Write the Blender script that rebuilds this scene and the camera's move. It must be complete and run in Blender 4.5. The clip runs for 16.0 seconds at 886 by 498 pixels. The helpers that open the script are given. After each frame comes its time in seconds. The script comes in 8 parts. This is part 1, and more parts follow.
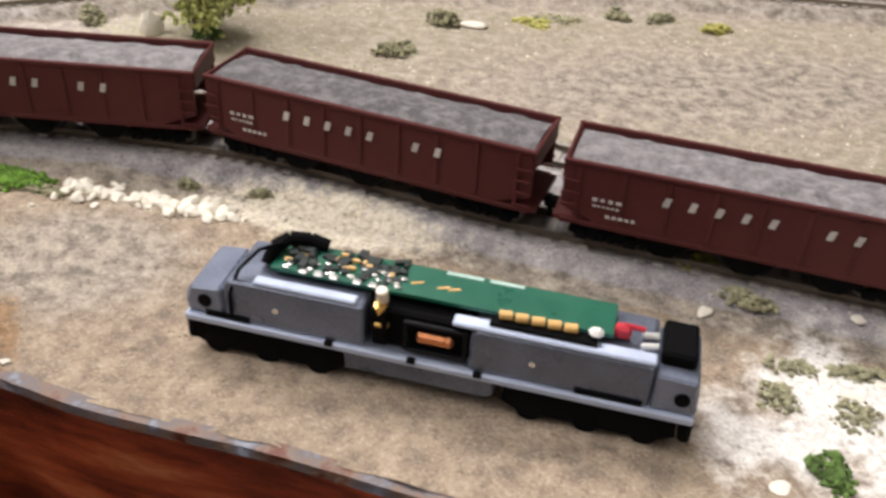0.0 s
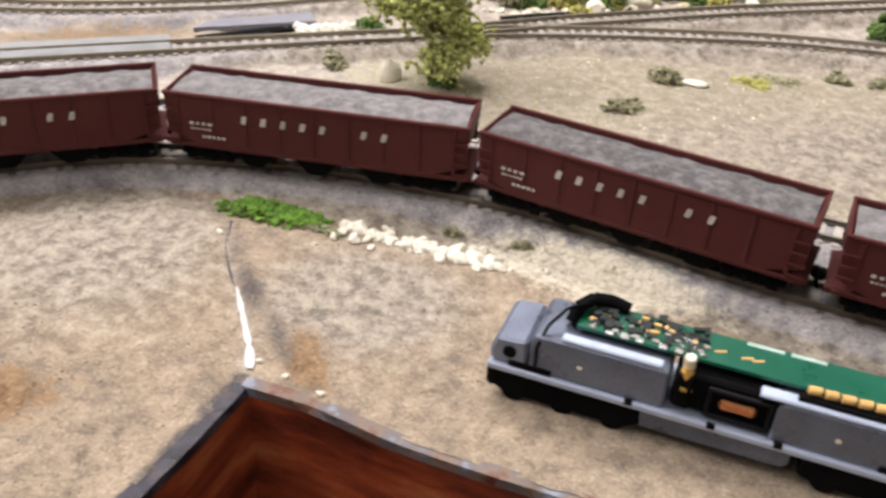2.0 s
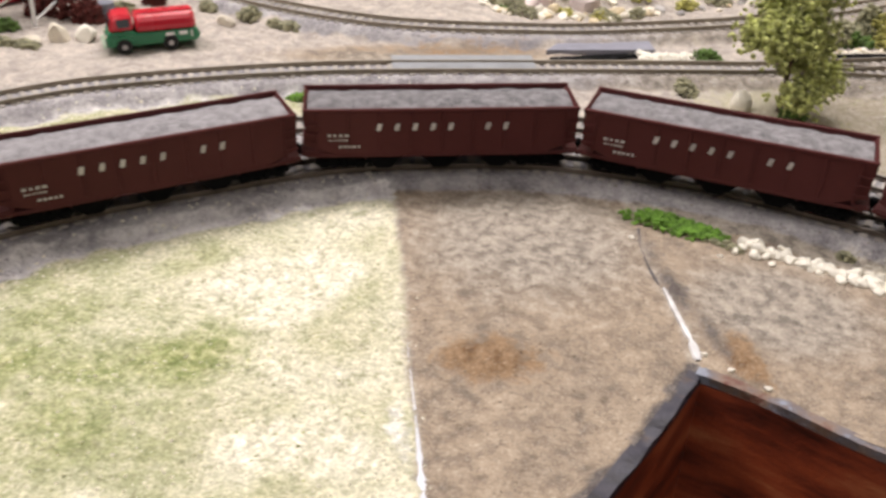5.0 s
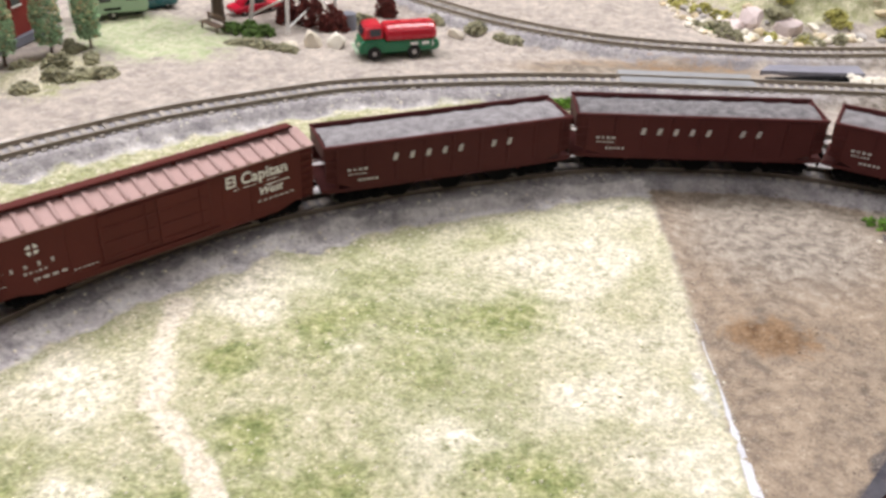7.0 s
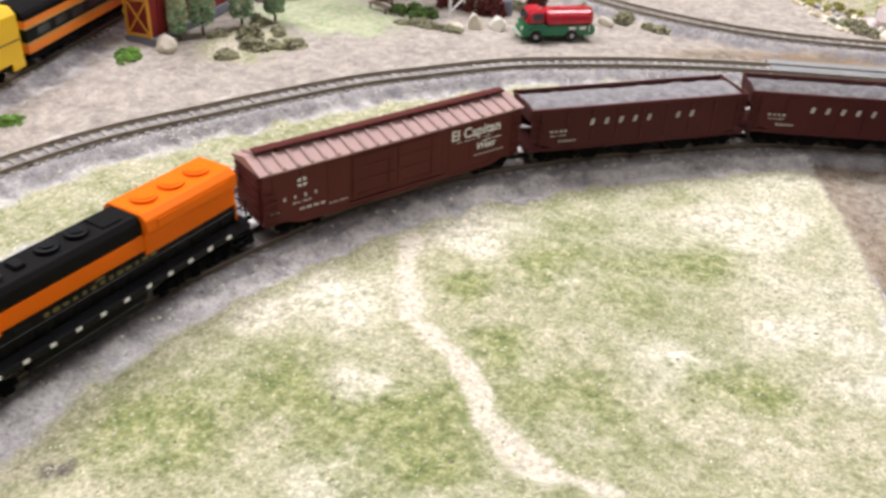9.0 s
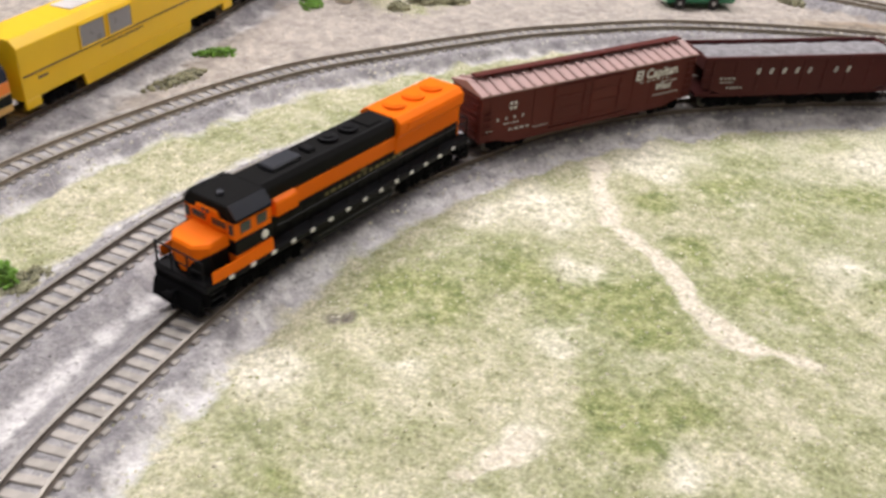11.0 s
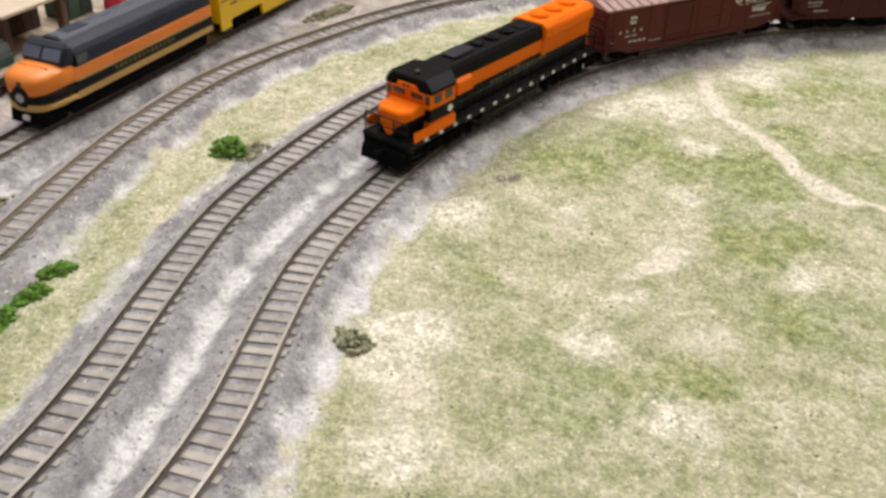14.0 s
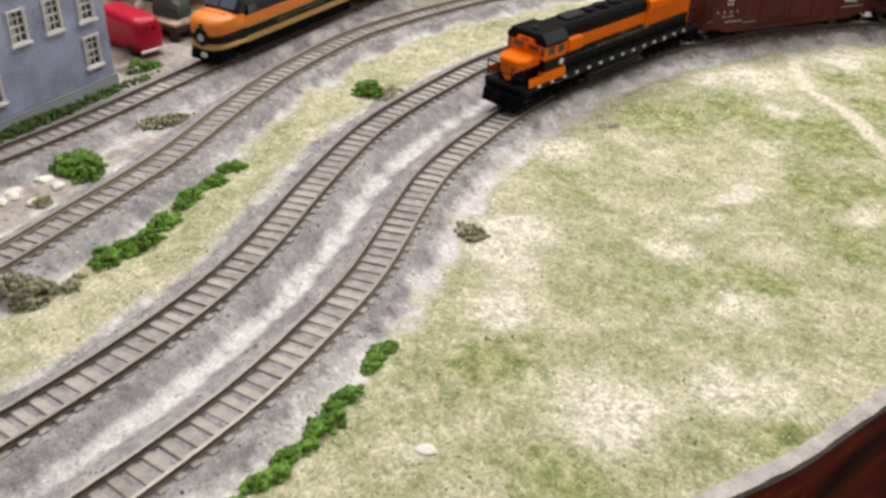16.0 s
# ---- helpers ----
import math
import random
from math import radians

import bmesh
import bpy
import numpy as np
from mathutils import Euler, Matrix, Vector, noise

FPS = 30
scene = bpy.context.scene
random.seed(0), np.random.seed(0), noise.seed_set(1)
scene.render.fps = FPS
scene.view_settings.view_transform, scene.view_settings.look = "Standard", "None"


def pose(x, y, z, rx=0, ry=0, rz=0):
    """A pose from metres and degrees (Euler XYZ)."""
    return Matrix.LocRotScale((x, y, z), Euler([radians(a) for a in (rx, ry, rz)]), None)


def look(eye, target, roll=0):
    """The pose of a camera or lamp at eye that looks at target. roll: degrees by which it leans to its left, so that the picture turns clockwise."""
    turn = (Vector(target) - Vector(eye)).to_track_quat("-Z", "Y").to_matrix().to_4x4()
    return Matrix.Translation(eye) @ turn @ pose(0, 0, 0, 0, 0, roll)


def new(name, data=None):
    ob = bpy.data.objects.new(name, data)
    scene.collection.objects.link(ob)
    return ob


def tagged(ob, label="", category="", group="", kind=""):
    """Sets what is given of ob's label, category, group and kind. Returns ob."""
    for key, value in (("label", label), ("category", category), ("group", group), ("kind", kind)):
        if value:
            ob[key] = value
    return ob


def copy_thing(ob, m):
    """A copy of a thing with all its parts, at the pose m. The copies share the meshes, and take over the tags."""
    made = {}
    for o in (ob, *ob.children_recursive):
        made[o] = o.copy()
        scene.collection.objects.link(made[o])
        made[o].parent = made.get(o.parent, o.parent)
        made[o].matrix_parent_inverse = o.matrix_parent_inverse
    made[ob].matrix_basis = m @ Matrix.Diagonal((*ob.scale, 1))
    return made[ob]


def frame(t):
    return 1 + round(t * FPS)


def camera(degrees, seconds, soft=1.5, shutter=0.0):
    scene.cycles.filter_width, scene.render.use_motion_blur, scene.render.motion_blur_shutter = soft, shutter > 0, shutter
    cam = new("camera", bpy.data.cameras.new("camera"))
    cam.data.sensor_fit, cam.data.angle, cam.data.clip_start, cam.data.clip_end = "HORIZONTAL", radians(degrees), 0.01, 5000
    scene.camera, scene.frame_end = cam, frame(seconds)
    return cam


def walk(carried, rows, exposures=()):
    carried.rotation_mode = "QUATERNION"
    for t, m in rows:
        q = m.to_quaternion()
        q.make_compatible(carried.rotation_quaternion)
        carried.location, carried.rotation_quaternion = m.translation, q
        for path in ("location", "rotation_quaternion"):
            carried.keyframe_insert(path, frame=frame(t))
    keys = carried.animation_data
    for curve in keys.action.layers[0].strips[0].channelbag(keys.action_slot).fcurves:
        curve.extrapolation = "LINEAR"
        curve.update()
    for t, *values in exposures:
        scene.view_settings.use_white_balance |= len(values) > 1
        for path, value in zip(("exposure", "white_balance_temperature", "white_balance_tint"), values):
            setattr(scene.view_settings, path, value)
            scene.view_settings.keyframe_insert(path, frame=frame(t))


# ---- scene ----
SOFT = 3.0
cam = camera(51.70, 16.0, soft=SOFT, shutter=0.4)
PATH = [
    (0, (0.0198, 0.0175, 0.1224), (0.0798, 1.6589, -1.0188), 3.72),
    (0.5, (0.0130, 0.0173, 0.1236), (0.0083, 1.6775, -0.9916), 3.15),
    (1, (0.0041, 0.0154, 0.1271), (-0.0650, 1.6776, -0.9830), 2.70),
    (1.5, (-0.0075, 0.0131, 0.1294), (-0.1295, 1.6766, -0.9742), 2.75),
    (2, (-0.0198, 0.0103, 0.1320), (-0.1877, 1.6691, -0.9727), 3.03),
    (2.5, (-0.0323, 0.0072, 0.1341), (-0.2417, 1.6574, -0.9762), 3.32),
    (3, (-0.0438, 0.0018, 0.1347), (-0.3008, 1.6472, -0.9728), 3.36),
    (3.5, (-0.0549, -0.0044, 0.1343), (-0.3568, 1.6338, -0.9726), 3.28),
    (4, (-0.0652, -0.0135, 0.1368), (-0.4202, 1.6159, -0.9674), 3.16),
    (4.5, (-0.0773, -0.0221, 0.1381), (-0.4862, 1.6041, -0.9520), 3.15),
    (5, (-0.0835, -0.0314, 0.1426), (-0.5817, 1.5723, -0.9436), 2.10),
    (7.5, (-0.1336, -0.0965, 0.1501), (-0.8425, 1.4522, -0.8983), 2.14),
    (8, (-0.1405, -0.1101, 0.1518), (-0.8706, 1.4274, -0.8984), 2.31),
    (10.5, (-0.1629, -0.1853, 0.1467), (-1.0234, 1.2747, -0.9153), 3.45),
    (11, (-0.1686, -0.2013, 0.1458), (-1.0418, 1.2449, -0.9248), 3.82),
    (11.5, (-0.1795, -0.2150, 0.1368), (-1.0425, 1.2507, -0.9153), 5.31),
    (12, (-0.1867, -0.2331, 0.1389), (-1.0449, 1.2277, -0.9240), 4.94),
    (12.5, (-0.1889, -0.2483, 0.1389), (-1.0469, 1.2051, -0.9341), 4.73),
    (13, (-0.1849, -0.2607, 0.1413), (-1.0433, 1.1787, -0.9501), 4.36),
    (13.5, (-0.1718, -0.2696, 0.1417), (-1.0689, 1.1467, -0.9488), 3.00),
    (14, (-0.1589, -0.2770, 0.1414), (-1.1090, 1.1067, -0.9460), 1.93),
    (14.5, (-0.1505, -0.2887, 0.1403), (-1.1399, 1.0747, -0.9377), 1.94),
    (15, (-0.1443, -0.3018, 0.1397), (-1.1695, 1.0388, -0.9335), 2.28),
    (15.5, (-0.1385, -0.3151, 0.1404), (-1.1937, 1.0029, -0.9316), 2.63),
    (16, (-0.1287, -0.3249, 0.1392), (-1.2449, 0.9521, -0.9207), 2.27),
]
walk(cam, [(t, look(eye, target, roll)) for t, eye, target, roll in PATH],
     exposures=[(0.0, 0.15, 6600, 11.5), (1.0, 0.30, 6600, 11.5), (2.5, 0.25, 6620, 11.5), (3.5, -0.10, 6650, 12), (4.0, -0.13, 6700, 12), (5.0, 0.0, 6600, 13), (8.0, -0.02, 6250, 12.5),
                (10.5, -0.05, 6280, 12), (11.5, -0.20, 6350, 11.5), (13.0, -0.20, 6450, 10.5), (16.0, -0.20, 6500, 10)])

# ---------------------------------------------------------------- light
# A model railway on a table in a closed room, lit by unseen lamp panels in the ceiling.
FLOOR_Z, CEIL_Z = -1.05, 1.45
world = bpy.data.worlds.new("room_world")
world.use_nodes = True
world.node_tree.nodes["Background"].inputs[0].default_value = (0.9, 0.95, 1.0, 1)
world.node_tree.nodes["Background"].inputs[1].default_value = 0.02
scene.world = world


def panel_lamp(name, place, target, size_x, size_y, watts, colour):
    data = bpy.data.lights.new(name, "AREA")
    data.shape, data.size, data.size_y = "RECTANGLE", size_x, size_y
    data.energy, data.color = watts, colour
    ob = new(name, data)
    ob.matrix_world = look(place, target)
    return ob


LAMP_WHITE = (1.0, 0.955, 0.945)
panel_lamp("unseen_ceiling_lamp", (-0.98, 0.22, CEIL_Z - 0.05), (-0.30, 0.05, 0), 0.75, 0.75, 31, LAMP_WHITE)
panel_lamp("unseen_ceiling_lamp", (-0.15, 0.78, CEIL_Z - 0.05), (-0.15, 0.20, 0), 0.75, 0.75, 31, LAMP_WHITE)
# two weak lamps added only to fill the shade from the aisle side
panel_lamp("unseen_ceiling_lamp", (0.7, -0.6, CEIL_Z - 0.05), (0.7, -0.6, 0), 1.2, 0.6, 5.0, LAMP_WHITE)
panel_lamp("unseen_ceiling_lamp", (-1.0, -0.8, CEIL_Z - 0.05), (-1.0, -0.8, 0), 1.2, 0.6, 5.0, LAMP_WHITE)
scene.view_settings.exposure = 0.0

# ---------------------------------------------------------------- materials
def material(name, colour, rough=0.6, metal=0.0, vary=0.15, scale=400.0, bump=0.1, fine=None, island=False, spec=0.5):
    """A painted or moulded surface: two scales of tone, fine relief and uneven gloss."""
    m = bpy.data.materials.new(name)
    m.use_nodes = True
    nt = m.node_tree
    n, l = nt.nodes, nt.links
    bsdf = n["Principled BSDF"]
    geo = n.new("ShaderNodeNewGeometry") if island else n.new("ShaderNodeObjectInfo")
    tc = n.new("ShaderNodeTexCoord")
    a, b = n.new("ShaderNodeTexNoise"), n.new("ShaderNodeTexNoise")
    a.inputs["Scale"].default_value, a.inputs["Detail"].default_value = scale * 0.22, 3
    b.inputs["Scale"].default_value, b.inputs["Detail"].default_value = fine or scale * 2.5, 2
    l.new(tc.outputs["Object"], a.inputs["Vector"])
    l.new(tc.outputs["Object"], b.inputs["Vector"])
    mix = n.new("ShaderNodeMath")
    mix.operation = "MULTIPLY_ADD"
    l.new(a.outputs["Fac"], mix.inputs[0])
    mix.inputs[1].default_value = 0.65
    half = n.new("ShaderNodeMath")
    half.operation = "MULTIPLY"
    l.new(b.outputs["Fac"], half.inputs[0])
    half.inputs[1].default_value = 0.35
    l.new(half.outputs[0], mix.inputs[2])
    rnd = n.new("ShaderNodeMath")
    rnd.operation = "MULTIPLY_ADD"
    l.new(geo.outputs["Random Per Island" if island else "Random"], rnd.inputs[0])
    rnd.inputs[1].default_value = 0.35
    l.new(mix.outputs[0], rnd.inputs[2])
    ramp = n.new("ShaderNodeMapRange")
    l.new(rnd.outputs[0], ramp.inputs["Value"])
    ramp.inputs["From Min"].default_value, ramp.inputs["From Max"].default_value = 0.45, 0.90
    ramp.inputs["To Min"].default_value, ramp.inputs["To Max"].default_value = 1 - vary, 1 + vary
    tint = n.new("ShaderNodeVectorMath")
    tint.operation = "SCALE"
    tint.inputs[0].default_value = colour
    l.new(ramp.outputs[0], tint.inputs["Scale"])
    l.new(tint.outputs[0], bsdf.inputs["Base Color"])
    gloss = n.new("ShaderNodeMapRange")
    l.new(a.outputs["Fac"], gloss.inputs["Value"])
    gloss.inputs["To Min"].default_value, gloss.inputs["To Max"].default_value = max(0.05, rough - 0.12), min(1, rough + 0.12)
    l.new(gloss.outputs[0], bsdf.inputs["Roughness"])
    bsdf.inputs["Metallic"].default_value = metal
    bsdf.inputs["Specular IOR Level"].default_value = spec
    if bump:
        bp = n.new("ShaderNodeBump")
        bp.inputs["Strength"].default_value = bump
        bp.inputs["Distance"].default_value = 0.0004
        l.new(b.outputs["Fac"], bp.inputs["Height"])
        l.new(bp.outputs[0], bsdf.inputs["Normal"])
    return m


M = {
    "orange": material("orange_plastic", (0.97, 0.185, 0.002), 0.5, vary=0.05, bump=0.03, spec=0.10),
    "black": material("black_plastic", (0.005, 0.005, 0.006), 0.5, vary=0.2, bump=0.03, spec=0.14),
    "roofblack": material("matt_black_paint", (0.0055, 0.0052, 0.005), 0.6, vary=0.2, bump=0.03, spec=0.09),
    "truckblack": material("dull_black_plastic", (0.004, 0.004, 0.0045), 0.75, vary=0.3, bump=0.1, spec=0.06),
    "grey": material("dark_grey_semi_gloss_plastic", (0.035, 0.037, 0.045), 0.30, vary=0.1, bump=0.03),
    "whitepaint": material("white_paint", (0.86, 0.85, 0.82), 0.5, vary=0.06, bump=0.0),
    "gold": material("gold_lettering", (0.13, 0.105, 0.03), 0.5, vary=0.1, bump=0.0),
    "boxcar": material("oxide_brown_plastic", (0.112, 0.028, 0.023), 0.5, vary=0.1, bump=0.04, spec=0.12),
    "roofbrown": material("pale_brown_roof", (0.40, 0.255, 0.23), 0.6, vary=0.12, bump=0.1),
    "hopper": material("dark_oxide_brown", (0.085, 0.024, 0.023), 0.5, vary=0.1, bump=0.04, spec=0.10),
    "gravel": material("gravel_load", (0.21, 0.20, 0.205), 0.85, vary=0.6, scale=1600, fine=1500, bump=1.0),
    "steel": material("wheel_steel", (0.10, 0.092, 0.085), 0.5, metal=0.5, vary=0.1),
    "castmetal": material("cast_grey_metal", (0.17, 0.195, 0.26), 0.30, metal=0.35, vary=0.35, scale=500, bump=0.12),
    # lighter bluish copy of the cast metal: overhead light painted into the colour
    "litmetal": material("cast_metal_lit_tops", (0.46, 0.53, 0.68), 0.4, metal=0.3, vary=0.12, scale=600, bump=0.1),
    "pcb": material("green_circuit_board", (0.003, 0.082, 0.048), 0.3, vary=0.3, scale=700, bump=0.05),
    "solder": material("solder_metal", (0.75, 0.76, 0.74), 0.25, metal=0.9, vary=0.1),
    "copper": material("copper_winding", (0.55, 0.22, 0.10), 0.3, metal=0.9, vary=0.2),
    "resistor": material("tan_ceramic", (0.72, 0.45, 0.16), 0.45, vary=0.1),
    "redpart": material("red_plastic", (0.55, 0.03, 0.05), 0.4, vary=0.1),
    "chipdark": material("dark_component", (0.010, 0.018, 0.016), 0.35, vary=0.5, bump=0.0),
    "paleprint": material("pale_green_print", (0.34, 0.50, 0.44), 0.5, vary=0.2, bump=0.0),
    "dullwhite": material("worn_white_lettering", (0.50, 0.47, 0.45), 0.6, vary=0.25, scale=900, bump=0.0),
    "brass": material("brass_tube", (0.62, 0.40, 0.12), 0.25, metal=0.9, vary=0.15),
    "lens": material("clear_lamp_resin", (0.75, 0.68, 0.55), 0.15, vary=0.1),
    "railside": material("weathered_rail", (0.135, 0.108, 0.086), 0.6, metal=0.15, vary=0.25, scale=900),
    "railhead": material("rail_head", (0.31, 0.28, 0.24), 0.45, metal=0.4, vary=0.15, scale=900),
    "raildust": material("dusty_rail", (0.30, 0.255, 0.195), 0.7, metal=0.1, vary=0.25, scale=900),
    "tie": material("weathered_tie", (0.41, 0.375, 0.335), 0.8, vary=0.28, scale=1500, bump=0.5),
    "tiegrey": material("grey_weathered_tie", (0.355, 0.325, 0.285), 0.8, vary=0.28, scale=1500, bump=0.5),
    "greenmetal": material("dull_green_metal", (0.035, 0.075, 0.058), 0.6, vary=0.3, scale=500),
    "tarp": material("grey_green_tarpaulin", (0.15, 0.18, 0.165), 0.7, vary=0.35, scale=500, bump=0.4),
    "greyroof": material("lighter_grey_roof_top", (0.055, 0.06, 0.08), 0.6, vary=0.35, scale=350, bump=0.05),
    "tanroof": material("tan_card_roof", (0.55, 0.45, 0.33), 0.75, vary=0.2, scale=300, bump=0.3),
    "darkwood": material("dark_old_timber", (0.045, 0.028, 0.019), 0.8, vary=0.4, scale=500, bump=0.5),
    "pinkstone": material("pinkish_grey_rock", (0.58, 0.49, 0.47), 0.85, vary=0.2, scale=500, bump=0.8),
    "yellowstone": material("yellow_ochre_rock", (0.64, 0.54, 0.36), 0.85, vary=0.25, scale=700, bump=0.7),
    "lip_pale": material("pale_grey_edge", (0.36, 0.335, 0.31), 0.6, vary=0.6, scale=500, bump=0.6),
    "plaster": material("bare_plaster", (0.72, 0.71, 0.70), 0.75, vary=0.3, scale=900, bump=0.5),
    "seam": material("grey_white_filler", (0.50, 0.51, 0.54), 0.8, vary=0.4, scale=500, bump=0.5),
    "stone": material("pale_stone", (0.72, 0.66, 0.54), 0.8, vary=0.22, scale=700, bump=0.6),
    "whitestone": material("white_stone", (0.82, 0.78, 0.67), 0.8, vary=0.12, scale=700, bump=0.6),
    "greystone": material("grey_stone", (0.42, 0.40, 0.38), 0.85, vary=0.3, scale=700, bump=0.7),
    "bright_foam": material("bright_green_foam", (0.135, 0.27, 0.035), 0.9, vary=0.5, scale=1500, bump=0.6, island=True),
    "dark_foam": material("mid_green_foam", (0.10, 0.175, 0.04), 0.9, vary=0.5, scale=1500, bump=0.6, island=True),
    "sage_foam": material("sage_foam", (0.31, 0.30, 0.19), 0.9, vary=0.5, scale=1500, bump=0.6, island=True),
    "olive_foam": material("olive_foam", (0.40, 0.38, 0.11), 0.9, vary=0.5, scale=1500, bump=0.6, island=True),
    "tree_olive": material("olive_leaf_foam", (0.44, 0.47, 0.16), 0.9, vary=0.6, scale=1500, bump=0.6, island=True),
    "tree_tan": material("tan_green_foam", (0.62, 0.56, 0.33), 0.9, vary=0.45, scale=1500, bump=0.6, island=True),
    "tree_blue": material("blue_green_foam", (0.34, 0.52, 0.31), 0.9, vary=0.5, scale=1500, bump=0.6, island=True),
    "maroon_foam": material("dark_red_foam", (0.12, 0.025, 0.02), 0.9, vary=0.45, scale=1500, bump=0.6, island=True),
    "flock": material("turf_flock", (0.40, 0.41, 0.20), 0.95, vary=0.6, scale=300, bump=0.0, island=True, spec=0.1),
    "creamflock": material("cream_flock", (0.80, 0.76, 0.61), 0.95, vary=0.25, scale=300, bump=0.0, island=True, spec=0.1),
    "grit": material("ballast_grit", (0.36, 0.335, 0.335), 0.9, vary=0.65, scale=300, bump=0.0, island=True, spec=0.1),
    "crumb": material("soil_crumb", (0.25, 0.205, 0.16), 0.95, vary=0.65, scale=300, bump=0.0, island=True, spec=0.1),
    "bark": material("bark", (0.14, 0.10, 0.07), 0.9, vary=0.3, scale=900, bump=0.8),
    "wood": material("old_wood", (0.13, 0.085, 0.055), 0.75, vary=0.35, scale=500, bump=0.5),
    "yellow": material("yellow_plastic", (0.86, 0.53, 0.004), 0.4, vary=0.05, bump=0.03),
    "navy": material("dark_blue_grey_roof", (0.016, 0.019, 0.034), 0.5, vary=0.35, scale=200, bump=0.05, spec=0.35),
    "orange_dull": material("dull_orange_paint", (0.84, 0.235, 0.022), 0.42, vary=0.07, bump=0.03),
    "cream": material("cream_yellow_stripe", (0.60, 0.36, 0.10), 0.45, vary=0.06, bump=0.0),
    "darkgreen": material("dark_olive_paint", (0.008, 0.009, 0.008), 0.5, vary=0.1, bump=0.03, spec=0.15),
    "housewall": material("blue_grey_render", (0.38, 0.43, 0.58), 0.7, vary=0.5, scale=330, fine=900, bump=0.35),
    "housetrim": material("pale_grey_boarding", (0.40, 0.43, 0.45), 0.65, vary=0.12, scale=700, bump=0.2),
    "redwall": material("barn_red_paint", (0.27, 0.022, 0.018), 0.6, vary=0.15, scale=300, bump=0.2),
    "lattice": material("orange_yellow_paint", (0.70, 0.33, 0.03), 0.5, vary=0.1),
    "foundation": material("blue_grey_concrete", (0.23, 0.24, 0.29), 0.8, vary=0.2, scale=600, bump=0.3),
    "truckred": material("glossy_red_paint", (0.52, 0.02, 0.035), 0.28, vary=0.05, bump=0.0),
    "truckgreen": material("glossy_green_paint", (0.012, 0.17, 0.07), 0.3, vary=0.06, bump=0.0),
    "tyre": material("black_rubber", (0.012, 0.012, 0.012), 0.75, vary=0.2),
    "vanred": material("van_red_paint", (0.50, 0.006, 0.030), 0.35, vary=0.06, bump=0.0, spec=0.3),
    "vanwindow": material("dark_red_window", (0.12, 0.008, 0.012), 0.3, vary=0.1, bump=0.0),
    "yellowbag": material("yellow_sacking", (0.80, 0.62, 0.04), 0.7, vary=0.2, scale=600, bump=0.4),
    "bluebag": material("blue_grey_sacking", (0.25, 0.26, 0.42), 0.7, vary=0.2, scale=600, bump=0.4),
    "chrome": material("dull_chrome", (0.65, 0.65, 0.66), 0.25, metal=0.9, vary=0.05, bump=0.0),
    "mint": material("pale_green_paint", (0.40, 0.56, 0.40), 0.4, vary=0.06, bump=0.0),
    "teal": material("dark_teal_paint", (0.01, 0.10, 0.11), 0.28, vary=0.06, bump=0.0),
    "darkglass": material("tinted_window", (0.045, 0.05, 0.055), 0.12, vary=0.1, bump=0.0),
    # bluish light reflected in the windscreen is put into its base colour
    "reflectglass": material("windscreen_painted_reflection", (0.16, 0.19, 0.26), 0.15, vary=0.15, bump=0.0),
    "greyglass": material("grey_window_film", (0.26, 0.25, 0.25), 0.3, vary=0.12, bump=0.0),
    "crate": material("faded_green_crate", (0.17, 0.23, 0.19), 0.7, vary=0.2, scale=600),
    "pavement": material("blue_grey_asphalt", (0.20, 0.20, 0.235), 0.75, vary=0.3, scale=500, bump=0.4),
    "crossing": material("grey_crossing_panel", (0.27, 0.28, 0.29), 0.6, vary=0.25, scale=500, bump=0.2),
    "roomwall": material("painted_room_wall", (0.42, 0.40, 0.38), 0.8, vary=0.06, scale=4, fine=120, bump=0.2),
    "roomfloor": material("grey_carpet", (0.14, 0.13, 0.13), 0.95, vary=0.25, scale=12, fine=900, bump=0.6),
    "ceiling": material("white_ceiling", (0.78, 0.77, 0.75), 0.9, vary=0.05, scale=5, fine=150, bump=0.2),
}


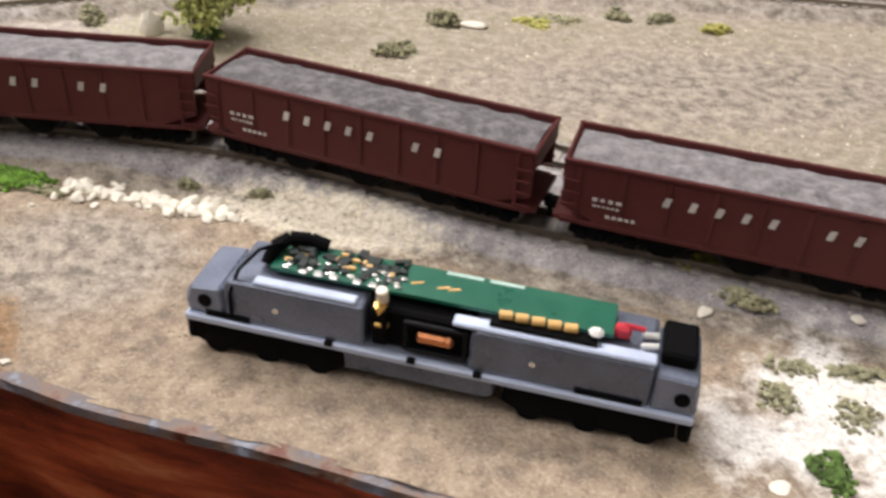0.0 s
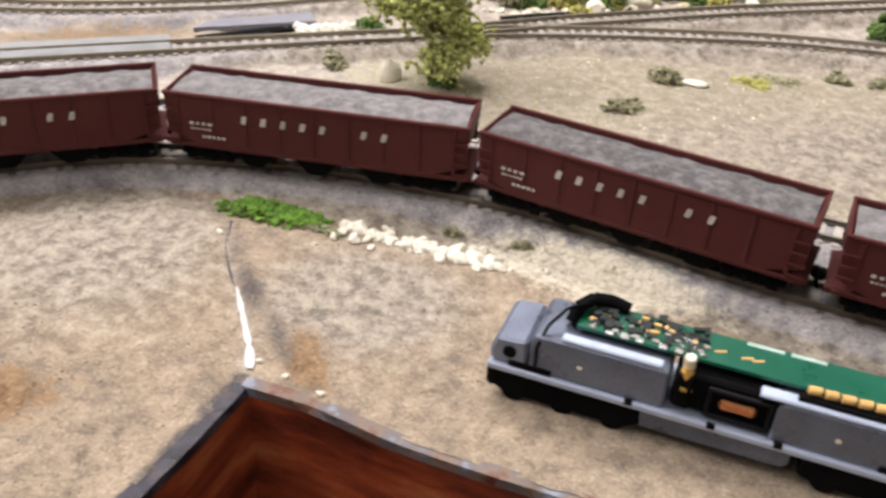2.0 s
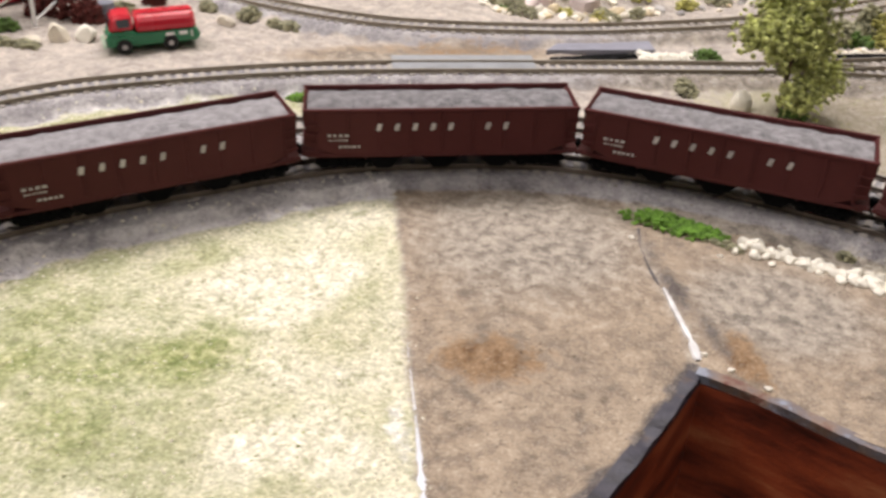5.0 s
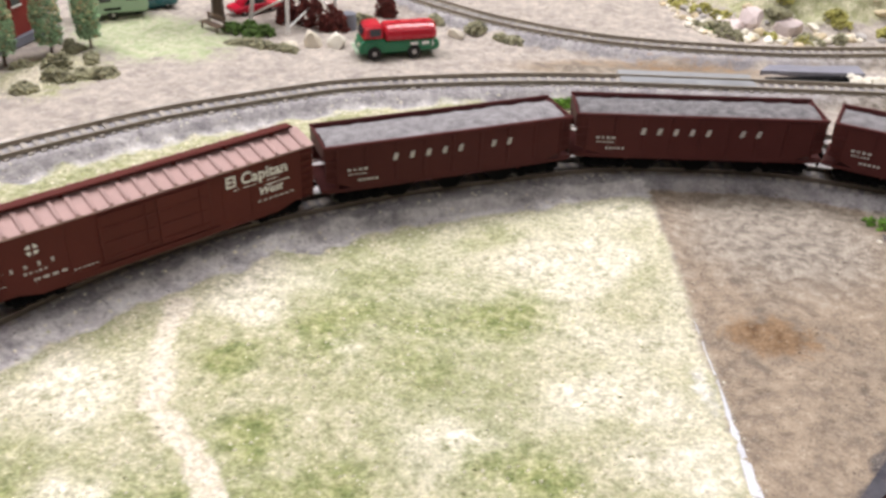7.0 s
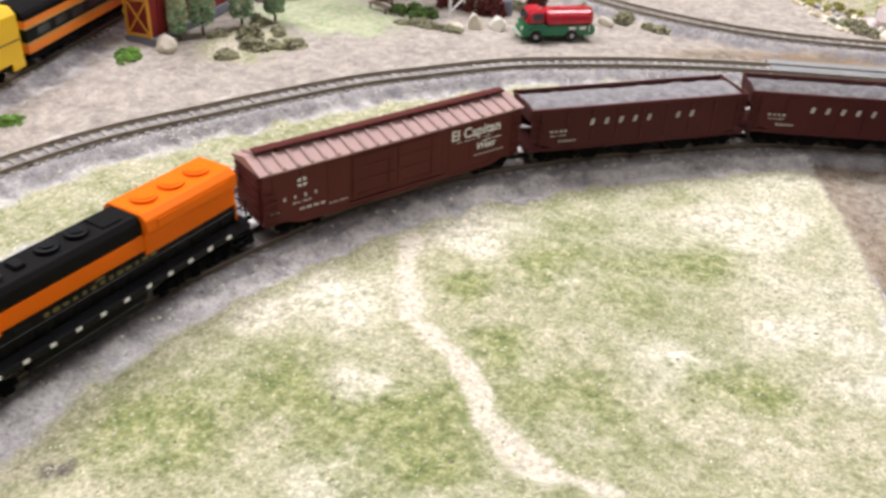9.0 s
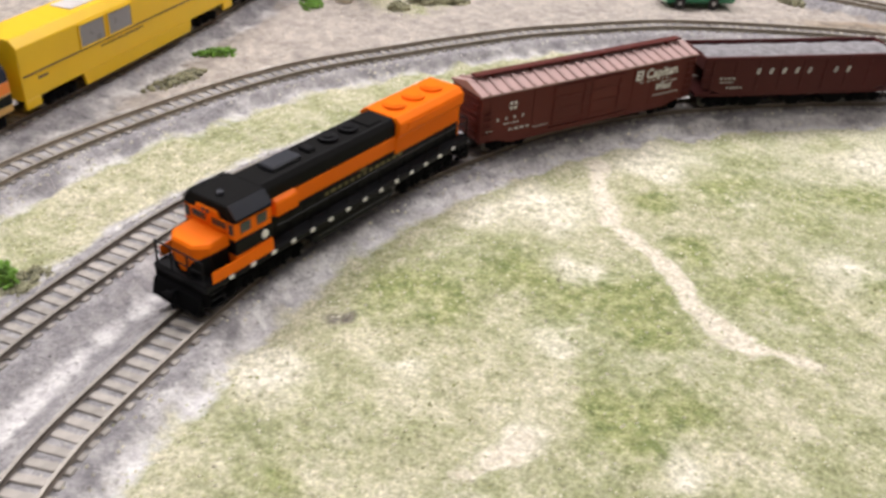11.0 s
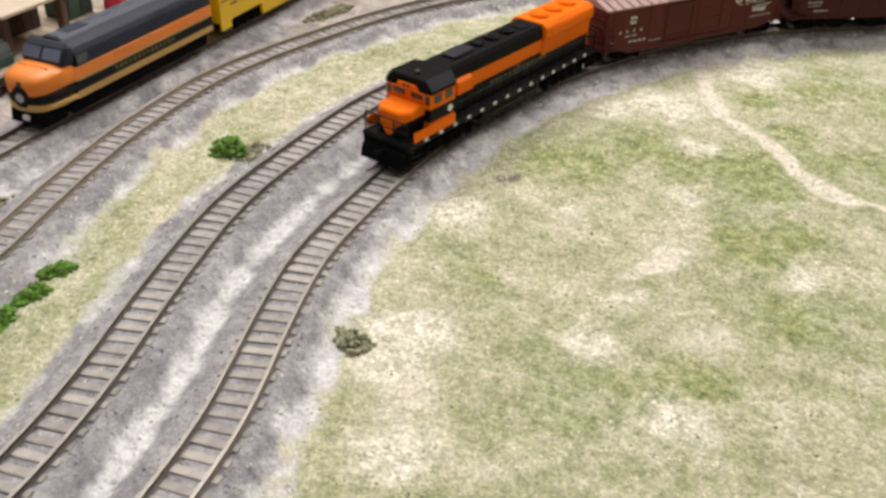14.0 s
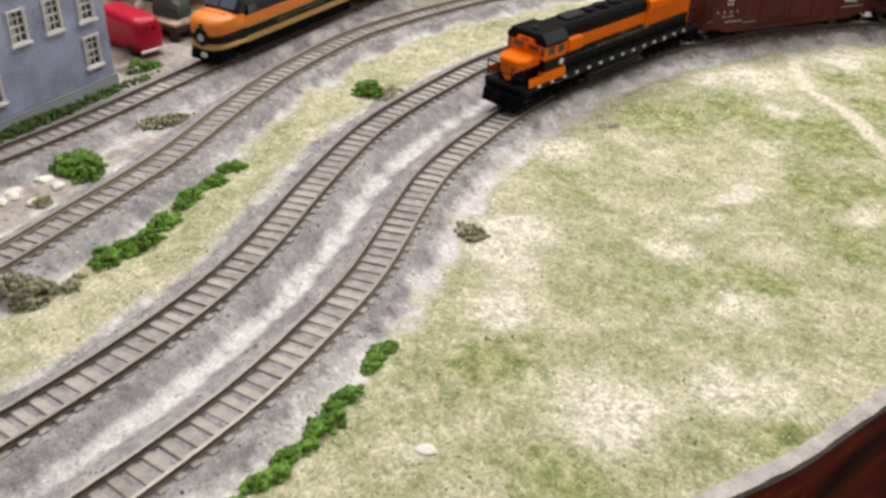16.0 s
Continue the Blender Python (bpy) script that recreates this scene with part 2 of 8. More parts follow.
def ground_material():
    """Scenic ground: pale earth, with turf, brown soil, ballast, light sand and bare plaster where the sheet's layers say so."""
    m = bpy.data.materials.new("scenic_ground")
    m.use_nodes = True
    nt = m.node_tree
    n, l = nt.nodes, nt.links
    bsdf = n["Principled BSDF"]
    tc = n.new("ShaderNodeTexCoord")

    def tex(scale, detail=4, rough=0.6, off=0.0):
        t = n.new("ShaderNodeTexNoise")
        t.inputs["Scale"].default_value, t.inputs["Detail"].default_value, t.inputs["Roughness"].default_value = scale, detail, rough
        mp = n.new("ShaderNodeMapping")
        mp.inputs["Location"].default_value = (off, off * 0.7, 0)
        l.new(tc.outputs["Object"], mp.inputs["Vector"])
        l.new(mp.outputs[0], t.inputs["Vector"])
        return t.outputs["Fac"]

    def ramp(src, stops):
        r = n.new("ShaderNodeValToRGB")
        e = r.color_ramp.elements
        while len(e) < len(stops):
            e.new(0.5)
        for k, (p, c) in zip(e, stops):
            k.position, k.color = p, (*c, 1)
        l.new(src, r.inputs[0])
        return r.outputs[0]

    def mixc(a, b, fac, mode="MIX"):
        x = n.new("ShaderNodeMix")
        x.data_type, x.blend_type = "RGBA", mode
        l.new(a, x.inputs[6]), l.new(b, x.inputs[7])
        if isinstance(fac, float):
            x.inputs[0].default_value = fac
        else:
            l.new(fac, x.inputs[0])
        return x.outputs[2]

    def layer(name):
        a = n.new("ShaderNodeAttribute")
        a.attribute_name = name
        return a.outputs["Fac"]

    def ragged(name, noise_out, amount=0.55, soft=0.22):
        """The layer's weight with an edge broken up by grains."""
        add = n.new("ShaderNodeMath")
        add.operation = "MULTIPLY_ADD"
        l.new(noise_out, add.inputs[0])
        add.inputs[1].default_value = amount
        l.new(layer(name), add.inputs[2])
        mr = n.new("ShaderNodeMapRange")
        mr.interpolation_type = "SMOOTHSTEP"
        l.new(add.outputs[0], mr.inputs["Value"])
        mr.inputs["From Min"].default_value, mr.inputs["From Max"].default_value = 0.5 + amount * 0.5 - soft, 0.5 + amount * 0.5 + soft
        return mr.outputs[0]

    grain, grain2 = tex(1150, 3, 0.7), tex(620, 3, 0.7, 3.0)
    blotch, mottle, broad = tex(75, 4, 0.65, 1.0), tex(210, 4, 0.7, 2.0), tex(17, 3, 0.6, 5.0)
    speck, pits = tex(1700, 2, 0.6, 9.0), tex(420, 2, 0.5, 14.0)
    # pale earth
    col = ramp(blotch, [(0.38, (0.33, 0.285, 0.25)), (0.50, (0.45, 0.395, 0.345)), (0.62, (0.56, 0.495, 0.425))])
    col = mixc(col, ramp(mottle, [(0.40, (0.30, 0.275, 0.26)), (0.52, (0.46, 0.41, 0.36)), (0.62, (0.60, 0.54, 0.47))]), 0.5)
    # turf: olive flock over cream ground, with bare and dense stretches
    turf = ramp(mottle, [(0.34, (0.80, 0.735, 0.60)), (0.43, (0.63, 0.588, 0.43)), (0.53, (0.445, 0.435, 0.27)), (0.63, (0.295, 0.307, 0.163))])
    turf = mixc(turf, ramp(blotch, [(0.38, (0.82, 0.745, 0.62)), (0.46, (0.61, 0.578, 0.42)), (0.54, (0.395, 0.397, 0.228)), (0.63, (0.275, 0.30, 0.147))]), 0.55)
    turf = mixc(turf, ramp(broad, [(0.40, (0.70, 0.62, 0.48)), (0.50, (0.46, 0.44, 0.27)), (0.60, (0.29, 0.31, 0.15))]), 0.30)
    dry = ramp(mottle, [(0.39, (0.90, 0.83, 0.73)), (0.50, (0.80, 0.74, 0.62)), (0.60, (0.64, 0.59, 0.47)), (0.68, (0.46, 0.44, 0.31))])
    turf = mixc(turf, dry, ragged("dry", mottle, 1.1, 0.40))
    turf = mixc(turf, ramp(mottle, [(0.36, (0.50, 0.49, 0.26)), (0.47, (0.35, 0.365, 0.16)), (0.58, (0.245, 0.28, 0.11)), (0.66, (0.18, 0.215, 0.08))]), ragged("lush", mottle, 1.3, 0.55))
    turf = mixc(turf, ramp(grain2, [(0.38, (0.66, 0.68, 0.60)), (0.50, (0.96, 0.985, 0.96)), (0.60, (1.13, 1.15, 1.11))]), 0.55, "MULTIPLY")
    cells = n.new("ShaderNodeTexVoronoi")
    cells.inputs["Scale"].default_value, cells.inputs["Randomness"].default_value = 1250, 1.0
    l.new(tc.outputs["Object"], cells.inputs["Vector"])
    lump = n.new("ShaderNodeSeparateColor")
    l.new(cells.outputs["Color"], lump.inputs[0])
    turf = mixc(turf, ramp(lump.outputs[0], [(0.0, (0.62, 0.66, 0.55)), (0.45, (0.95, 0.97, 0.90)), (0.80, (1.10, 1.10, 1.07)), (1.0, (1.36, 1.34, 1.34))]), 0.62, "MULTIPLY")
    col = mixc(col, turf, ragged("turf", mottle, 0.9))
    lawn = ramp(mottle, [(0.36, (0.62, 0.60, 0.44)), (0.50, (0.50, 0.54, 0.345)), (0.64, (0.37, 0.44, 0.235))])
    col = mixc(col, lawn, ragged("lawn", mottle, 0.9))
    soil = ramp(blotch, [(0.38, (0.215, 0.172, 0.132)), (0.5, (0.335, 0.262, 0.19)), (0.62, (0.44, 0.35, 0.255))])
    soil = mixc(soil, ramp(mottle, [(0.38, (0.18, 0.148, 0.122)), (0.50, (0.335, 0.265, 0.195)), (0.62, (0.45, 0.365, 0.275))]), 0.55)
    col = mixc(col, soil, ragged("soil", grain2, 0.4))
    gsoil = ramp(mottle, [(0.38, (0.19, 0.167, 0.14)), (0.5, (0.33, 0.287, 0.238)), (0.62, (0.44, 0.385, 0.315))])
    col = mixc(col, gsoil, ragged("grey", mottle, 0.9))
    bal = ramp(mottle, [(0.38, (0.235, 0.225, 0.24)), (0.5, (0.345, 0.33, 0.338)), (0.62, (0.49, 0.47, 0.465))])
    bal = mixc(bal, ramp(blotch, [(0.40, (0.23, 0.213, 0.22)), (0.60, (0.46, 0.432, 0.42))]), 0.4)
    col = mixc(col, bal, ragged("ballast", mottle, 0.7))
    bed = ramp(mottle, [(0.38, (0.24, 0.23, 0.24)), (0.62, (0.44, 0.42, 0.42))])
    col = mixc(col, bed, ragged("bed", grain2, 0.5))
    chalk = ramp(mottle, [(0.38, (0.58, 0.55, 0.55)), (0.60, (0.80, 0.78, 0.75))])
    col = mixc(col, chalk, ragged("chalk", blotch, 1.4))
    rust = ramp(mottle, [(0.38, (0.16, 0.092, 0.045)), (0.62, (0.31, 0.205, 0.12))])
    col = mixc(col, rust, ragged("rust", mottle, 1.4))
    sand = ramp(grain2, [(0.40, (0.64, 0.57, 0.43)), (0.58, (0.86, 0.80, 0.67))])
    col = mixc(col, sand, ragged("sand", mottle, 1.2))
    darksmear = ramp(mottle, [(0.38, (0.075, 0.065, 0.065)), (0.62, (0.17, 0.145, 0.13))])
    col = mixc(col, darksmear, ragged("darksmear", mottle, 1.2))
    pl = ramp(grain2, [(0.40, (0.68, 0.66, 0.62)), (0.58, (0.86, 0.84, 0.80))])
    col = mixc(col, pl, ragged("plaster", mottle, 1.0))
    # grain: dark crumbs, pits and light crumbs
    col = mixc(col, ramp(grain, [(0.36, (0.45, 0.43, 0.42)), (0.47, (0.90, 0.90, 0.90)), (0.55, (1, 1, 1))]), 0.45, "MULTIPLY")
    col = mixc(col, ramp(pits, [(0.30, (0.30, 0.28, 0.27)), (0.39, (1, 1, 1))]), 0.36, "MULTIPLY")
    col = mixc(col, ramp(speck, [(0.56, (0, 0, 0)), (0.66, (0.26, 0.25, 0.21))]), 0.5, "ADD")
    l.new(col, bsdf.inputs["Base Color"])
    bsdf.inputs["Roughness"].default_value = 0.92
    bsdf.inputs["Specular IOR Level"].default_value = 0.2
    b1, b2 = n.new("ShaderNodeBump"), n.new("ShaderNodeBump")
    b1.inputs["Strength"].default_value, b1.inputs["Distance"].default_value = 0.55, 0.0006
    b2.inputs["Strength"].default_value, b2.inputs["Distance"].default_value = 0.5, 0.0012
    l.new(grain, b1.inputs["Height"]), l.new(grain2, b2.inputs["Height"])
    l.new(b1.outputs[0], b2.inputs["Normal"])
    l.new(b2.outputs[0], bsdf.inputs["Normal"])
    return m


M["ground"] = ground_material()


def streaked(name, stops, rough, scale, stretch, bump, fine=900.0):
    """Brushed paint or stain in streaks: a ramp over stretched noise, with fine relief and uneven gloss."""
    m = bpy.data.materials.new(name)
    m.use_nodes = True
    nt = m.node_tree
    n, l = nt.nodes, nt.links
    bsdf = n["Principled BSDF"]
    tc, mp = n.new("ShaderNodeTexCoord"), n.new("ShaderNodeMapping")
    mp.inputs["Scale"].default_value = stretch
    l.new(tc.outputs["Object"], mp.inputs["Vector"])
    a, b = n.new("ShaderNodeTexNoise"), n.new("ShaderNodeTexNoise")
    a.inputs["Scale"].default_value, a.inputs["Detail"].default_value, a.inputs["Roughness"].default_value = scale, 5, 0.65
    b.inputs["Scale"].default_value, b.inputs["Detail"].default_value = fine, 3
    l.new(mp.outputs[0], a.inputs["Vector"]), l.new(tc.outputs["Object"], b.inputs["Vector"])
    r = n.new("ShaderNodeValToRGB")
    e = r.color_ramp.elements
    while len(e) < len(stops):
        e.new(0.5)
    for k, (p, c) in zip(e, stops):
        k.position, k.color = p, (*c, 1)
    l.new(a.outputs["Fac"], r.inputs[0])
    l.new(r.outputs[0], bsdf.inputs["Base Color"])
    g = n.new("ShaderNodeMapRange")
    l.new(a.outputs["Fac"], g.inputs["Value"])
    g.inputs["To Min"].default_value, g.inputs["To Max"].default_value = rough - 0.12, rough + 0.2
    l.new(g.outputs[0], bsdf.inputs["Roughness"])
    bp = n.new("ShaderNodeBump")
    bp.inputs["Strength"].default_value, bp.inputs["Distance"].default_value = bump, 0.0006
    l.new(b.outputs["Fac"], bp.inputs["Height"]), l.new(bp.outputs[0], bsdf.inputs["Normal"])
    return m


M["fascia"] = streaked("red_brown_stained_board", [(0.34, (0.045, 0.009, 0.004)), (0.45, (0.17, 0.028, 0.010)), (0.56, (0.33, 0.062, 0.019)), (0.68, (0.46, 0.145, 0.055))], 0.45, 22, (1.0, 1.0, 4.5), 0.35)
M["lip_grey"] = streaked("chipped_grey_blue_edge", [(0.38, (0.13, 0.030, 0.015)), (0.46, (0.20, 0.135, 0.10)), (0.54, (0.15, 0.13, 0.135)), (0.60, (0.22, 0.24, 0.29)), (0.68, (0.27, 0.29, 0.34))], 0.5, 70, (1.0, 1.0, 1.0), 0.7)
M["lip"] = streaked("dark_smeared_edge", [(0.38, (0.012, 0.010, 0.015)), (0.50, (0.030, 0.028, 0.042)), (0.60, (0.050, 0.044, 0.056)), (0.68, (0.085, 0.060, 0.050))], 0.5, 160, (1.0, 1.0, 1.0), 0.6)

# ---------------------------------------------------------------- mesh helpers
def mesh_of(name, bm, mat, smooth=False):
    me = bpy.data.meshes.new(name)
    bm.normal_update()
    bm.to_mesh(me)
    bm.free()
    for mm in mat if isinstance(mat, (list, tuple)) else [mat]:
        me.materials.append(mm)
    if smooth:
        me.polygons.foreach_set("use_smooth", [True] * len(me.polygons))
    return me


def part(name, bm, mat, parent=None, label="", smooth=False, at=None):
    ob = new(name, mesh_of(name, bm, mat, smooth))
    if parent is not None:
        ob.parent = parent
    if at is not None:
        ob.matrix_basis = at
    if label:
        tagged(ob, label)
    return ob


def thing(name, label, category, group="", kind="", at=None):
    ob = new(name)
    ob.empty_display_size = 0.01
    if at is not None:
        ob.matrix_basis = at
    return tagged(ob, label, category, group, kind)


def box(size, at=(0, 0, 0), bevel=0.0, rot=(0, 0, 0), bm=None, seg=1):
    """A box with its centre at `at`; the edges are rounded by bevel."""
    own = bmesh.new()
    bmesh.ops.create_cube(own, size=1.0)
    bmesh.ops.scale(own, vec=size, verts=own.verts)
    if bevel:
        bmesh.ops.bevel(own, geom=list(own.edges), offset=bevel, segments=seg, affect="EDGES", profile=0.5)
    bmesh.ops.transform(own, matrix=pose(*at, *rot), verts=own.verts)
    return join(bm, own)


def join(bm, own):
    if bm is None:
        return own
    me = bpy.data.meshes.new("tmp")
    own.to_mesh(me)
    own.free()
    bm.from_mesh(me)
    bpy.data.meshes.remove(me)
    return bm


def cyl(r, length, at=(0, 0, 0), rot=(0, 0, 0), seg=16, bevel=0.0, r2=None, bm=None):
    """A cylinder or cone along z, centred at `at` and turned by rot."""
    own = bmesh.new()
    bmesh.ops.create_cone(own, cap_ends=True, segments=seg, radius1=r, radius2=r if r2 is None else r2, depth=length)
    if bevel:
        rim = [e for e in own.edges if len(e.link_faces) == 2 and any(len(f.verts) > 4 for f in e.link_faces)]
        bmesh.ops.bevel(own, geom=rim, offset=bevel, segments=2, affect="EDGES", profile=0.5)
    bmesh.ops.transform(own, matrix=pose(*at, *rot), verts=own.verts)
    return join(bm, own)


def prism(outline, y0, y1, bm=None, bevel=0.0, axis="y"):
    """An outline in (x, z) drawn out from y0 to y1 (axis x: an outline in (y, z) drawn out along x; axis z: in (x, y))."""
    own = bmesh.new()
    put = {"y": lambda a, b, c: (a, c, b), "x": lambda a, b, c: (c, a, b), "z": lambda a, b, c: (a, b, c)}[axis]
    low = [own.verts.new(put(a, b, y0)) for a, b in outline]
    high = [own.verts.new(put(a, b, y1)) for a, b in outline]
    own.faces.new(low)
    own.faces.new(high[::-1])
    for i in range(len(outline)):
        j = (i + 1) % len(outline)
        own.faces.new((low[i], high[i], high[j], low[j]))
    bmesh.ops.recalc_face_normals(own, faces=own.faces)
    if bevel:
        bmesh.ops.bevel(own, geom=list(own.edges), offset=bevel, segments=1, affect="EDGES")
    return join(bm, own)


def rod(a, b, r, seg=6, bm=None):
    a, b = Vector(a), Vector(b)
    own = bmesh.new()
    bmesh.ops.create_cone(own, cap_ends=True, segments=seg, radius1=r, radius2=r, depth=(b - a).length)
    turn = (b - a).to_track_quat("Z", "Y").to_matrix().to_4x4()
    bmesh.ops.transform(own, matrix=Matrix.Translation((a + b) / 2) @ turn, verts=own.verts)
    return join(bm, own)


# ---------------------------------------------------------------- lines of the plan
def smooth_line(points, step=0.002, width=0.012):
    """A smooth line through the points, resampled at even steps."""
    p = np.array(points, float)
    d = np.r_[0, np.cumsum(np.hypot(*np.diff(p, axis=0).T))]
    s = np.arange(0, d[-1], step)
    q = np.c_[np.interp(s, d, p[:, 0]), np.interp(s, d, p[:, 1])]
    k = int(4 * width / step)
    w = np.exp(-0.5 * (np.arange(-k, k + 1) * step / width) ** 2)
    w /= w.sum()
    out = q.copy()
    for c in (0, 1):
        ext = np.r_[2 * q[0, c] - q[k:0:-1, c], q[:, c], 2 * q[-1, c] - q[-2:-k - 2:-1, c]]
        out[:, c] = np.convolve(ext, w, "valid")
    return out


class Line:
    def __init__(self, points, width=0.012):
        self.p = smooth_line(points, width=width)
        self.s = np.r_[0, np.cumsum(np.hypot(*np.diff(self.p, axis=0).T))]

    def at(self, s):
        x, y = (float(np.interp(s, self.s, self.p[:, c])) for c in (0, 1))
        x2, y2 = (float(np.interp(s + 0.002, self.s, self.p[:, c])) for c in (0, 1))
        x1, y1 = (float(np.interp(s - 0.002, self.s, self.p[:, c])) for c in (0, 1))
        return x, y, math.atan2(y2 - y1, x2 - x1)

    def near(self, x, y):
        return float(self.s[np.argmin(np.hypot(self.p[:, 0] - x, self.p[:, 1] - y))])


TRACKS = {
    "inner": Line([(0.5, 0.03), (0.3, 0.115), (0.2, 0.152), (0.1155, 0.1795), (0.0425, 0.2025), (-0.018, 0.2285), (-0.082, 0.2405), (-0.139, 0.2345), (-0.195, 0.209),
                   (-0.246, 0.162), (-0.280, 0.121), (-0.3025, 0.0785), (-0.317, 0.017), (-0.3235, -0.022), (-0.3170, -0.074), (-0.3055, -0.128), (-0.291, -0.158),
                   (-0.275, -0.187), (-0.260, -0.236), (-0.2555, -0.27), (-0.252, -0.32), (-0.25, -0.42)]),
    "second": Line([(0.5, 0.065), (0.3, 0.15), (0.2, 0.187), (0.115, 0.213), (0.025, 0.244), (-0.05, 0.266), (-0.10, 0.271), (-0.15, 0.2635), (-0.206, 0.239),
                    (-0.255, 0.203), (-0.276, 0.184), (-0.305, 0.15), (-0.328, 0.1085), (-0.3415, 0.063), (-0.3505, 0.028), (-0.3565, -0.005), (-0.3570, -0.0475),
                    (-0.3525, -0.0705), (-0.346, -0.11), (-0.339, -0.1315), (-0.320, -0.1725), (-0.3095, -0.1915), (-0.300, -0.214), (-0.294, -0.235), (-0.2905, -0.252),
                    (-0.2865, -0.28), (-0.284, -0.32), (-0.282, -0.42)]),
    "outer": Line([(0.5, 0.32), (0.3, 0.36), (0.2, 0.372), (0.136, 0.377), (0.077, 0.380), (0.031, 0.374), (-0.009, 0.3675), (-0.047, 0.358), (-0.075, 0.347),
                   (-0.118, 0.330), (-0.158, 0.3135), (-0.206, 0.2935), (-0.233, 0.281), (-0.267, 0.261), (-0.3115, 0.2295), (-0.3565, 0.1725), (-0.3785, 0.130),
                   (-0.3965, 0.0915), (-0.405, 0.0745), (-0.414, 0.035), (-0.4185, -0.0155), (-0.4185, -0.0585), (-0.4045, -0.111), (-0.388, -0.1495), (-0.370, -0.185),
                   (-0.3625, -0.2095), (-0.356, -0.231), (-0.3495, -0.25), (-0.342, -0.28), (-0.336, -0.32), (-0.33, -0.42)]),
    "siding": Line([(-0.55, 0.32), (-0.526, 0.25), (-0.500, 0.165), (-0.477, 0.085), (-0.467, 0.045), (-0.457, 0.0), (-0.449, -0.037), (-0.440, -0.08), (-0.4285, -0.133),
                    (-0.4165, -0.1775), (-0.411, -0.202), (-0.408, -0.225), (-0.402, -0.28), (-0.398, -0.4)]),
    "back": Line([(-0.52, 0.47), (-0.42, 0.405), (-0.334, 0.356), (-0.296, 0.344), (-0.26, 0.340), (-0.23, 0.3405), (-0.2, 0.347), (-0.147, 0.366), (-0.106, 0.389),
                  (-0.077, 0.407), (-0.012, 0.466), (0.05, 0.55)]),
    "branch": Line([(-0.068, 0.3495), (-0.047, 0.3605), (-0.008, 0.381), (0.057, 0.410), (0.15, 0.445), (0.35, 0.50)], width=0.006),
}
EDGE_W = Line([(-0.22, -0.62), (-0.21, -0.35), (-0.174, -0.189), (-0.166, -0.166), (-0.159, -0.129), (-0.140, -0.06), (-0.116, 0.02), (-0.091, 0.102), (-0.082, 0.128), (-0.0755, 0.150)], width=0.005)
EDGE_E = Line([(-0.0745, 0.150), (-0.058, 0.1465), (-0.040, 0.139), (-0.023, 0.1345), (-0.006, 0.1305), (0.008, 0.126), (0.026, 0.120), (0.10, 0.095), (0.3, 0.02), (0.75, -0.15)], width=0.004)
CORNER = (-0.075, 0.150)
RAIL_TOP = 0.0056
BED = 0.0036


def gap_to(points, X, Y):
    """How far each place lies from a line, and on which side of it."""
    p = np.asarray(points)
    best = np.full(X.shape, 9.0)
    side = np.zeros(X.shape)
    for i in range(0, len(p) - 1):
        a, b = p[i], p[i + 1]
        d = b - a
        t = np.clip(((X - a[0]) * d[0] + (Y - a[1]) * d[1]) / (d @ d + 1e-12), 0, 1)
        dx, dy = X - a[0] - t * d[0], Y - a[1] - t * d[1]
        r = np.hypot(dx, dy)
        closer = r < best
        best = np.where(closer, r, best)
        side = np.where(closer, np.sign(d[0] * dy - d[1] * dx), side)
    return best, side


def step(v, lo, hi):
    t = np.clip((v - lo) / (hi - lo), 0, 1)
    return t * t * (3 - 2 * t)


class Relief:
    """Smooth random relief on a grid of waves, the same at every call."""
    def __init__(self, seed, wave, n=14):
        r = np.random.RandomState(seed)
        ang, k = r.uniform(0, 2 * np.pi, n), 2 * np.pi / (wave * r.uniform(0.6, 1.7, n))
        self.kx, self.ky, self.ph = k * np.cos(ang), k * np.sin(ang), r.uniform(0, 6.28, n)

    def __call__(self, X, Y):
        out = np.zeros(np.shape(X))
        for a, b, c in zip(self.kx, self.ky, self.ph):
            out = out + np.sin(a * X + b * Y + c)
        return out / math.sqrt(len(self.kx))


R_BIG, R_MID, R_SMALL = Relief(1, 0.13), Relief(2, 0.03), Relief(3, 0.009)
CLIFF = [(-0.60, 0.62), (-0.30, 0.50), (-0.216, 0.437), (-0.187, 0.402), (-0.170, 0.388), (-0.149, 0.392), (-0.116, 0.420), (-0.08, 0.45), (-0.02, 0.50), (0.05, 0.52), (0.15, 0.50), (0.6, 0.56)]


def height(X, Y):
    """The height of the ground."""
    h = 0.0004 * R_BIG(X, Y) + 0.00035 * R_MID(X, Y) + 0.0002 * R_SMALL(X, Y)
    bed = np.zeros(np.shape(X))
    for ln in TRACKS.values():
        d, _ = gap_to(ln.p[::7], X, Y)
        bed = np.maximum(bed, 1 - step(d, 0.0085, 0.0150))
    h = h * (1 - 0.85 * bed) + BED * bed
    d, side = gap_to(CLIFF, X, Y)
    rise = np.where(side > 0, step(d, 0.0, 0.10), 0)
    h = h + rise * (0.085 + 0.010 * R_MID(X, Y) + 0.005 * R_SMALL(X, Y))
    return h


def blob(X, Y, x, y, rx, ry=None, turn=0.0):
    """A soft-edged oval patch: 1 in the middle, 0.5 at its rim."""
    c, s = math.cos(radians(turn)), math.sin(radians(turn))
    u, v = (c * (X - x) + s * (Y - y)) / rx, (-s * (X - x) + c * (Y - y)) / (ry or rx)
    return 1.0 / (1.0 + (u * u + v * v) ** 1.5)


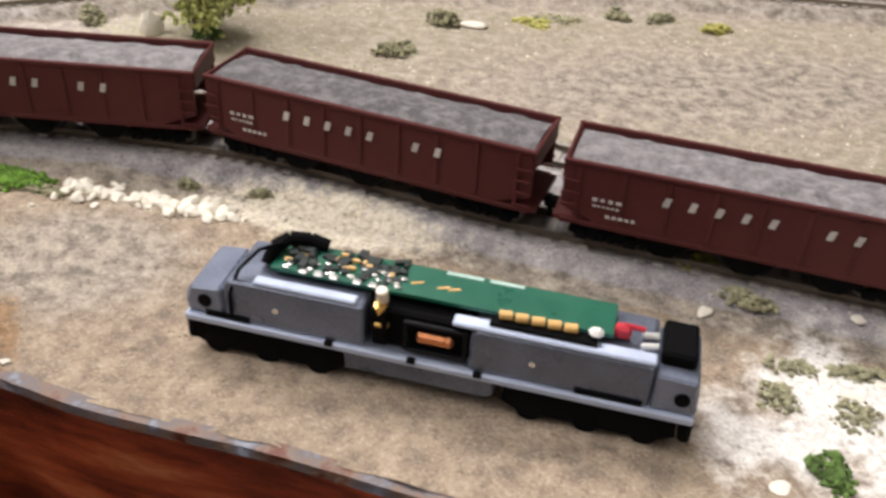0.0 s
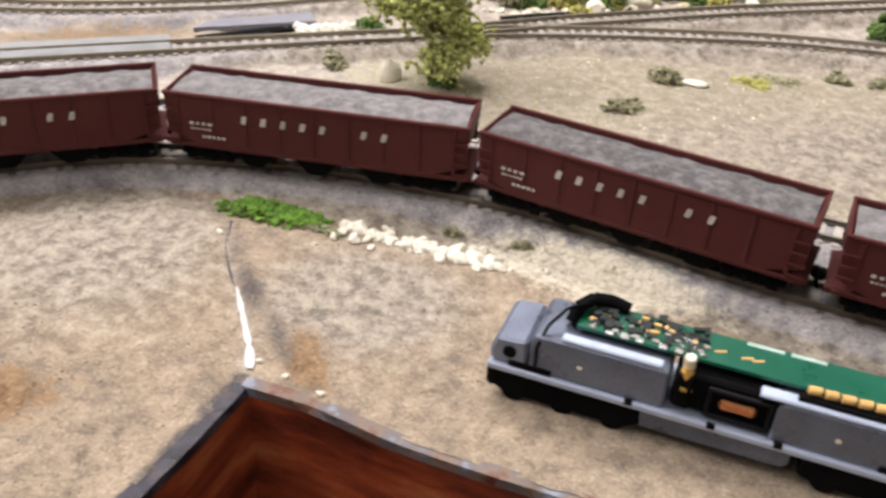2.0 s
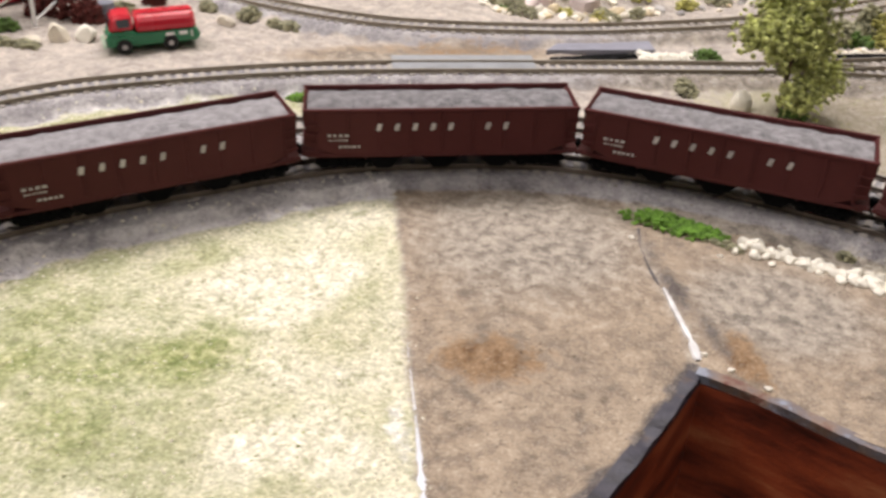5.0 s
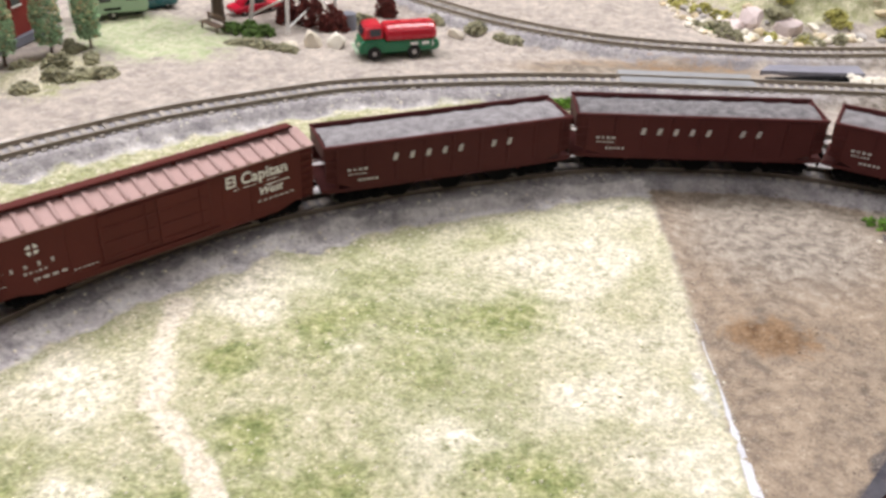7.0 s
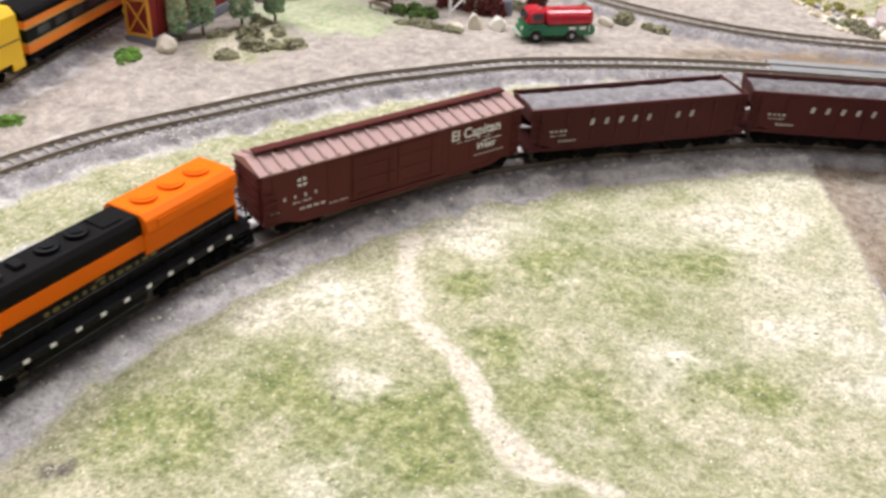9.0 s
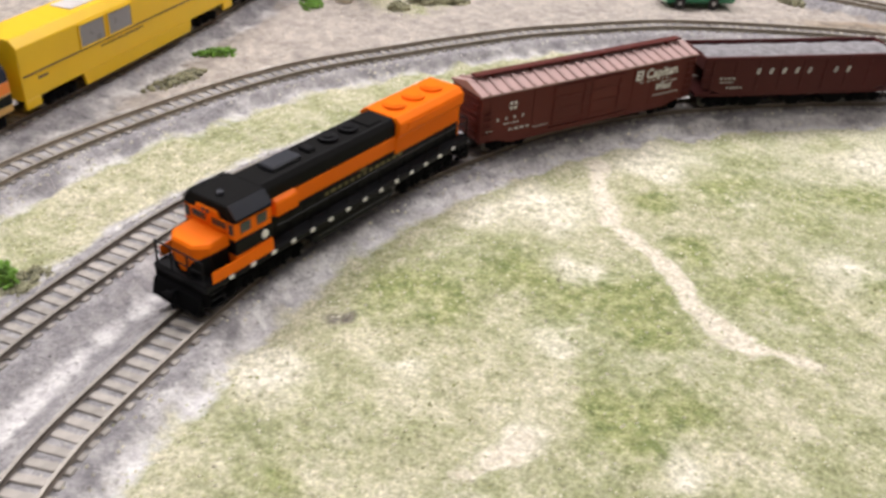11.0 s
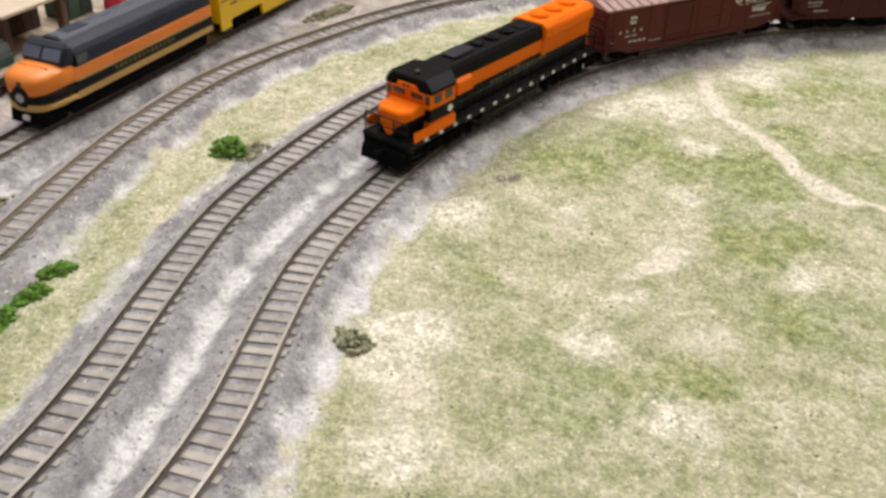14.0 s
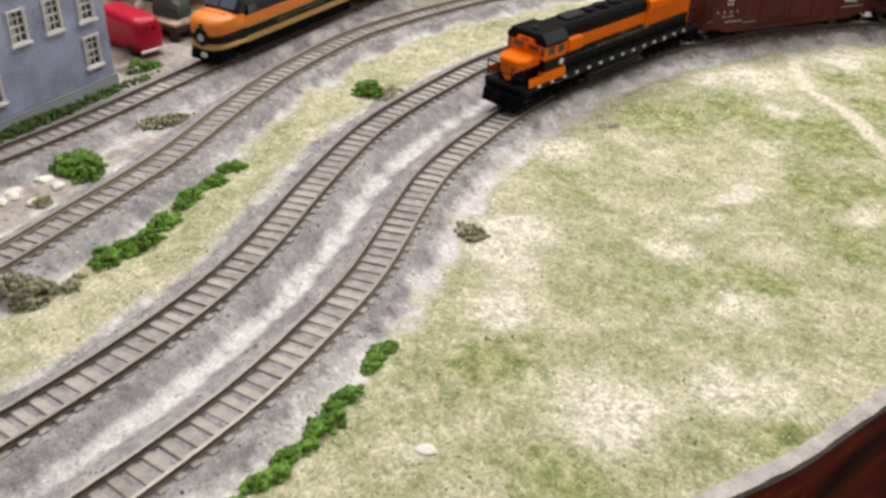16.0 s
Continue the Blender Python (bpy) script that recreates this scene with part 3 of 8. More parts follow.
TURF_EDGE = [(-0.215, 0.262), (-0.173, 0.203), (-0.156, 0.166), (-0.1435, 0.135), (-0.130, 0.105), (-0.117, 0.075), (-0.095, 0.03), (-0.08, 0.0)]
SEAM = [(-0.104, 0.231), (-0.097, 0.206), (-0.089, 0.187), (-0.079, 0.166), CORNER]
TRAIL = [(-0.275, 0.078), (-0.266, 0.060), (-0.253, 0.040), (-0.228, 0.028), (-0.216, 0.014), (-0.196, 0.006), (-0.181, 0.008)]


CREAM = [(-0.181, 0.146, 0.016), (-0.274, 0.037, 0.012), (-0.26, 0.093, 0.012), (-0.151, 0.095, 0.012), (-0.203, -0.18, 0.01), (-0.268, -0.133, 0.009), (-0.135, 0.08, 0.009), (-0.203, -0.124, 0.008), (-0.182, -0.153, 0.008),
         (-0.186, 0.061, 0.008), (-0.287, 0.02, 0.008), (-0.245, 0.01, 0.007), (-0.29, -0.076, 0.006), (-0.239, -0.019, 0.006), (-0.263, -0.147, 0.006), (-0.244, -0.166, 0.006), (-0.23, -0.088, 0.005), (-0.23, -0.11, 0.005),
         (-0.202, -0.047, 0.005), (-0.266, -0.056, 0.004), (-0.229, -0.062, 0.004), (-0.226, 0.079, 0.004), (-0.226, -0.222, 0.003)]
GREEN = [(-0.22, 0.092, 0.013), (-0.234, -0.002, 0.012), (-0.209, -0.035, 0.01), (-0.277, -0.026, 0.009), (-0.264, -0.004, 0.009), (-0.192, 0.114, 0.009), (-0.202, 0.034, 0.009), (-0.284, -0.033, 0.008), (-0.165, -0.16, 0.008),
         (-0.22, -0.126, 0.008), (-0.233, -0.187, 0.008), (-0.191, -0.071, 0.008), (-0.23, 0.015, 0.008), (-0.167, 0.06, 0.008), (-0.222, -0.005, 0.007), (-0.2, -0.202, 0.007), (-0.203, -0.106, 0.006), (-0.226, 0.046, 0.006),
         (-0.247, 0.064, 0.006), (-0.267, -0.101, 0.003)]


def layers(X, Y):
    """What covers the ground at each place."""
    wob = 0.0018 * R_MID(X, Y) + 0.0009 * R_SMALL(X, Y)
    d = {k: gap_to(v.p[::7], X, Y) for k, v in TRACKS.items()}
    inside = d["inner"][1] > 0          # the side of the inner track where the board ends
    d1, d2, d3, d4, d5, d6 = (d[k][0] for k in ("inner", "second", "outer", "siding", "back", "branch"))
    tdist, tside = gap_to(TURF_EDGE, X, Y)
    west = np.clip(0.5 - tside * (tdist + 0.25 * wob) / 0.008, 0, 1)
    east_board = np.where(X > np.interp(Y, [p[1] for p in SEAM[::-1]], [p[0] for p in SEAM[::-1]]), 1.0, 0.0)
    tuck = np.where(inside, 0.0035 * step(-Y, -0.06, 0.02), 0)      # turf creeps closer to the ties along the straight
    ballast = np.maximum.reduce([1 - step(d1 + wob + tuck, 0.014, 0.0215), 1 - step(d2 + wob, 0.0125, 0.0185), 1 - step(d3 + wob, 0.012, 0.019), 1 - step(d4 + wob, 0.014, 0.021),
                                 1 - step(d5 + wob, 0.010, 0.016), 1 - step(d6 + wob, 0.010, 0.016)])
    between12 = np.where((d["inner"][1] < 0) & (d["second"][1] > 0), 1.0, 0.0)
    ballast = np.maximum(ballast, between12)
    turf_in = np.where(inside, west, 0)
    band = np.where((d["second"][1] < 0) & (d["outer"][1] > 0), 1.0, 0.0)
    turf = np.maximum(turf_in, band * (0.95 * (1 - step(X, -0.27, -0.16)) * (1 - 0.45 * step(Y, 0.08, 0.19)) + 0.62 * step(X, -0.13, -0.02) * (1 - step(Y, 0.345, 0.365)) + 0.2))
    lawn = 1.15 * blob(X + 2 * wob, Y, -0.428, 0.250, 0.036, 0.027)
    turf = np.maximum(turf, 0.95 * blob(X + 2 * wob, Y, -0.436, 0.190, 0.020, 0.026, 20))
    slope, cside = gap_to(CLIFF, X, Y)
    turf = np.maximum(turf, np.where(cside > 0, 0.75 * step(slope, 0.004, 0.020), 0))
    # bare stretch beside the far curve
    turf = turf * (1 - 0.9 * blob(X, Y, 0.11, 0.290, 0.085, 0.030, 8))
    dry, lush = 0.12 * blob(X, Y, 0.0, 0.29, 0.09, 0.03), np.zeros(X.shape)
    for x, y, r in CREAM:
        dry = np.maximum(dry, 1.05 * blob(X + 1.3 * wob, Y - wob, x, y, r * 1.35, r * 1.1, 40))
    for x, y, r in GREEN:
        lush = np.maximum(lush, 0.95 * blob(X - wob, Y + 1.3 * wob, x, y, r * 1.6, r * 1.25, 30))
    dry = np.maximum(dry, np.where(inside, 0.50 * step(Y, 0.05, 0.13) * step(X, -0.27, -0.19), 0))
    patch = 0.5 + 0.35 * R_MID(X * 0.9, Y * 0.9)
    dry, lush = np.clip(dry * (0.55 + patch), 0, 0.95), np.clip(lush * (1.45 - patch), 0, 0.9)
    soil = np.where(inside, 1.0 - west, 0.0)
    soil = np.maximum(soil, 1.0 * blob(X + wob, Y + wob, -0.205, 0.320, 0.060, 0.013, 22))
    grey = np.where(inside & (west < 0.5) & (east_board < 0.5), 0.75 * blob(X, Y, -0.128, 0.195, 0.04, 0.04), 0)
    grey = np.maximum(grey, np.where(inside & (east_board > 0.5), 0.88 * blob(X, Y, -0.056, 0.184, 0.026, 0.022), 0))
    grey = np.maximum(grey, 0.65 * blob(X + wob, Y + wob, -0.205, 0.320, 0.050, 0.012, 22))
    grey = np.maximum(grey, 0.9 * blob(X, Y, 0.12, 0.292, 0.085, 0.028, 8))
    grey = np.maximum(grey, 0.55 * band * step(X, -0.12, -0.05))
    grey = np.maximum(grey, np.where(inside & (east_board > 0.5), 1 - step(d1 + 0.4 * wob, 0.0170, 0.0215), 0))
    soil = np.maximum(soil, 0.52 * band * step(X, -0.13, -0.03))
    sd, sside = gap_to(SEAM, X, Y)
    grey = np.maximum(grey, np.where((Y > 0.15) & (Y < 0.21), 0.60 * blob(sd, sd * 0, 0.0, 0, 0.0022, 1), 0))
    rust = 0.86 * blob(X + wob, Y, -0.1225, 0.1355, 0.0125, 0.0085, 25) + 0.85 * blob(X + wob, Y, -0.0635, 0.1585, 0.0055, 0.012, 25)
    rust = np.maximum(rust, 0.55 * blob(X, Y, -0.47, 0.178, 0.010, 0.022, 20))
    rust = np.maximum(rust, 0.6 * blob(X, Y, -0.47, -0.150, 0.008, 0.016))
    rust = np.maximum(rust, 0.54 * blob(X + 1.5 * wob, Y + wob, -0.195, 0.330, 0.045, 0.009, 22))
    trail, _ = gap_to(TRAIL, X, Y)
    sand = np.where(inside, 0.80 * (1 - step(trail + 0.7 * wob, 0.0008, 0.0062)), 0)
    sand = np.maximum.reduce([sand, 0.80 * blob(X + wob, Y, -0.232, -0.068, 0.0035, 0.014, -20), 0.55 * blob(X, Y, -0.253, -0.152, 0.010, 0.016), 0.5 * blob(X, Y, -0.205, -0.09, 0.012),
                              1.05 * blob(X, Y, -0.002, 0.2035, 0.027, 0.0085, -20), 0.62 * blob(X + wob, Y, -0.436, 0.185, 0.010, 0.022, 10)])
    chalk = np.where(d["inner"][1] < 0, 0.62 * (1 - step(np.abs(d1 - d2 - 0.001 + 0.5 * wob), 0.001, 0.013)) * between12, 0) * (0.55 + 0.45 * step(-X, 0.15, 0.28) + 0.25 * step(-Y, 0.06, 0.20))
    chalk = np.maximum(chalk, 0.46 * np.where(X < -0.2, np.maximum(blob(d2 + 0.6 * wob, d2 * 0, 0.0155, 0, 0.004, 1) * band, blob(d3 + 0.6 * wob, d3 * 0, 0.0155, 0, 0.004, 1)), 0))
    chalk = np.maximum(chalk, np.where(inside, 0.60 * blob(d1 + 0.5 * wob, d1 * 0, 0.0155, 0, 0.0038, 1) * step(-Y, -0.08, 0.03), 0))
    shoulder = step(d1 + 0.4 * wob, 0.0085, 0.0115) * (1 - step(d1 + 0.6 * wob, 0.0165, 0.0215))
    chalk = np.maximum(chalk, np.where(inside & (west > 0.5), 0.62 * shoulder, 0))
    chalk = np.maximum(chalk, 0.55 * blob(d4 + 0.6 * wob, d4 * 0, 0.017, 0, 0.005, 1) * np.where(d["siding"][1] > 0, 1, 0))
    ew = np.where(Y < 0.152, np.interp(Y, EDGE_W.p[:, 1], EDGE_W.p[:, 0]) - X, 9.0)
    # dark smears along the west edge, beside the seam and in small patches
    darksmear = np.where((X < -0.0740) & (Y > -0.06), 0.80 * (1 - step(ew + 0.8 * wob, 0.0005, 0.0042)), 0)
    darksmear = np.maximum.reduce([darksmear, 0.75 * blob(X, Y, -0.0835, 0.183, 0.0035, 0.011, 25), 0.62 * blob(X, Y, -0.0715, 0.166, 0.003, 0.014, 28), 0.5 * blob(X, Y, -0.092, 0.200, 0.004, 0.010, 20),
                               0.72 * blob(X, Y, -0.2915, -0.0495, 0.0050, 0.0035, 30), 0.6 * blob(X, Y, -0.459, -0.148, 0.006, 0.008)])
    plaster = 1.05 * blob(X, Y, 0.108, 0.140, 0.030, 0.024) * (0.80 + 0.28 * R_MID(X * 1.3, Y * 1.3))
    plaster = np.maximum(plaster, 0.62 * blob(X + 0.6 * wob, Y, -0.1355, 0.1080, 0.0030, 0.0120, 24))
    dusty = step(X, -0.21, -0.09) * np.where(d["second"][1] < 0, 1.0, 0.0) * step(d2, 0.012, 0.020)
    grey = np.maximum(grey, 0.85 * dusty * ballast)
    ballast = ballast * (1 - 0.62 * dusty)
    ballast = ballast * (1 - np.where(inside, np.where(west < 0.5, step(d1, 0.0115, 0.015) * 1.0, 0), 0))
    return {"turf": turf, "dry": dry, "soil": soil, "grey": grey, "ballast": ballast, "rust": rust, "sand": sand, "chalk": chalk, "plaster": plaster, "darksmear": darksmear, "bed": np.maximum.reduce([1 - step(np.minimum.reduce([d1, d2, d3 + 0.004 * step(X, -0.30, -0.22)]), 0.0062, 0.0080)]), "lush": np.where(inside, lush, 0), "lawn": lawn}


# ---------------------------------------------------------------- the table's scenic top
def uneven(stops):
    """Coordinates with a step of its own for each stretch."""
    out = [stops[0][0]]
    for (a, _), (b, st) in zip(stops, stops[1:]):
        k = max(1, round((b - a) / st))
        out += [a + (b - a) * (i + 1) / k for i in range(k)]
    return np.array(out)


def build_ground():
    north = uneven([(0.0, 0), (0.36, 0.0019), (0.46, 0.006), (0.85, 0.03)])          # from the corner northwards
    south = uneven([(-0.62, 0), (-0.30, 0.012), (-0.0, 0.0019), (0.150, 0.0019)])
    ys = np.r_[south[:-1], north + 0.150]
    across = uneven([(0.0, 0), (0.13, 0.0019), (0.40, 0.0019), (0.8, 0.02)])[::-1]   # from the edge westwards
    edge_x = np.where(ys < CORNER[1], np.interp(ys, EDGE_W.p[:, 1], EDGE_W.p[:, 0]), CORNER[0])
    Xw = edge_x[:, None] - across[None, :]
    Yw = np.repeat(ys[:, None], len(across), 1)
    xs = uneven([(CORNER[0], 0), (0.18, 0.0019), (0.26, 0.006), (0.75, 0.03)])
    edge_y = np.interp(xs, EDGE_E.p[:, 0], EDGE_E.p[:, 1])
    edge_y[0] = CORNER[1]
    top = north[-1] + 0.150
    Xe = np.repeat(xs[:, None], len(north), 1)
    Ye = edge_y[:, None] + (top - edge_y)[:, None] * (north / north[-1])[None, :]
    X, Y = np.r_[Xw.ravel(), Xe.ravel()], np.r_[Yw.ravel(), Ye.ravel()]
    Z = height(X, Y)
    nw, ne = Xw.shape, Xe.shape
    iw = np.arange(nw[0] * nw[1]).reshape(nw)
    ie = np.arange(ne[0] * ne[1]).reshape(ne) + nw[0] * nw[1]
    quads = np.concatenate([np.stack([i[:-1, :-1], i[:-1, 1:], i[1:, 1:], i[1:, :-1]], -1).reshape(-1, 4) for i in (iw, ie[:, ::1].T)])
    me = bpy.data.meshes.new("ground")
    me.from_pydata(np.c_[X, Y, Z].tolist(), [], quads.tolist())
    for name, w in layers(X, Y).items():
        me.attributes.new(name, "FLOAT", "POINT").data.foreach_set("value", np.ascontiguousarray(w, dtype=np.float32))
    me.polygons.foreach_set("use_smooth", [True] * len(me.polygons))
    me.materials.append(M["ground"])
    me.update()
    return tagged(new("ground", me), "model railway scenery of pale turf, soil and grey ballast on a table", "ground", kind="structure")


build_ground()


def board_edge(name, ln, drop, lip, label, flip, edge_mat, thick=0.0030):
    """The painted board that closes the table's side, and the grey lip on top of it."""
    root = thing(name, label, "fascia", kind="structure")
    for nm, lo, hi, off0, off1, mat in (("board", -drop, -0.0022, 0.0, thick, M["fascia"]), ("painted_edge", -0.0020, 0.0004, -lip, thick, None)):
        bm = bmesh.new()
        rows = []
        pts = ln.p
        for i, (x, y) in enumerate(pts):
            a, b = pts[max(0, i - 1)], pts[min(len(pts) - 1, i + 1)]
            d = np.array(b) - np.array(a)
            nx, ny = (d[1], -d[0]) / np.hypot(*d) * flip
            j = 0.00030 * float(R_MID(x * 2.0, y * 2.0)) + 0.00028 * float(R_SMALL(x, y)) if nm == "painted_edge" else 0
            rows.append([bm.verts.new((x + nx * o, y + ny * o, z + (j if z > -0.002 else 0))) for o, z in ((off0, hi), (off1 + j, hi), (off1, lo), (off0, lo))])
        for r, q in zip(rows, rows[1:]):
            for k in range(4):
                bm.faces.new((r[k], r[(k + 1) % 4], q[(k + 1) % 4], q[k]))
        bm.faces.new(rows[0]), bm.faces.new(rows[-1][::-1])
        bmesh.ops.recalc_face_normals(bm, faces=bm.faces)
        if mat is None:
            bm.faces.ensure_lookup_table()
            for f in bm.faces:
                f.material_index = 1 if f.calc_center_median().y < -0.05 else 0
        part(nm, bm, mat or edge_mat, root)
    return root


board_edge("fascia_west", EDGE_W, 0.16, 0.0008, "red-brown stained board along the table's edge, with a grey painted lip", 1, [M["lip"], M["lip_pale"]], 0.0027)
board_edge("fascia_east", EDGE_E, 0.16, 0.0012, "red-brown stained board in the table's notch, with a chipped grey lip", 1, [M["lip_grey"], M["lip_grey"]], 0.0017)


# ---------------------------------------------------------------- the room
def room():
    x0, x1, y0, y1 = -2.2, 2.0, -2.2, 2.2
    t = 0.1
    tagged(part("floor", box((x1 - x0 + 2 * t, y1 - y0 + 2 * t, t), ((x0 + x1) / 2, (y0 + y1) / 2, FLOOR_Z - t / 2)), M["roomfloor"]), "dark grey carpet floor", "floor", kind="structure")
    tagged(part("ceiling", box((x1 - x0 + 2 * t, y1 - y0 + 2 * t, t), ((x0 + x1) / 2, (y0 + y1) / 2, CEIL_Z + t / 2)), M["ceiling"]), "plain white ceiling", "ceiling", kind="structure")
    h, zc = CEIL_Z - FLOOR_Z, (CEIL_Z + FLOOR_Z) / 2
    for nm, size, at in (("wall_west", (t, y1 - y0, h), (x0 - t / 2, 0, zc)), ("wall_east", (t, y1 - y0, h), (x1 + t / 2, 0, zc)),
                         ("wall_south", (x1 - x0, t, h), ((x0 + x1) / 2, y0 - t / 2, zc)), ("wall_north", (x1 - x0, t, h), ((x0 + x1) / 2, y1 + t / 2, zc))):
        tagged(part(nm, box(size, at), M["roomwall"]), "plain painted wall of the room", "wall", kind="structure")


room()


# ---------------------------------------------------------------- tracks
def sweep(ln, s0, s1, offset, profile, stepm=0.004, mats=None):
    """A profile of (across, up) points swept along the line at a sideways offset."""
    bm = bmesh.new()
    rows = []
    k = max(2, int((s1 - s0) / stepm))
    for i in range(k + 1):
        x, y, a = ln.at(s0 + (s1 - s0) * i / k)
        nx, ny = -math.sin(a), math.cos(a)
        rows.append([bm.verts.new((x + nx * (offset + u), y + ny * (offset + u), z)) for u, z in profile])
    for r, q in zip(rows, rows[1:]):
        for j in range(len(profile)):
            f = bm.faces.new((r[j], q[j], q[(j + 1) % len(profile)], r[(j + 1) % len(profile)]))
            f.material_index = 1 if mats and j in mats else 0
    bm.faces.new(rows[0][::-1]), bm.faces.new(rows[-1])
    bmesh.ops.recalc_face_normals(bm, faces=bm.faces)
    return bm


GAUGE = 0.0094
T = RAIL_TOP
RAIL = [(-0.0007, T - 0.0016), (-0.0007, T - 0.0014), (-0.00025, T - 0.0012), (-0.00025, T - 0.0006), (-0.00046, T - 0.0004), (-0.00042, T), (0.00042, T), (0.00046, T - 0.0004),
        (0.00025, T - 0.0006), (0.00025, T - 0.0012), (0.0007, T - 0.0014), (0.0007, T - 0.0016)]
tie_mesh = mesh_of("tie", box((0.0024, 0.0134, 0.0014), (0, 0, -0.0007), 0.00018), M["tie"])
tie_mesh2 = mesh_of("tie", box((0.0020, 0.0134, 0.0014), (0, 0, -0.0007), 0.00018), M["tiegrey"])
chair_bm = box((0.0010, 0.0007, 0.0005), (0, 0.0058, 0.0002), 0.0001)
box((0.0010, 0.0007, 0.0005), (0, -0.0058, 0.0002), 0.0001, bm=chair_bm)


def track(key, label, near, far, pitch=0.0043, mesh=tie_mesh, side_mat="railside"):
    """A pair of rails on ties; the ties between near and far (metres along the line) are pieces of their own."""
    ln = TRACKS[key]
    s0, s1 = ln.s[0], ln.s[-1] - 0.004
    root = thing("track", label, "railway track", kind="structure")
    for side in (-1, 1):
        part("rail", sweep(ln, s0, s1, side * GAUGE / 2, RAIL, 0.005, mats=(5,)), [M[side_mat], M["railhead"]], root, "weathered rail with a bright head")
    rest = bmesh.new()
    r = random.Random(len(key))
    s, count = s0 + 0.002, 0
    while s < s1 - 0.003:
        x, y, a = ln.at(s)
        m = pose(x + r.uniform(-0.0002, 0.0002), y, T - 0.0015 + r.uniform(-0.00012, 0.00012), 0, 0, math.degrees(a) + r.uniform(-1.5, 1.5))
        if near <= s <= far and count < 295:
            t = new("tie", mesh)
            t.parent, t.matrix_basis = root, m
            count += 1
        else:
            own = box((0.0021, 0.0134, 0.0014), (0, 0, -0.0007))
            bmesh.ops.transform(own, matrix=m, verts=own.verts)
            join(rest, own)
        s += pitch
    tagged(part("far_ties", rest, M["tie"], root), "row of weathered ties", kind="stuff")
    return root


def span(key, a, b):
    ln = TRACKS[key]
    return ln.near(*a), ln.near(*b)


track("inner", "inner curve of model track with weathered rails on pale ties", *span("inner", (0.17, 0.163), (-0.253, -0.30)))
track("second", "second curve of model track beside the inner one", *span("second", (0.10, 0.218), (-0.285, -0.31)))
track("outer", "outer curve of model track past the yard", *span("outer", (0.15, 0.377), (-0.338, -0.30)), mesh=tie_mesh2, side_mat="raildust")
track("siding", "siding of model track beside the houses", *span("siding", (-0.52, 0.22), (-0.404, -0.27)))
track("back", "far model track below the rocks", *span("back", (-0.36, 0.37), (0.0, 0.48)), mesh=tie_mesh2, side_mat="raildust")
track("branch", "branch of model track leaving the outer curve", *span("branch", (-0.05, 0.358), (0.12, 0.434)), mesh=tie_mesh2, side_mat="raildust")

# ---------------------------------------------------------------- rolling stock
def side_text(words, size, at, mat, parent, name="lettering", bold=0.0, shear=0.0, space=1.0):
    """Raised lettering on the side that faces +y, read from that side."""
    cu = bpy.data.curves.new("text", "FONT")
    cu.body, cu.size, cu.extrude, cu.offset, cu.shear, cu.space_character = words, size, 0.00004, bold, shear, space
    cu.resolution_u = 3
    ob = bpy.data.objects.new("text", cu)
    me = bpy.data.meshes.new_from_object(ob)
    bpy.data.objects.remove(ob)
    me.materials.clear()
    me.materials.append(mat)
    me.transform(Matrix(((-1, 0, 0, at[0]), (0, 0, 1, at[1]), (0, 1, 0, at[2]), (0, 0, 0, 1))))
    t = new(name, me)
    t.parent = parent
    return t


def bars(spec, y, mat, parent, name="marking"):
    """Unreadable lettering as plain bars: (x, z, width, height) on the side at y."""
    bm = bmesh.new()
    for x, z, w, h in spec:
        box((w, 0.00008, h), (x, y, z), bm=bm)
    return part(name, bm, mat, parent)


def word_bars(x0, x1, z, h, letters, r):
    """A row of uneven short bars that stands for a line of lettering."""
    out, step_ = [], (x1 - x0) / letters
    for i in range(letters):
        if r.random() < 0.9:
            out.append((x0 + (i + 0.5) * step_, z, abs(step_) * r.uniform(0.45, 0.75), h * r.uniform(0.8, 1.0)))
    return out


wheel_bm = cyl(0.0030, 0.0010, rot=(90, 0, 0), seg=18, bevel=0.0001)
cyl(0.0034, 0.0004, at=(0, -0.0005, 0), rot=(90, 0, 0), seg=18, bm=wheel_bm)
wheel_mesh = mesh_of("wheel", wheel_bm, M["steel"])


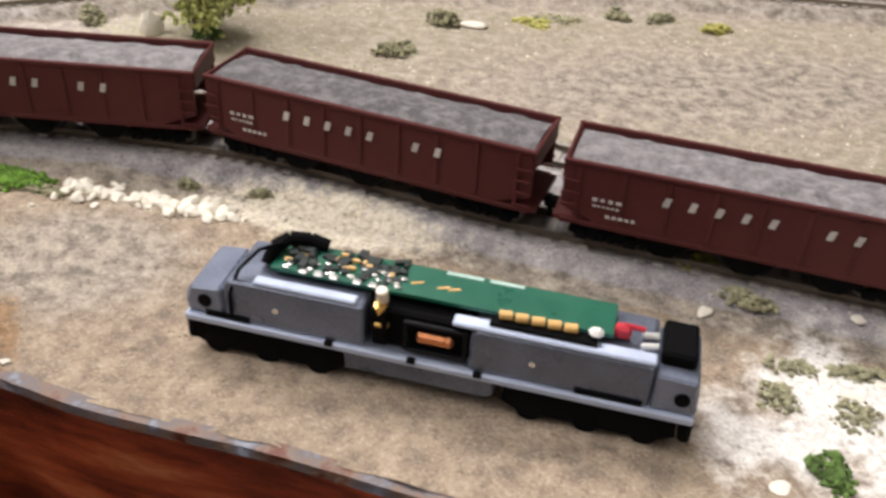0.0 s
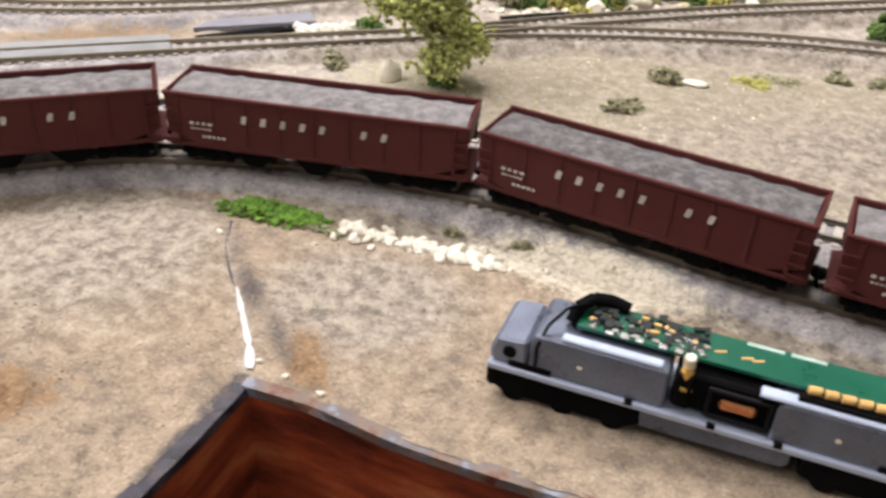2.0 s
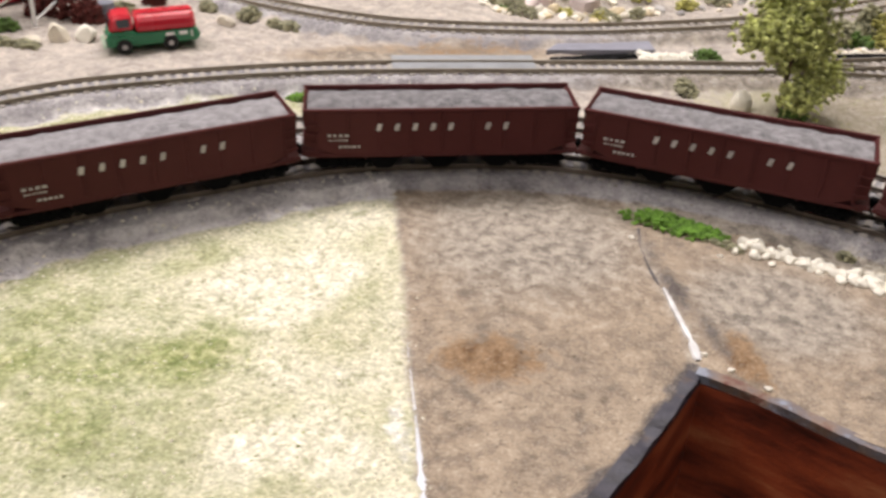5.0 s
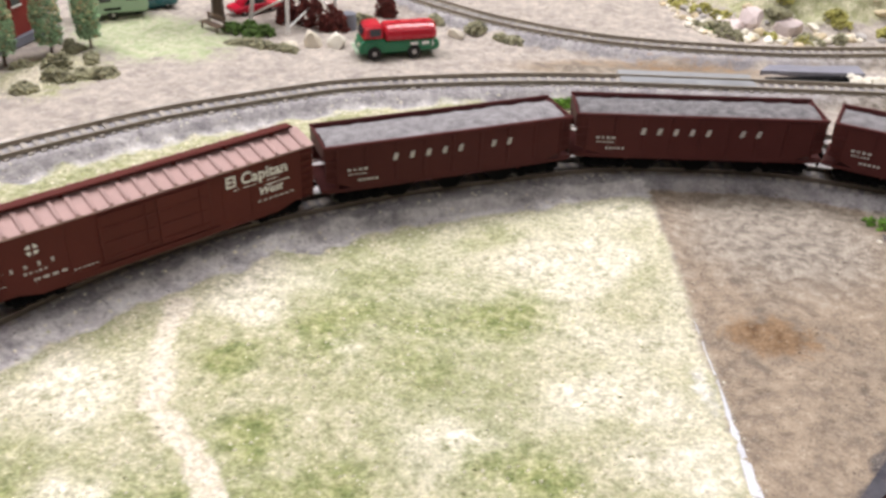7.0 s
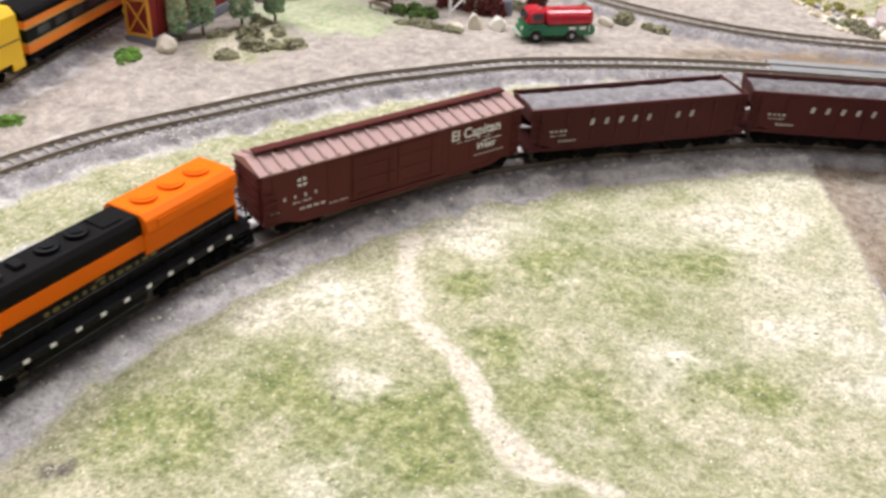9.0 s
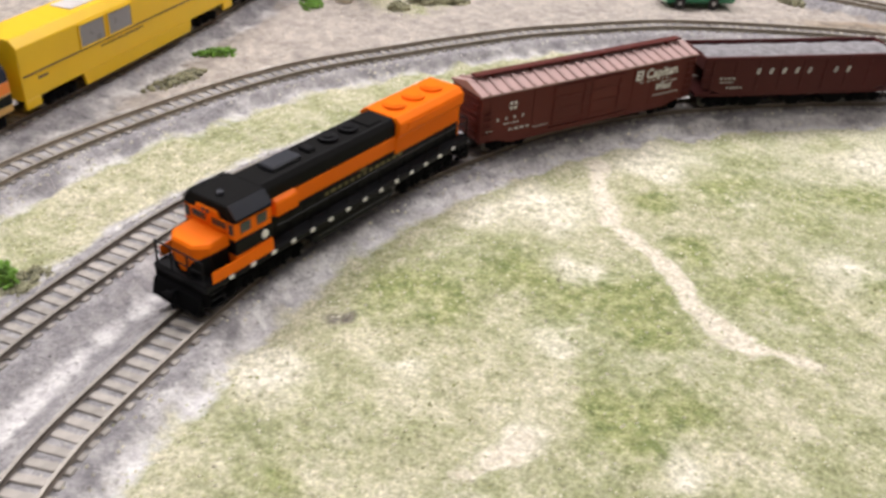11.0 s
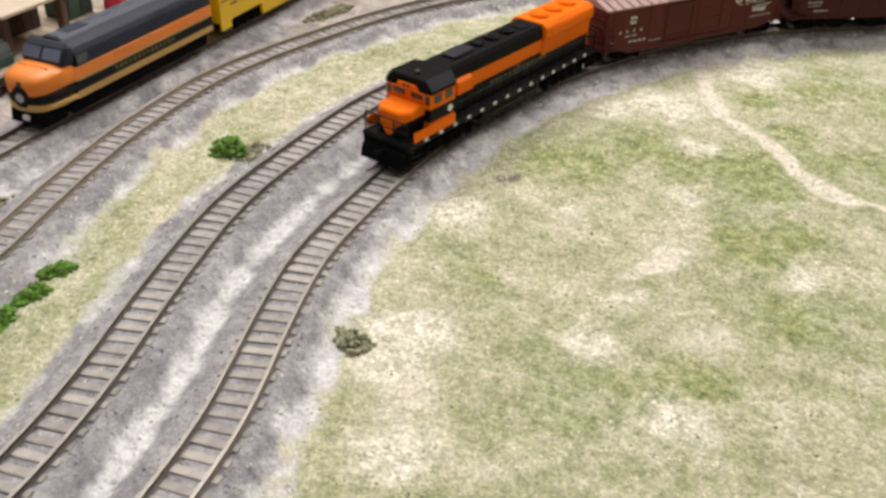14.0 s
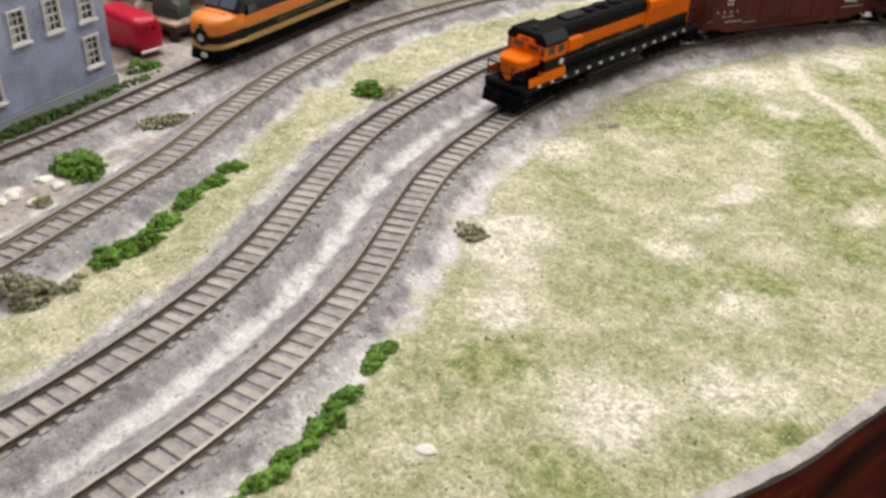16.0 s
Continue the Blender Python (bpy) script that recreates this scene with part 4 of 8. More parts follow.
def bogie(parent, x, axles=3, base=0.024, mat=None):
    """A truck: two side frames, a bolster and wheels on their axles."""
    mat = mat or M["truckblack"]
    bm = box((0.004, 0.012, 0.002), (x, 0, 0.0052), 0.0003)
    box((base * 0.7, 0.004, 0.0016), (x, 0, 0.0040), 0.0003, bm=bm)
    tr = part("truck", bm, mat, parent)
    for s in (-1, 1):
        y = s * 0.0072
        f = prism([(x - base / 2 - 0.0030, 0.0030), (x - base / 2 - 0.0030, 0.0046), (x - base / 2 + 0.002, 0.0056), (x + base / 2 - 0.002, 0.0056), (x + base / 2 + 0.0030, 0.0046),
                   (x + base / 2 + 0.0030, 0.0030), (x + base / 4, 0.0020), (x - base / 4, 0.0020)], y - 0.0006, y + 0.0006, bevel=0.0002)
        for i in range(axles):
            xi = x - base / 2 + base * i / (axles - 1)
            box((0.0030, 0.0012, 0.0028), (xi, y + s * 0.0007, 0.0032), 0.0003, bm=f)
            cyl(0.0008, 0.0006, (xi, y + s * 0.0015, 0.0031), (90, 0, 0), 8, bm=f)
            if i < axles - 1:
                xm = xi + base / (axles - 1) / 2
                for k in (-0.0011, 0.0011):
                    cyl(0.0007, 0.0024, (xm + k, y + s * 0.0006, 0.0034), seg=8, bm=f)
        part("side_frame", f, mat, tr)
    for i in range(axles):
        xi = x - base / 2 + base * i / (axles - 1)
        for s in (-1, 1):
            w = new("wheel", wheel_mesh)
            w.parent, w.matrix_basis = tr, pose(xi, s * 0.0044, 0.0030, 0, 0, 0 if s > 0 else 180)
    return tr


def coupler(parent, x, way, z=0.0055):
    bm = box((0.0034, 0.0014, 0.0012), (x + way * 0.0007, 0, z), 0.0003)
    box((0.0022, 0.0034, 0.0026), (x + way * 0.0030, 0.0003, z), 0.0006, bm=bm)
    cyl(0.0003, 0.0034, (x + way * 0.0026, 0.0008, z - 0.0024), (0, 18, 0), 6, bm=bm)
    return part("coupler", bm, M["truckblack"], parent, "black knuckle coupler")


def diesel_hood():
    """Six-axle hood locomotive, nose towards +x, rail head at z = 0."""
    r = random.Random(5)
    L = 0.0575
    root = thing("diesel_locomotive", "orange and black six-axle hood locomotive coupled to a brown boxcar", "locomotive")
    part("frame", box((0.1150, 0.0192, 0.0022), (0, 0, 0.0086), 0.0004), M["black"], root)
    part("fuel_tank", prism([(-0.0170, 0.0072), (-0.0185, 0.0050), (-0.0165, 0.0024), (0.0165, 0.0024), (0.0185, 0.0050), (0.0170, 0.0072)], -0.0085, 0.0085, bevel=0.0005), M["black"], root)
    for s in (-1, 1):
        part("tank_strip", box((0.0330, 0.0003, 0.0003), (0.0, s * 0.0088, 0.0052)), M["grey"], root)
    bogie(root, 0.0360), bogie(root, -0.0360)
    for e in (-1, 1):
        bm = box((0.0020, 0.0188, 0.0060), (e * (L - 0.001), 0, 0.0058), 0.0005)
        prism([(e * L, 0.0012), (e * (L + 0.0022), 0.0016), (e * (L + 0.0010), 0.0060), (e * L, 0.0064)], -0.0085, 0.0085, bm=bm)
        part("pilot", bm, M["truckblack"], root)
        coupler(root, e * (L + 0.001), e)
        for s in (-1, 1):
            st = bmesh.new()
            for k in range(3):
                box((0.0052, 0.0018, 0.0005), (e * (L - 0.0038), s * 0.0088, 0.0030 + 0.0020 * k), 0.0001, bm=st)
            part("steps", st, M["black"], root)
        bm = bmesh.new()
        for y in (-0.0085, -0.0030, 0.0030, 0.0085):
            rod((e * (L - 0.0006), y, 0.0095), (e * (L - 0.0006), y, 0.0162), 0.00028, bm=bm)
        rod((e * (L - 0.0006), -0.0085, 0.0162), (e * (L - 0.0006), 0.0085, 0.0162), 0.00028, bm=bm)
        rod((e * (L - 0.0006), -0.0085, 0.0130), (e * (L - 0.0006), 0.0085, 0.0130), 0.00022, bm=bm)
        part("end_railing", bm, M["black"], root)
    # long hood: black below, orange band, black top, flared orange rear
    part("lower_hood", box((0.0885, 0.0118, 0.0072), (-0.0112, 0, 0.0132), 0.0003), M["black"], root)
    for i in range(15):
        for s in (-1, 1):
            part("hood_door", box((0.0046, 0.0003, 0.0048), (0.0275 - i * 0.0056, s * 0.0060, 0.0130), 0.0001), M["black"], root)
    part("hood_stripe", box((0.0560, 0.0121, 0.0048), (0.0055, 0, 0.0191), 0.0002), M["orange"], root, "plain orange band")
    top = [(-0.00605, 0.0215), (-0.00605, 0.0250), (-0.0045, 0.0268), (0.0045, 0.0268), (0.00605, 0.0250), (0.00605, 0.0215)]
    part("upper_hood", prism(top, -0.0220, 0.0338, axis="x", bevel=0.0003), M["roofblack"], root, "black hood top")
    for s in (-1, 1):
        part("blower_housing", prism([(s * 0.0058, 0.0170), (s * 0.0058, 0.0222), (s * 0.0076, 0.0212), (s * 0.0078, 0.0170)], 0.0220, 0.0305, axis="x", bevel=0.0003), M["orange"], root, "orange bulge on the hood side")
    rear = [(-0.00640, 0.0152), (-0.0066, 0.0205), (-0.0078, 0.0222), (-0.0078, 0.0256), (-0.0058, 0.0272), (0.0058, 0.0272), (0.0078, 0.0256), (0.0078, 0.0222), (0.0066, 0.0205), (0.00640, 0.0152)]
    rh = part("rear_hood", prism(rear, -0.0552, -0.0215, axis="x", bevel=0.0003), M["orange"], root, "flared orange rear hood")
    for s in (-1, 1):
        part("radiator_grille", box((0.0265, 0.0003, 0.0024), (-0.0385, s * 0.0079, 0.0238), 0.0001), M["orange"], rh)
    part("rear_end", prism([(-0.0062, 0.0100), (-0.0062, 0.0155), (0.0062, 0.0155), (0.0062, 0.0100)], -0.0556, -0.0550, axis="x"), M["orange"], root, "orange end door panel")
    for x in (-0.0285, -0.0380, -0.0475):
        fan = part("roof_fan", cyl(0.0036, 0.0010, (x, 0, 0.0276), seg=24, bevel=0.0003), M["orange"], rh, "round orange roof fan")
        part("fan_grille", cyl(0.0026, 0.0003, (x, 0, 0.0282), seg=18), M["orange"], fan)
    for x, rr in ((0.0018, 0.0030), (-0.0068, 0.0030)):
        f = part("roof_fan", cyl(rr, 0.0012, (x, 0, 0.0273), seg=20, bevel=0.0003), M["black"], root, "round black roof fan")
        part("fan_grille", cyl(rr * 0.55, 0.0004, (x, 0, 0.0281), seg=14), M["black"], f)
    part("exhaust_stack", box((0.0030, 0.0042, 0.0012), (0.0105, 0, 0.0273), 0.0003), M["black"], root)
    part("roof_box", box((0.0110, 0.0056, 0.0016), (0.0210, 0, 0.0274), 0.0004), M["grey"], root, "semi-gloss dark roof box")
    part("roof_hatch", box((0.0060, 0.0070, 0.0006), (-0.0150, 0, 0.0270), 0.0002), M["roofblack"], root)
    # cab
    c = 0.0400
    cab = part("cab", box((0.0128, 0.0184, 0.0036), (c, 0, 0.0115), 0.0003), M["orange"], root, "orange cab with a dark band")
    part("cab_band", box((0.0126, 0.0182, 0.0042), (c, 0, 0.0154), 0.0002), M["black"], cab)
    part("cab_upper", box((0.0128, 0.0182, 0.0052), (c, 0, 0.0201), 0.0003), M["orange"], cab)
    roof = [(-0.0094, 0.0226), (-0.0094, 0.0232), (-0.0064, 0.0268), (0.0064, 0.0268), (0.0094, 0.0232), (0.0094, 0.0226)]
    part("cab_roof", prism(roof, c - 0.0066, c + 0.0066, axis="x", bevel=0.0003), M["roofblack"], cab, "black cab roof")
    for s in (-1, 1):
        part("roof_panel", prism([(s * 0.0068, 0.0267), (s * 0.0093, 0.0236), (s * 0.0097, 0.0238), (s * 0.0070, 0.0270)], c - 0.0062, c + 0.0062, axis="x"), M["grey"], cab, "semi-gloss dark roof side")
        for x in (c - 0.0028, c + 0.0028):
            part("side_window", box((0.0034, 0.0003, 0.0028), (x, s * 0.0092, 0.0207), 0.0001), M["darkglass"], cab)
        part("emblem", cyl(0.0012, 0.0002, (c - 0.0036, s * 0.0092, 0.0155), (90, 0, 0), 14), M["whitepaint"], cab, "small round white emblem")
    for y in (-0.0036, 0.0036):
        w = part("windscreen", box((0.0004, 0.0048, 0.0022), (c + 0.0064, y, 0.0212), 0.0001), M["darkglass"], cab)
        bm = box((0.0008, 0.0056, 0.0004), (c + 0.0066, y, 0.0225), 0.0001)
        box((0.0008, 0.0056, 0.0004), (c + 0.0066, y, 0.0199), 0.0001, bm=bm)
        part("window_frame", bm, M["orange"], w)
    for y in (-0.0078, 0.0078):
        part("front_door_window", box((0.0004, 0.0016, 0.0030), (c + 0.0064, y, 0.0206), 0.0001), M["darkglass"], cab)
    part("number_board", prism([(-0.0046, 0.0228), (0.0046, 0.0228), (0.0036, 0.0246), (-0.0036, 0.0246)], c + 0.0060, c + 0.0072, axis="x", bevel=0.0002), M["orange"], cab)
    for y in (-0.0008, 0.0008):
        part("headlight", cyl(0.0005, 0.0004, (c + 0.0073, y, 0.0238), (0, 90, 0), 10), M["darkglass"], cab)
    part("bell", cyl(0.0009, 0.0012, (c + 0.0030, 0.0010, 0.0273), seg=12, bevel=0.0003), M["grey"], cab)
    # short nose: black box with cut front corners, orange cap and orange V
    front, wide, slim = 0.0556, 0.0066, 0.0036
    plan = [(c + 0.0062, -wide), (front - 0.0030, -wide), (front, -slim), (front, slim), (front - 0.0030, wide), (c + 0.0062, wide)]
    nose = part("nose", prism(plan, 0.0095, 0.0178, axis="z", bevel=0.0003), M["black"], root, "black short nose")
    cap = bmesh.new()
    g = 0.00012
    rim = [(x + (g if x > c + 0.007 else 0), y + math.copysign(g, y)) for x, y in plan]
    low = (0.0158, 0.0158, 0.0140, 0.0140, 0.0158, 0.0158)
    bot = [cap.verts.new((x, y, z)) for (x, y), z in zip(rim, low)]
    mid = [cap.verts.new((x, y, 0.0177 + (0.0006 if i in (0, 5) else 0))) for i, (x, y) in enumerate(rim)]
    top_v = [cap.verts.new((x - 0.0006, y * 0.93, 0.0184 + (0.0006 if i in (0, 5) else 0))) for i, (x, y) in enumerate(rim)]
    for lo, hi in ((bot, mid), (mid, top_v)):
        for i in range(6):
            cap.faces.new((lo[i], lo[(i + 1) % 6], hi[(i + 1) % 6], hi[i]))
    cap.faces.new(top_v), cap.faces.new(bot[::-1])
    bmesh.ops.recalc_face_normals(cap, faces=cap.faces)
    part("nose_cap", cap, M["orange"], nose, "orange top of the nose")
    part("nose_point", prism([(-slim, 0.0142), (slim, 0.0142), (0.0008, 0.0102), (-0.0008, 0.0102)], front - 0.0001, front + 0.0003, axis="x"), M["orange"], nose, "orange V on the nose")
    for s in (-1, 1):
        part("sill_strip", box((0.0210, 0.0003, 0.0034), (0.0445, s * 0.0096, 0.0113), 0.0001), M["orange"], root, "orange strip along the walkway")
    # walkway marks, stanchions, rails
    for s in (-1, 1):
        y = s * 0.0098
        for i in range(14):
            x = 0.0490 - i * 0.00745
            part("step_mark", box((0.0016, 0.0002, 0.0010), (x, y, 0.0090), 0.0), M["whitepaint"], root)
        bm = bmesh.new()
        for i in range(14):
            x = 0.0490 - i * 0.00745
            if x < 0.0320:
                rod((x, s * 0.0092, 0.0097), (x, s * 0.0092, 0.0158), 0.00018, 5, bm=bm)
        rod((0.0320, s * 0.0092, 0.0158), (-0.0545, s * 0.0092, 0.0158), 0.00022, 6, bm=bm)
        part("handrail", bm, M["black"], root)
        bars(word_bars(0.0110, -0.0250, 0.0150, 0.0012, 13, r), s * 0.0064, M["gold"], root, "gold_marking")
        bars([(-0.0065, 0.0163, 0.0030, 0.0007)], s * 0.0064, M["gold"], root, "gold_marking")
    return root


def boxcar():
    """Fifty-foot boxcar with a ribbed roof, rail head at z = 0."""
    r = random.Random(8)
    root = thing("boxcar", "oxide-brown boxcar with a ribbed roof and white lettering", "freight car")
    Lh, W = 0.0490, 0.0089
    part("body", box((2 * Lh, 2 * W, 0.0168), (0, 0, 0.0142), 0.0002), M["boxcar"], root)
    for s in (-1, 1):
        sill = prism([(-0.0420, 0.0060), (-0.0360, 0.0042), (0.0360, 0.0042), (0.0420, 0.0060)], s * W - 0.0006, s * W + 0.0001)
        part("side_sill", sill, M["boxcar"], root)
        y = s * (W + 0.0003)
        for x, w in ((0.0105, 0.0165), (-0.0060, 0.0160)):
            d = part("door", box((w, 0.0006, 0.0148), (x, y, 0.0142), 0.0002), M["boxcar"], root, "plain brown sliding door")
            bm = bmesh.new()
            for z in (0.0085, 0.0130, 0.0175):
                box((w - 0.002, 0.0003, 0.0006), (x, y + s * 0.0004, z), 0.0001, bm=bm)
            rod((x - w * 0.30, y + s * 0.0006, 0.0075), (x - w * 0.30, y + s * 0.0006, 0.0208), 0.0002, 5, bm=bm)
            part("door_bar", bm, M["boxcar"], d)
        for x in np.arange(-0.0455, 0.0460, 0.0091):
            if not -0.016 < x < 0.021:
                part("panel_seam", box((0.0003, 0.0002, 0.0155), (x, s * (W + 0.0001), 0.0142)), M["boxcar"], root)
        bm = box((0.0360, 0.0008, 0.0005), (0.0020, y, 0.0222), 0.0001)
        box((0.0360, 0.0008, 0.0005), (0.0020, y, 0.0062), 0.0001, bm=bm)
        part("door_track", bm, M["boxcar"], root)
        for e, n in ((-1, 7), (1, 5)):
            for i in range(n):
                part("ladder_rung", box((0.0042, 0.0004, 0.0004), (e * (Lh - 0.0025), s * (W + 0.0006), 0.0066 + i * 0.0024)), M["boxcar"], root)
    for e in (-1, 1):
        for i in range(8):
            part("end_rib", cyl(0.0007, 0.0150, (e * Lh, 0, 0.0078 + i * 0.0019), (90, 0, 0), 8), M["boxcar"], root)
        coupler(root, e * (Lh + 0.0008), e)
        for i in range(5):
            part("ladder_rung", box((0.0004, 0.0040, 0.0004), (e * (Lh + 0.0010), 0.0060, 0.0075 + i * 0.0030)), M["boxcar"], root)
        br = cyl(0.0018, 0.0005, (e * (Lh + 0.0012), -0.0050, 0.0180), (0, 90, 0), 14)
        part("brake_wheel", br, M["boxcar"], root)
    roof = [(-W - 0.0004, 0.0226), (-W - 0.0004, 0.0231), (0, 0.0256), (W + 0.0004, 0.0231), (W + 0.0004, 0.0226)]
    # roof in a much paler brown than the sides
    rf = part("roof", prism(roof, -Lh - 0.0006, Lh + 0.0006, axis="x"), M["roofbrown"], root, "pale pinkish-brown roof")
    n = 21
    rib = bmesh.new()
    for s in (-1, 1):
        own = prism([(s * (W + 0.0002), 0.0229), (s * (W + 0.0002), 0.0237), (s * 0.0012, 0.0260), (s * 0.0012, 0.0251)], -0.0007, 0.0007, axis="x", bevel=0.0003)
        join(rib, own)
    rib_mesh = mesh_of("roof_rib", rib, M["roofbrown"])
    for i in range(n):
        t = new("roof_rib", rib_mesh)
        t.parent, t.matrix_basis = rf, pose(-Lh + 0.003 + i * (2 * Lh - 0.006) / (n - 1), 0, 0)
    part("running_board", box((2 * Lh - 0.004, 0.0034, 0.0007), (0, 0, 0.0268), 0.0001), M["boxcar"], root, "dark running board along the ridge")
    for k in range(6):
        part("board_bracket", box((0.0008, 0.0026, 0.0012), (-0.040 + k * 0.016, 0, 0.0260)), M["boxcar"], root)
    part("underframe", box((2 * Lh - 0.006, 0.0050, 0.0020), (0, 0, 0.0048), 0.0003), M["truckblack"], root)
    bogie(root, 0.0365, 2, 0.0110), bogie(root, -0.0365, 2, 0.0110)
    # lettering on the side that faces the aisle
    y = W + 0.00012
    side_text("El Capitan", 0.0051, (-0.0190, y + 0.0001, 0.0172), M["whitepaint"], root, bold=0.00010, space=1.0)
    bars(word_bars(-0.0215, -0.0370, 0.0160, 0.0004, 14, r), y, M["whitepaint"], root)
    side_text("West", 0.0036, (-0.0295, y + 0.0001, 0.0118), M["whitepaint"], root, shear=0.25, bold=0.00008)
    bars([(-0.0365, 0.0146, 0.0080, 0.0003)], y, M["whitepaint"], root)
    bars(word_bars(-0.0270, -0.0420, 0.0098, 0.0006, 8, r), y, M["dullwhite"], root)
    bars([(x, 0.0134, 0.0007, 0.0012) for x in (0.0420, 0.0385, 0.0350, 0.0315)], y, M["dullwhite"], root)
    bars(word_bars(0.0395, 0.0330, 0.0114, 0.0007, 5, r) + word_bars(0.0375, 0.0280, 0.0090, 0.0009, 4, r) + word_bars(0.0270, 0.0200, 0.0080, 0.0005, 6, r), y, M["dullwhite"], root)
    bars([(0.0460, 0.0135, 0.0040, 0.0002), (0.0455, 0.0098, 0.0030, 0.0002)], y, M["dullwhite"], root)
    bm = bmesh.new()
    for q in range(4):
        a0 = q * math.pi / 2 + 0.26
        pts = [(0.0360 + 0.0005 * math.cos(a0 + 0.53), 0.0178 + 0.0005 * math.sin(a0 + 0.53))]
        pts += [(0.0360 + 0.0017 * math.cos(a0 + k * 0.265), 0.0178 + 0.0017 * math.sin(a0 + k * 0.265)) for k in range(5)]
        prism(pts, y, y + 0.0001, bm=bm)
    part("emblem", bm, M["whitepaint"], root, "round white emblem of four parts")
    return root


def hopper():
    """Open hopper car with a level load of gravel."""
    r = random.Random(13)
    root = thing("hopper_car", "dark brown open hopper car filled with grey gravel", "freight car", "hopper cars behind the boxcar")
    Lh, W = 0.0420, 0.0090
    bm = bmesh.new()
    for s in (-1, 1):
        prism([(-Lh, 0.0215), (-Lh, 0.0105), (-0.0300, 0.0062), (0.0300, 0.0062), (Lh, 0.0105), (Lh, 0.0215)], s * W - 0.0004, s * W + 0.0004, bm=bm)
    part("side_sheet", bm, M["hopper"], root)
    for e in (-1, 1):
        part("end_slope", prism([(e * Lh, 0.0200), (e * (Lh - 0.0005), 0.0215), (e * 0.0240, 0.0060), (e * 0.0236, 0.0052)], -W, W), M["hopper"], root)
    # bays coloured black for the shade that falls below the side sill
    for x in (-0.018, 0.0, 0.018):
        part("discharge_bay", prism([(x - 0.0085, 0.0070), (x + 0.0085, 0.0070), (x + 0.0022, 0.0012), (x - 0.0022, 0.0012)], -0.0078, 0.0078, bevel=0.0003), M["truckblack"], root)
    for s in (-1, 1):
        for i in range(9):
            x = -0.0385 + i * 0.009625
            part("side_post", box((0.0010, 0.0006, 0.0128), (x, s * (W + 0.0005), 0.0146), 0.0002), M["hopper"], root)
        part("top_rail", box((2 * Lh + 0.001, 0.0012, 0.0010), (0, s * (W + 0.0003), 0.0218), 0.0002), M["hopper"], root)
        part("side_sill", box((2 * Lh, 0.0010, 0.0012), (0, s * W, 0.0068), 0.0002), M["hopper"], root)
        for e in (-1, 1):
            for i in range(4):
                part("ladder_rung", box((0.0040, 0.0004, 0.0004), (e * (Lh - 0.0018), s * (W + 0.0012), 0.0085 + i * 0.0030)), M["hopper"], root)
    for e in (-1, 1):
        part("end_platform", box((0.0110, 0.0176, 0.0012), (e * (Lh - 0.0040), 0, 0.0068), 0.0002), M["hopper"], root)
        part("end_sheet", box((0.0008, 2 * W, 0.0050), (e * Lh, 0, 0.0196), 0.0002), M["hopper"], root)
        coupler(root, e * (Lh + 0.0008), e)
    part("centre_sill", box((2 * Lh - 0.003, 0.0030, 0.0018), (0, 0, 0.0050)), M["truckblack"], root)
    heap = bmesh.new()
    nx, ny = 34, 8
    grid = [[heap.verts.new((-Lh + 0.001 + (2 * Lh - 0.002) * i / nx, -W + 0.0006 + (2 * W - 0.0012) * j / ny,
                             0.0208 + 0.0010 * math.sin(math.pi * j / ny) + r.uniform(-0.0003, 0.0003))) for j in range(ny + 1)] for i in range(nx + 1)]
    for i in range(nx):
        for j in range(ny):
            heap.faces.new((grid[i][j], grid[i + 1][j], grid[i + 1][j + 1], grid[i][j + 1]))
    part("gravel_load", heap, M["gravel"], root, "level load of grey gravel")
    bogie(root, 0.0310, 2, 0.0110), bogie(root, -0.0310, 2, 0.0110)
    y = W + 0.0009
    for x in (0.0195, 0.0140, 0.0085, 0.0030, -0.0025, -0.0140, -0.0195):
        part("marking", prism([(x + 0.0009, 0.0153), (x - 0.0005, 0.0153), (x - 0.0010, 0.0176), (x + 0.0004, 0.0176)], y - 0.00004, y + 0.00004), M["dullwhite"], root)
    bars(word_bars(0.0355, 0.0285, 0.0138, 0.0009, 4, r) + word_bars(0.0350, 0.0290, 0.0122, 0.0006, 6, r) + word_bars(0.0320, 0.0250, 0.0100, 0.0009, 5, r), y, M["dullwhite"], root)
    return root


def on_track(key, s, half):
    """The pose of a car whose two trucks stand `half` either side of s metres along the line; +x runs with the line."""
    ln = TRACKS[key]
    xa, ya, _ = ln.at(s + half)
    xb, yb, _ = ln.at(s - half)
    return pose((xa + xb) / 2, (ya + yb) / 2, RAIL_TOP, 0, 0, math.degrees(math.atan2(ya - yb, xa - xb)))


NOSE = 1.066
loco = diesel_hood()
loco.matrix_basis = on_track("inner", NOSE - 0.0590, 0.036)
car = boxcar()
place = NOSE - 0.0590 - 0.0575 - 0.0075 - 0.0490
car.matrix_basis = on_track("inner", place, 0.0365)
hop = hopper()
place -= 0.0490 + 0.0062 + 0.0420
hop.matrix_basis = on_track("inner", place, 0.031)
for k in range(4):
    place -= 0.0902
    copy_thing(hop, on_track("inner", place, 0.031))


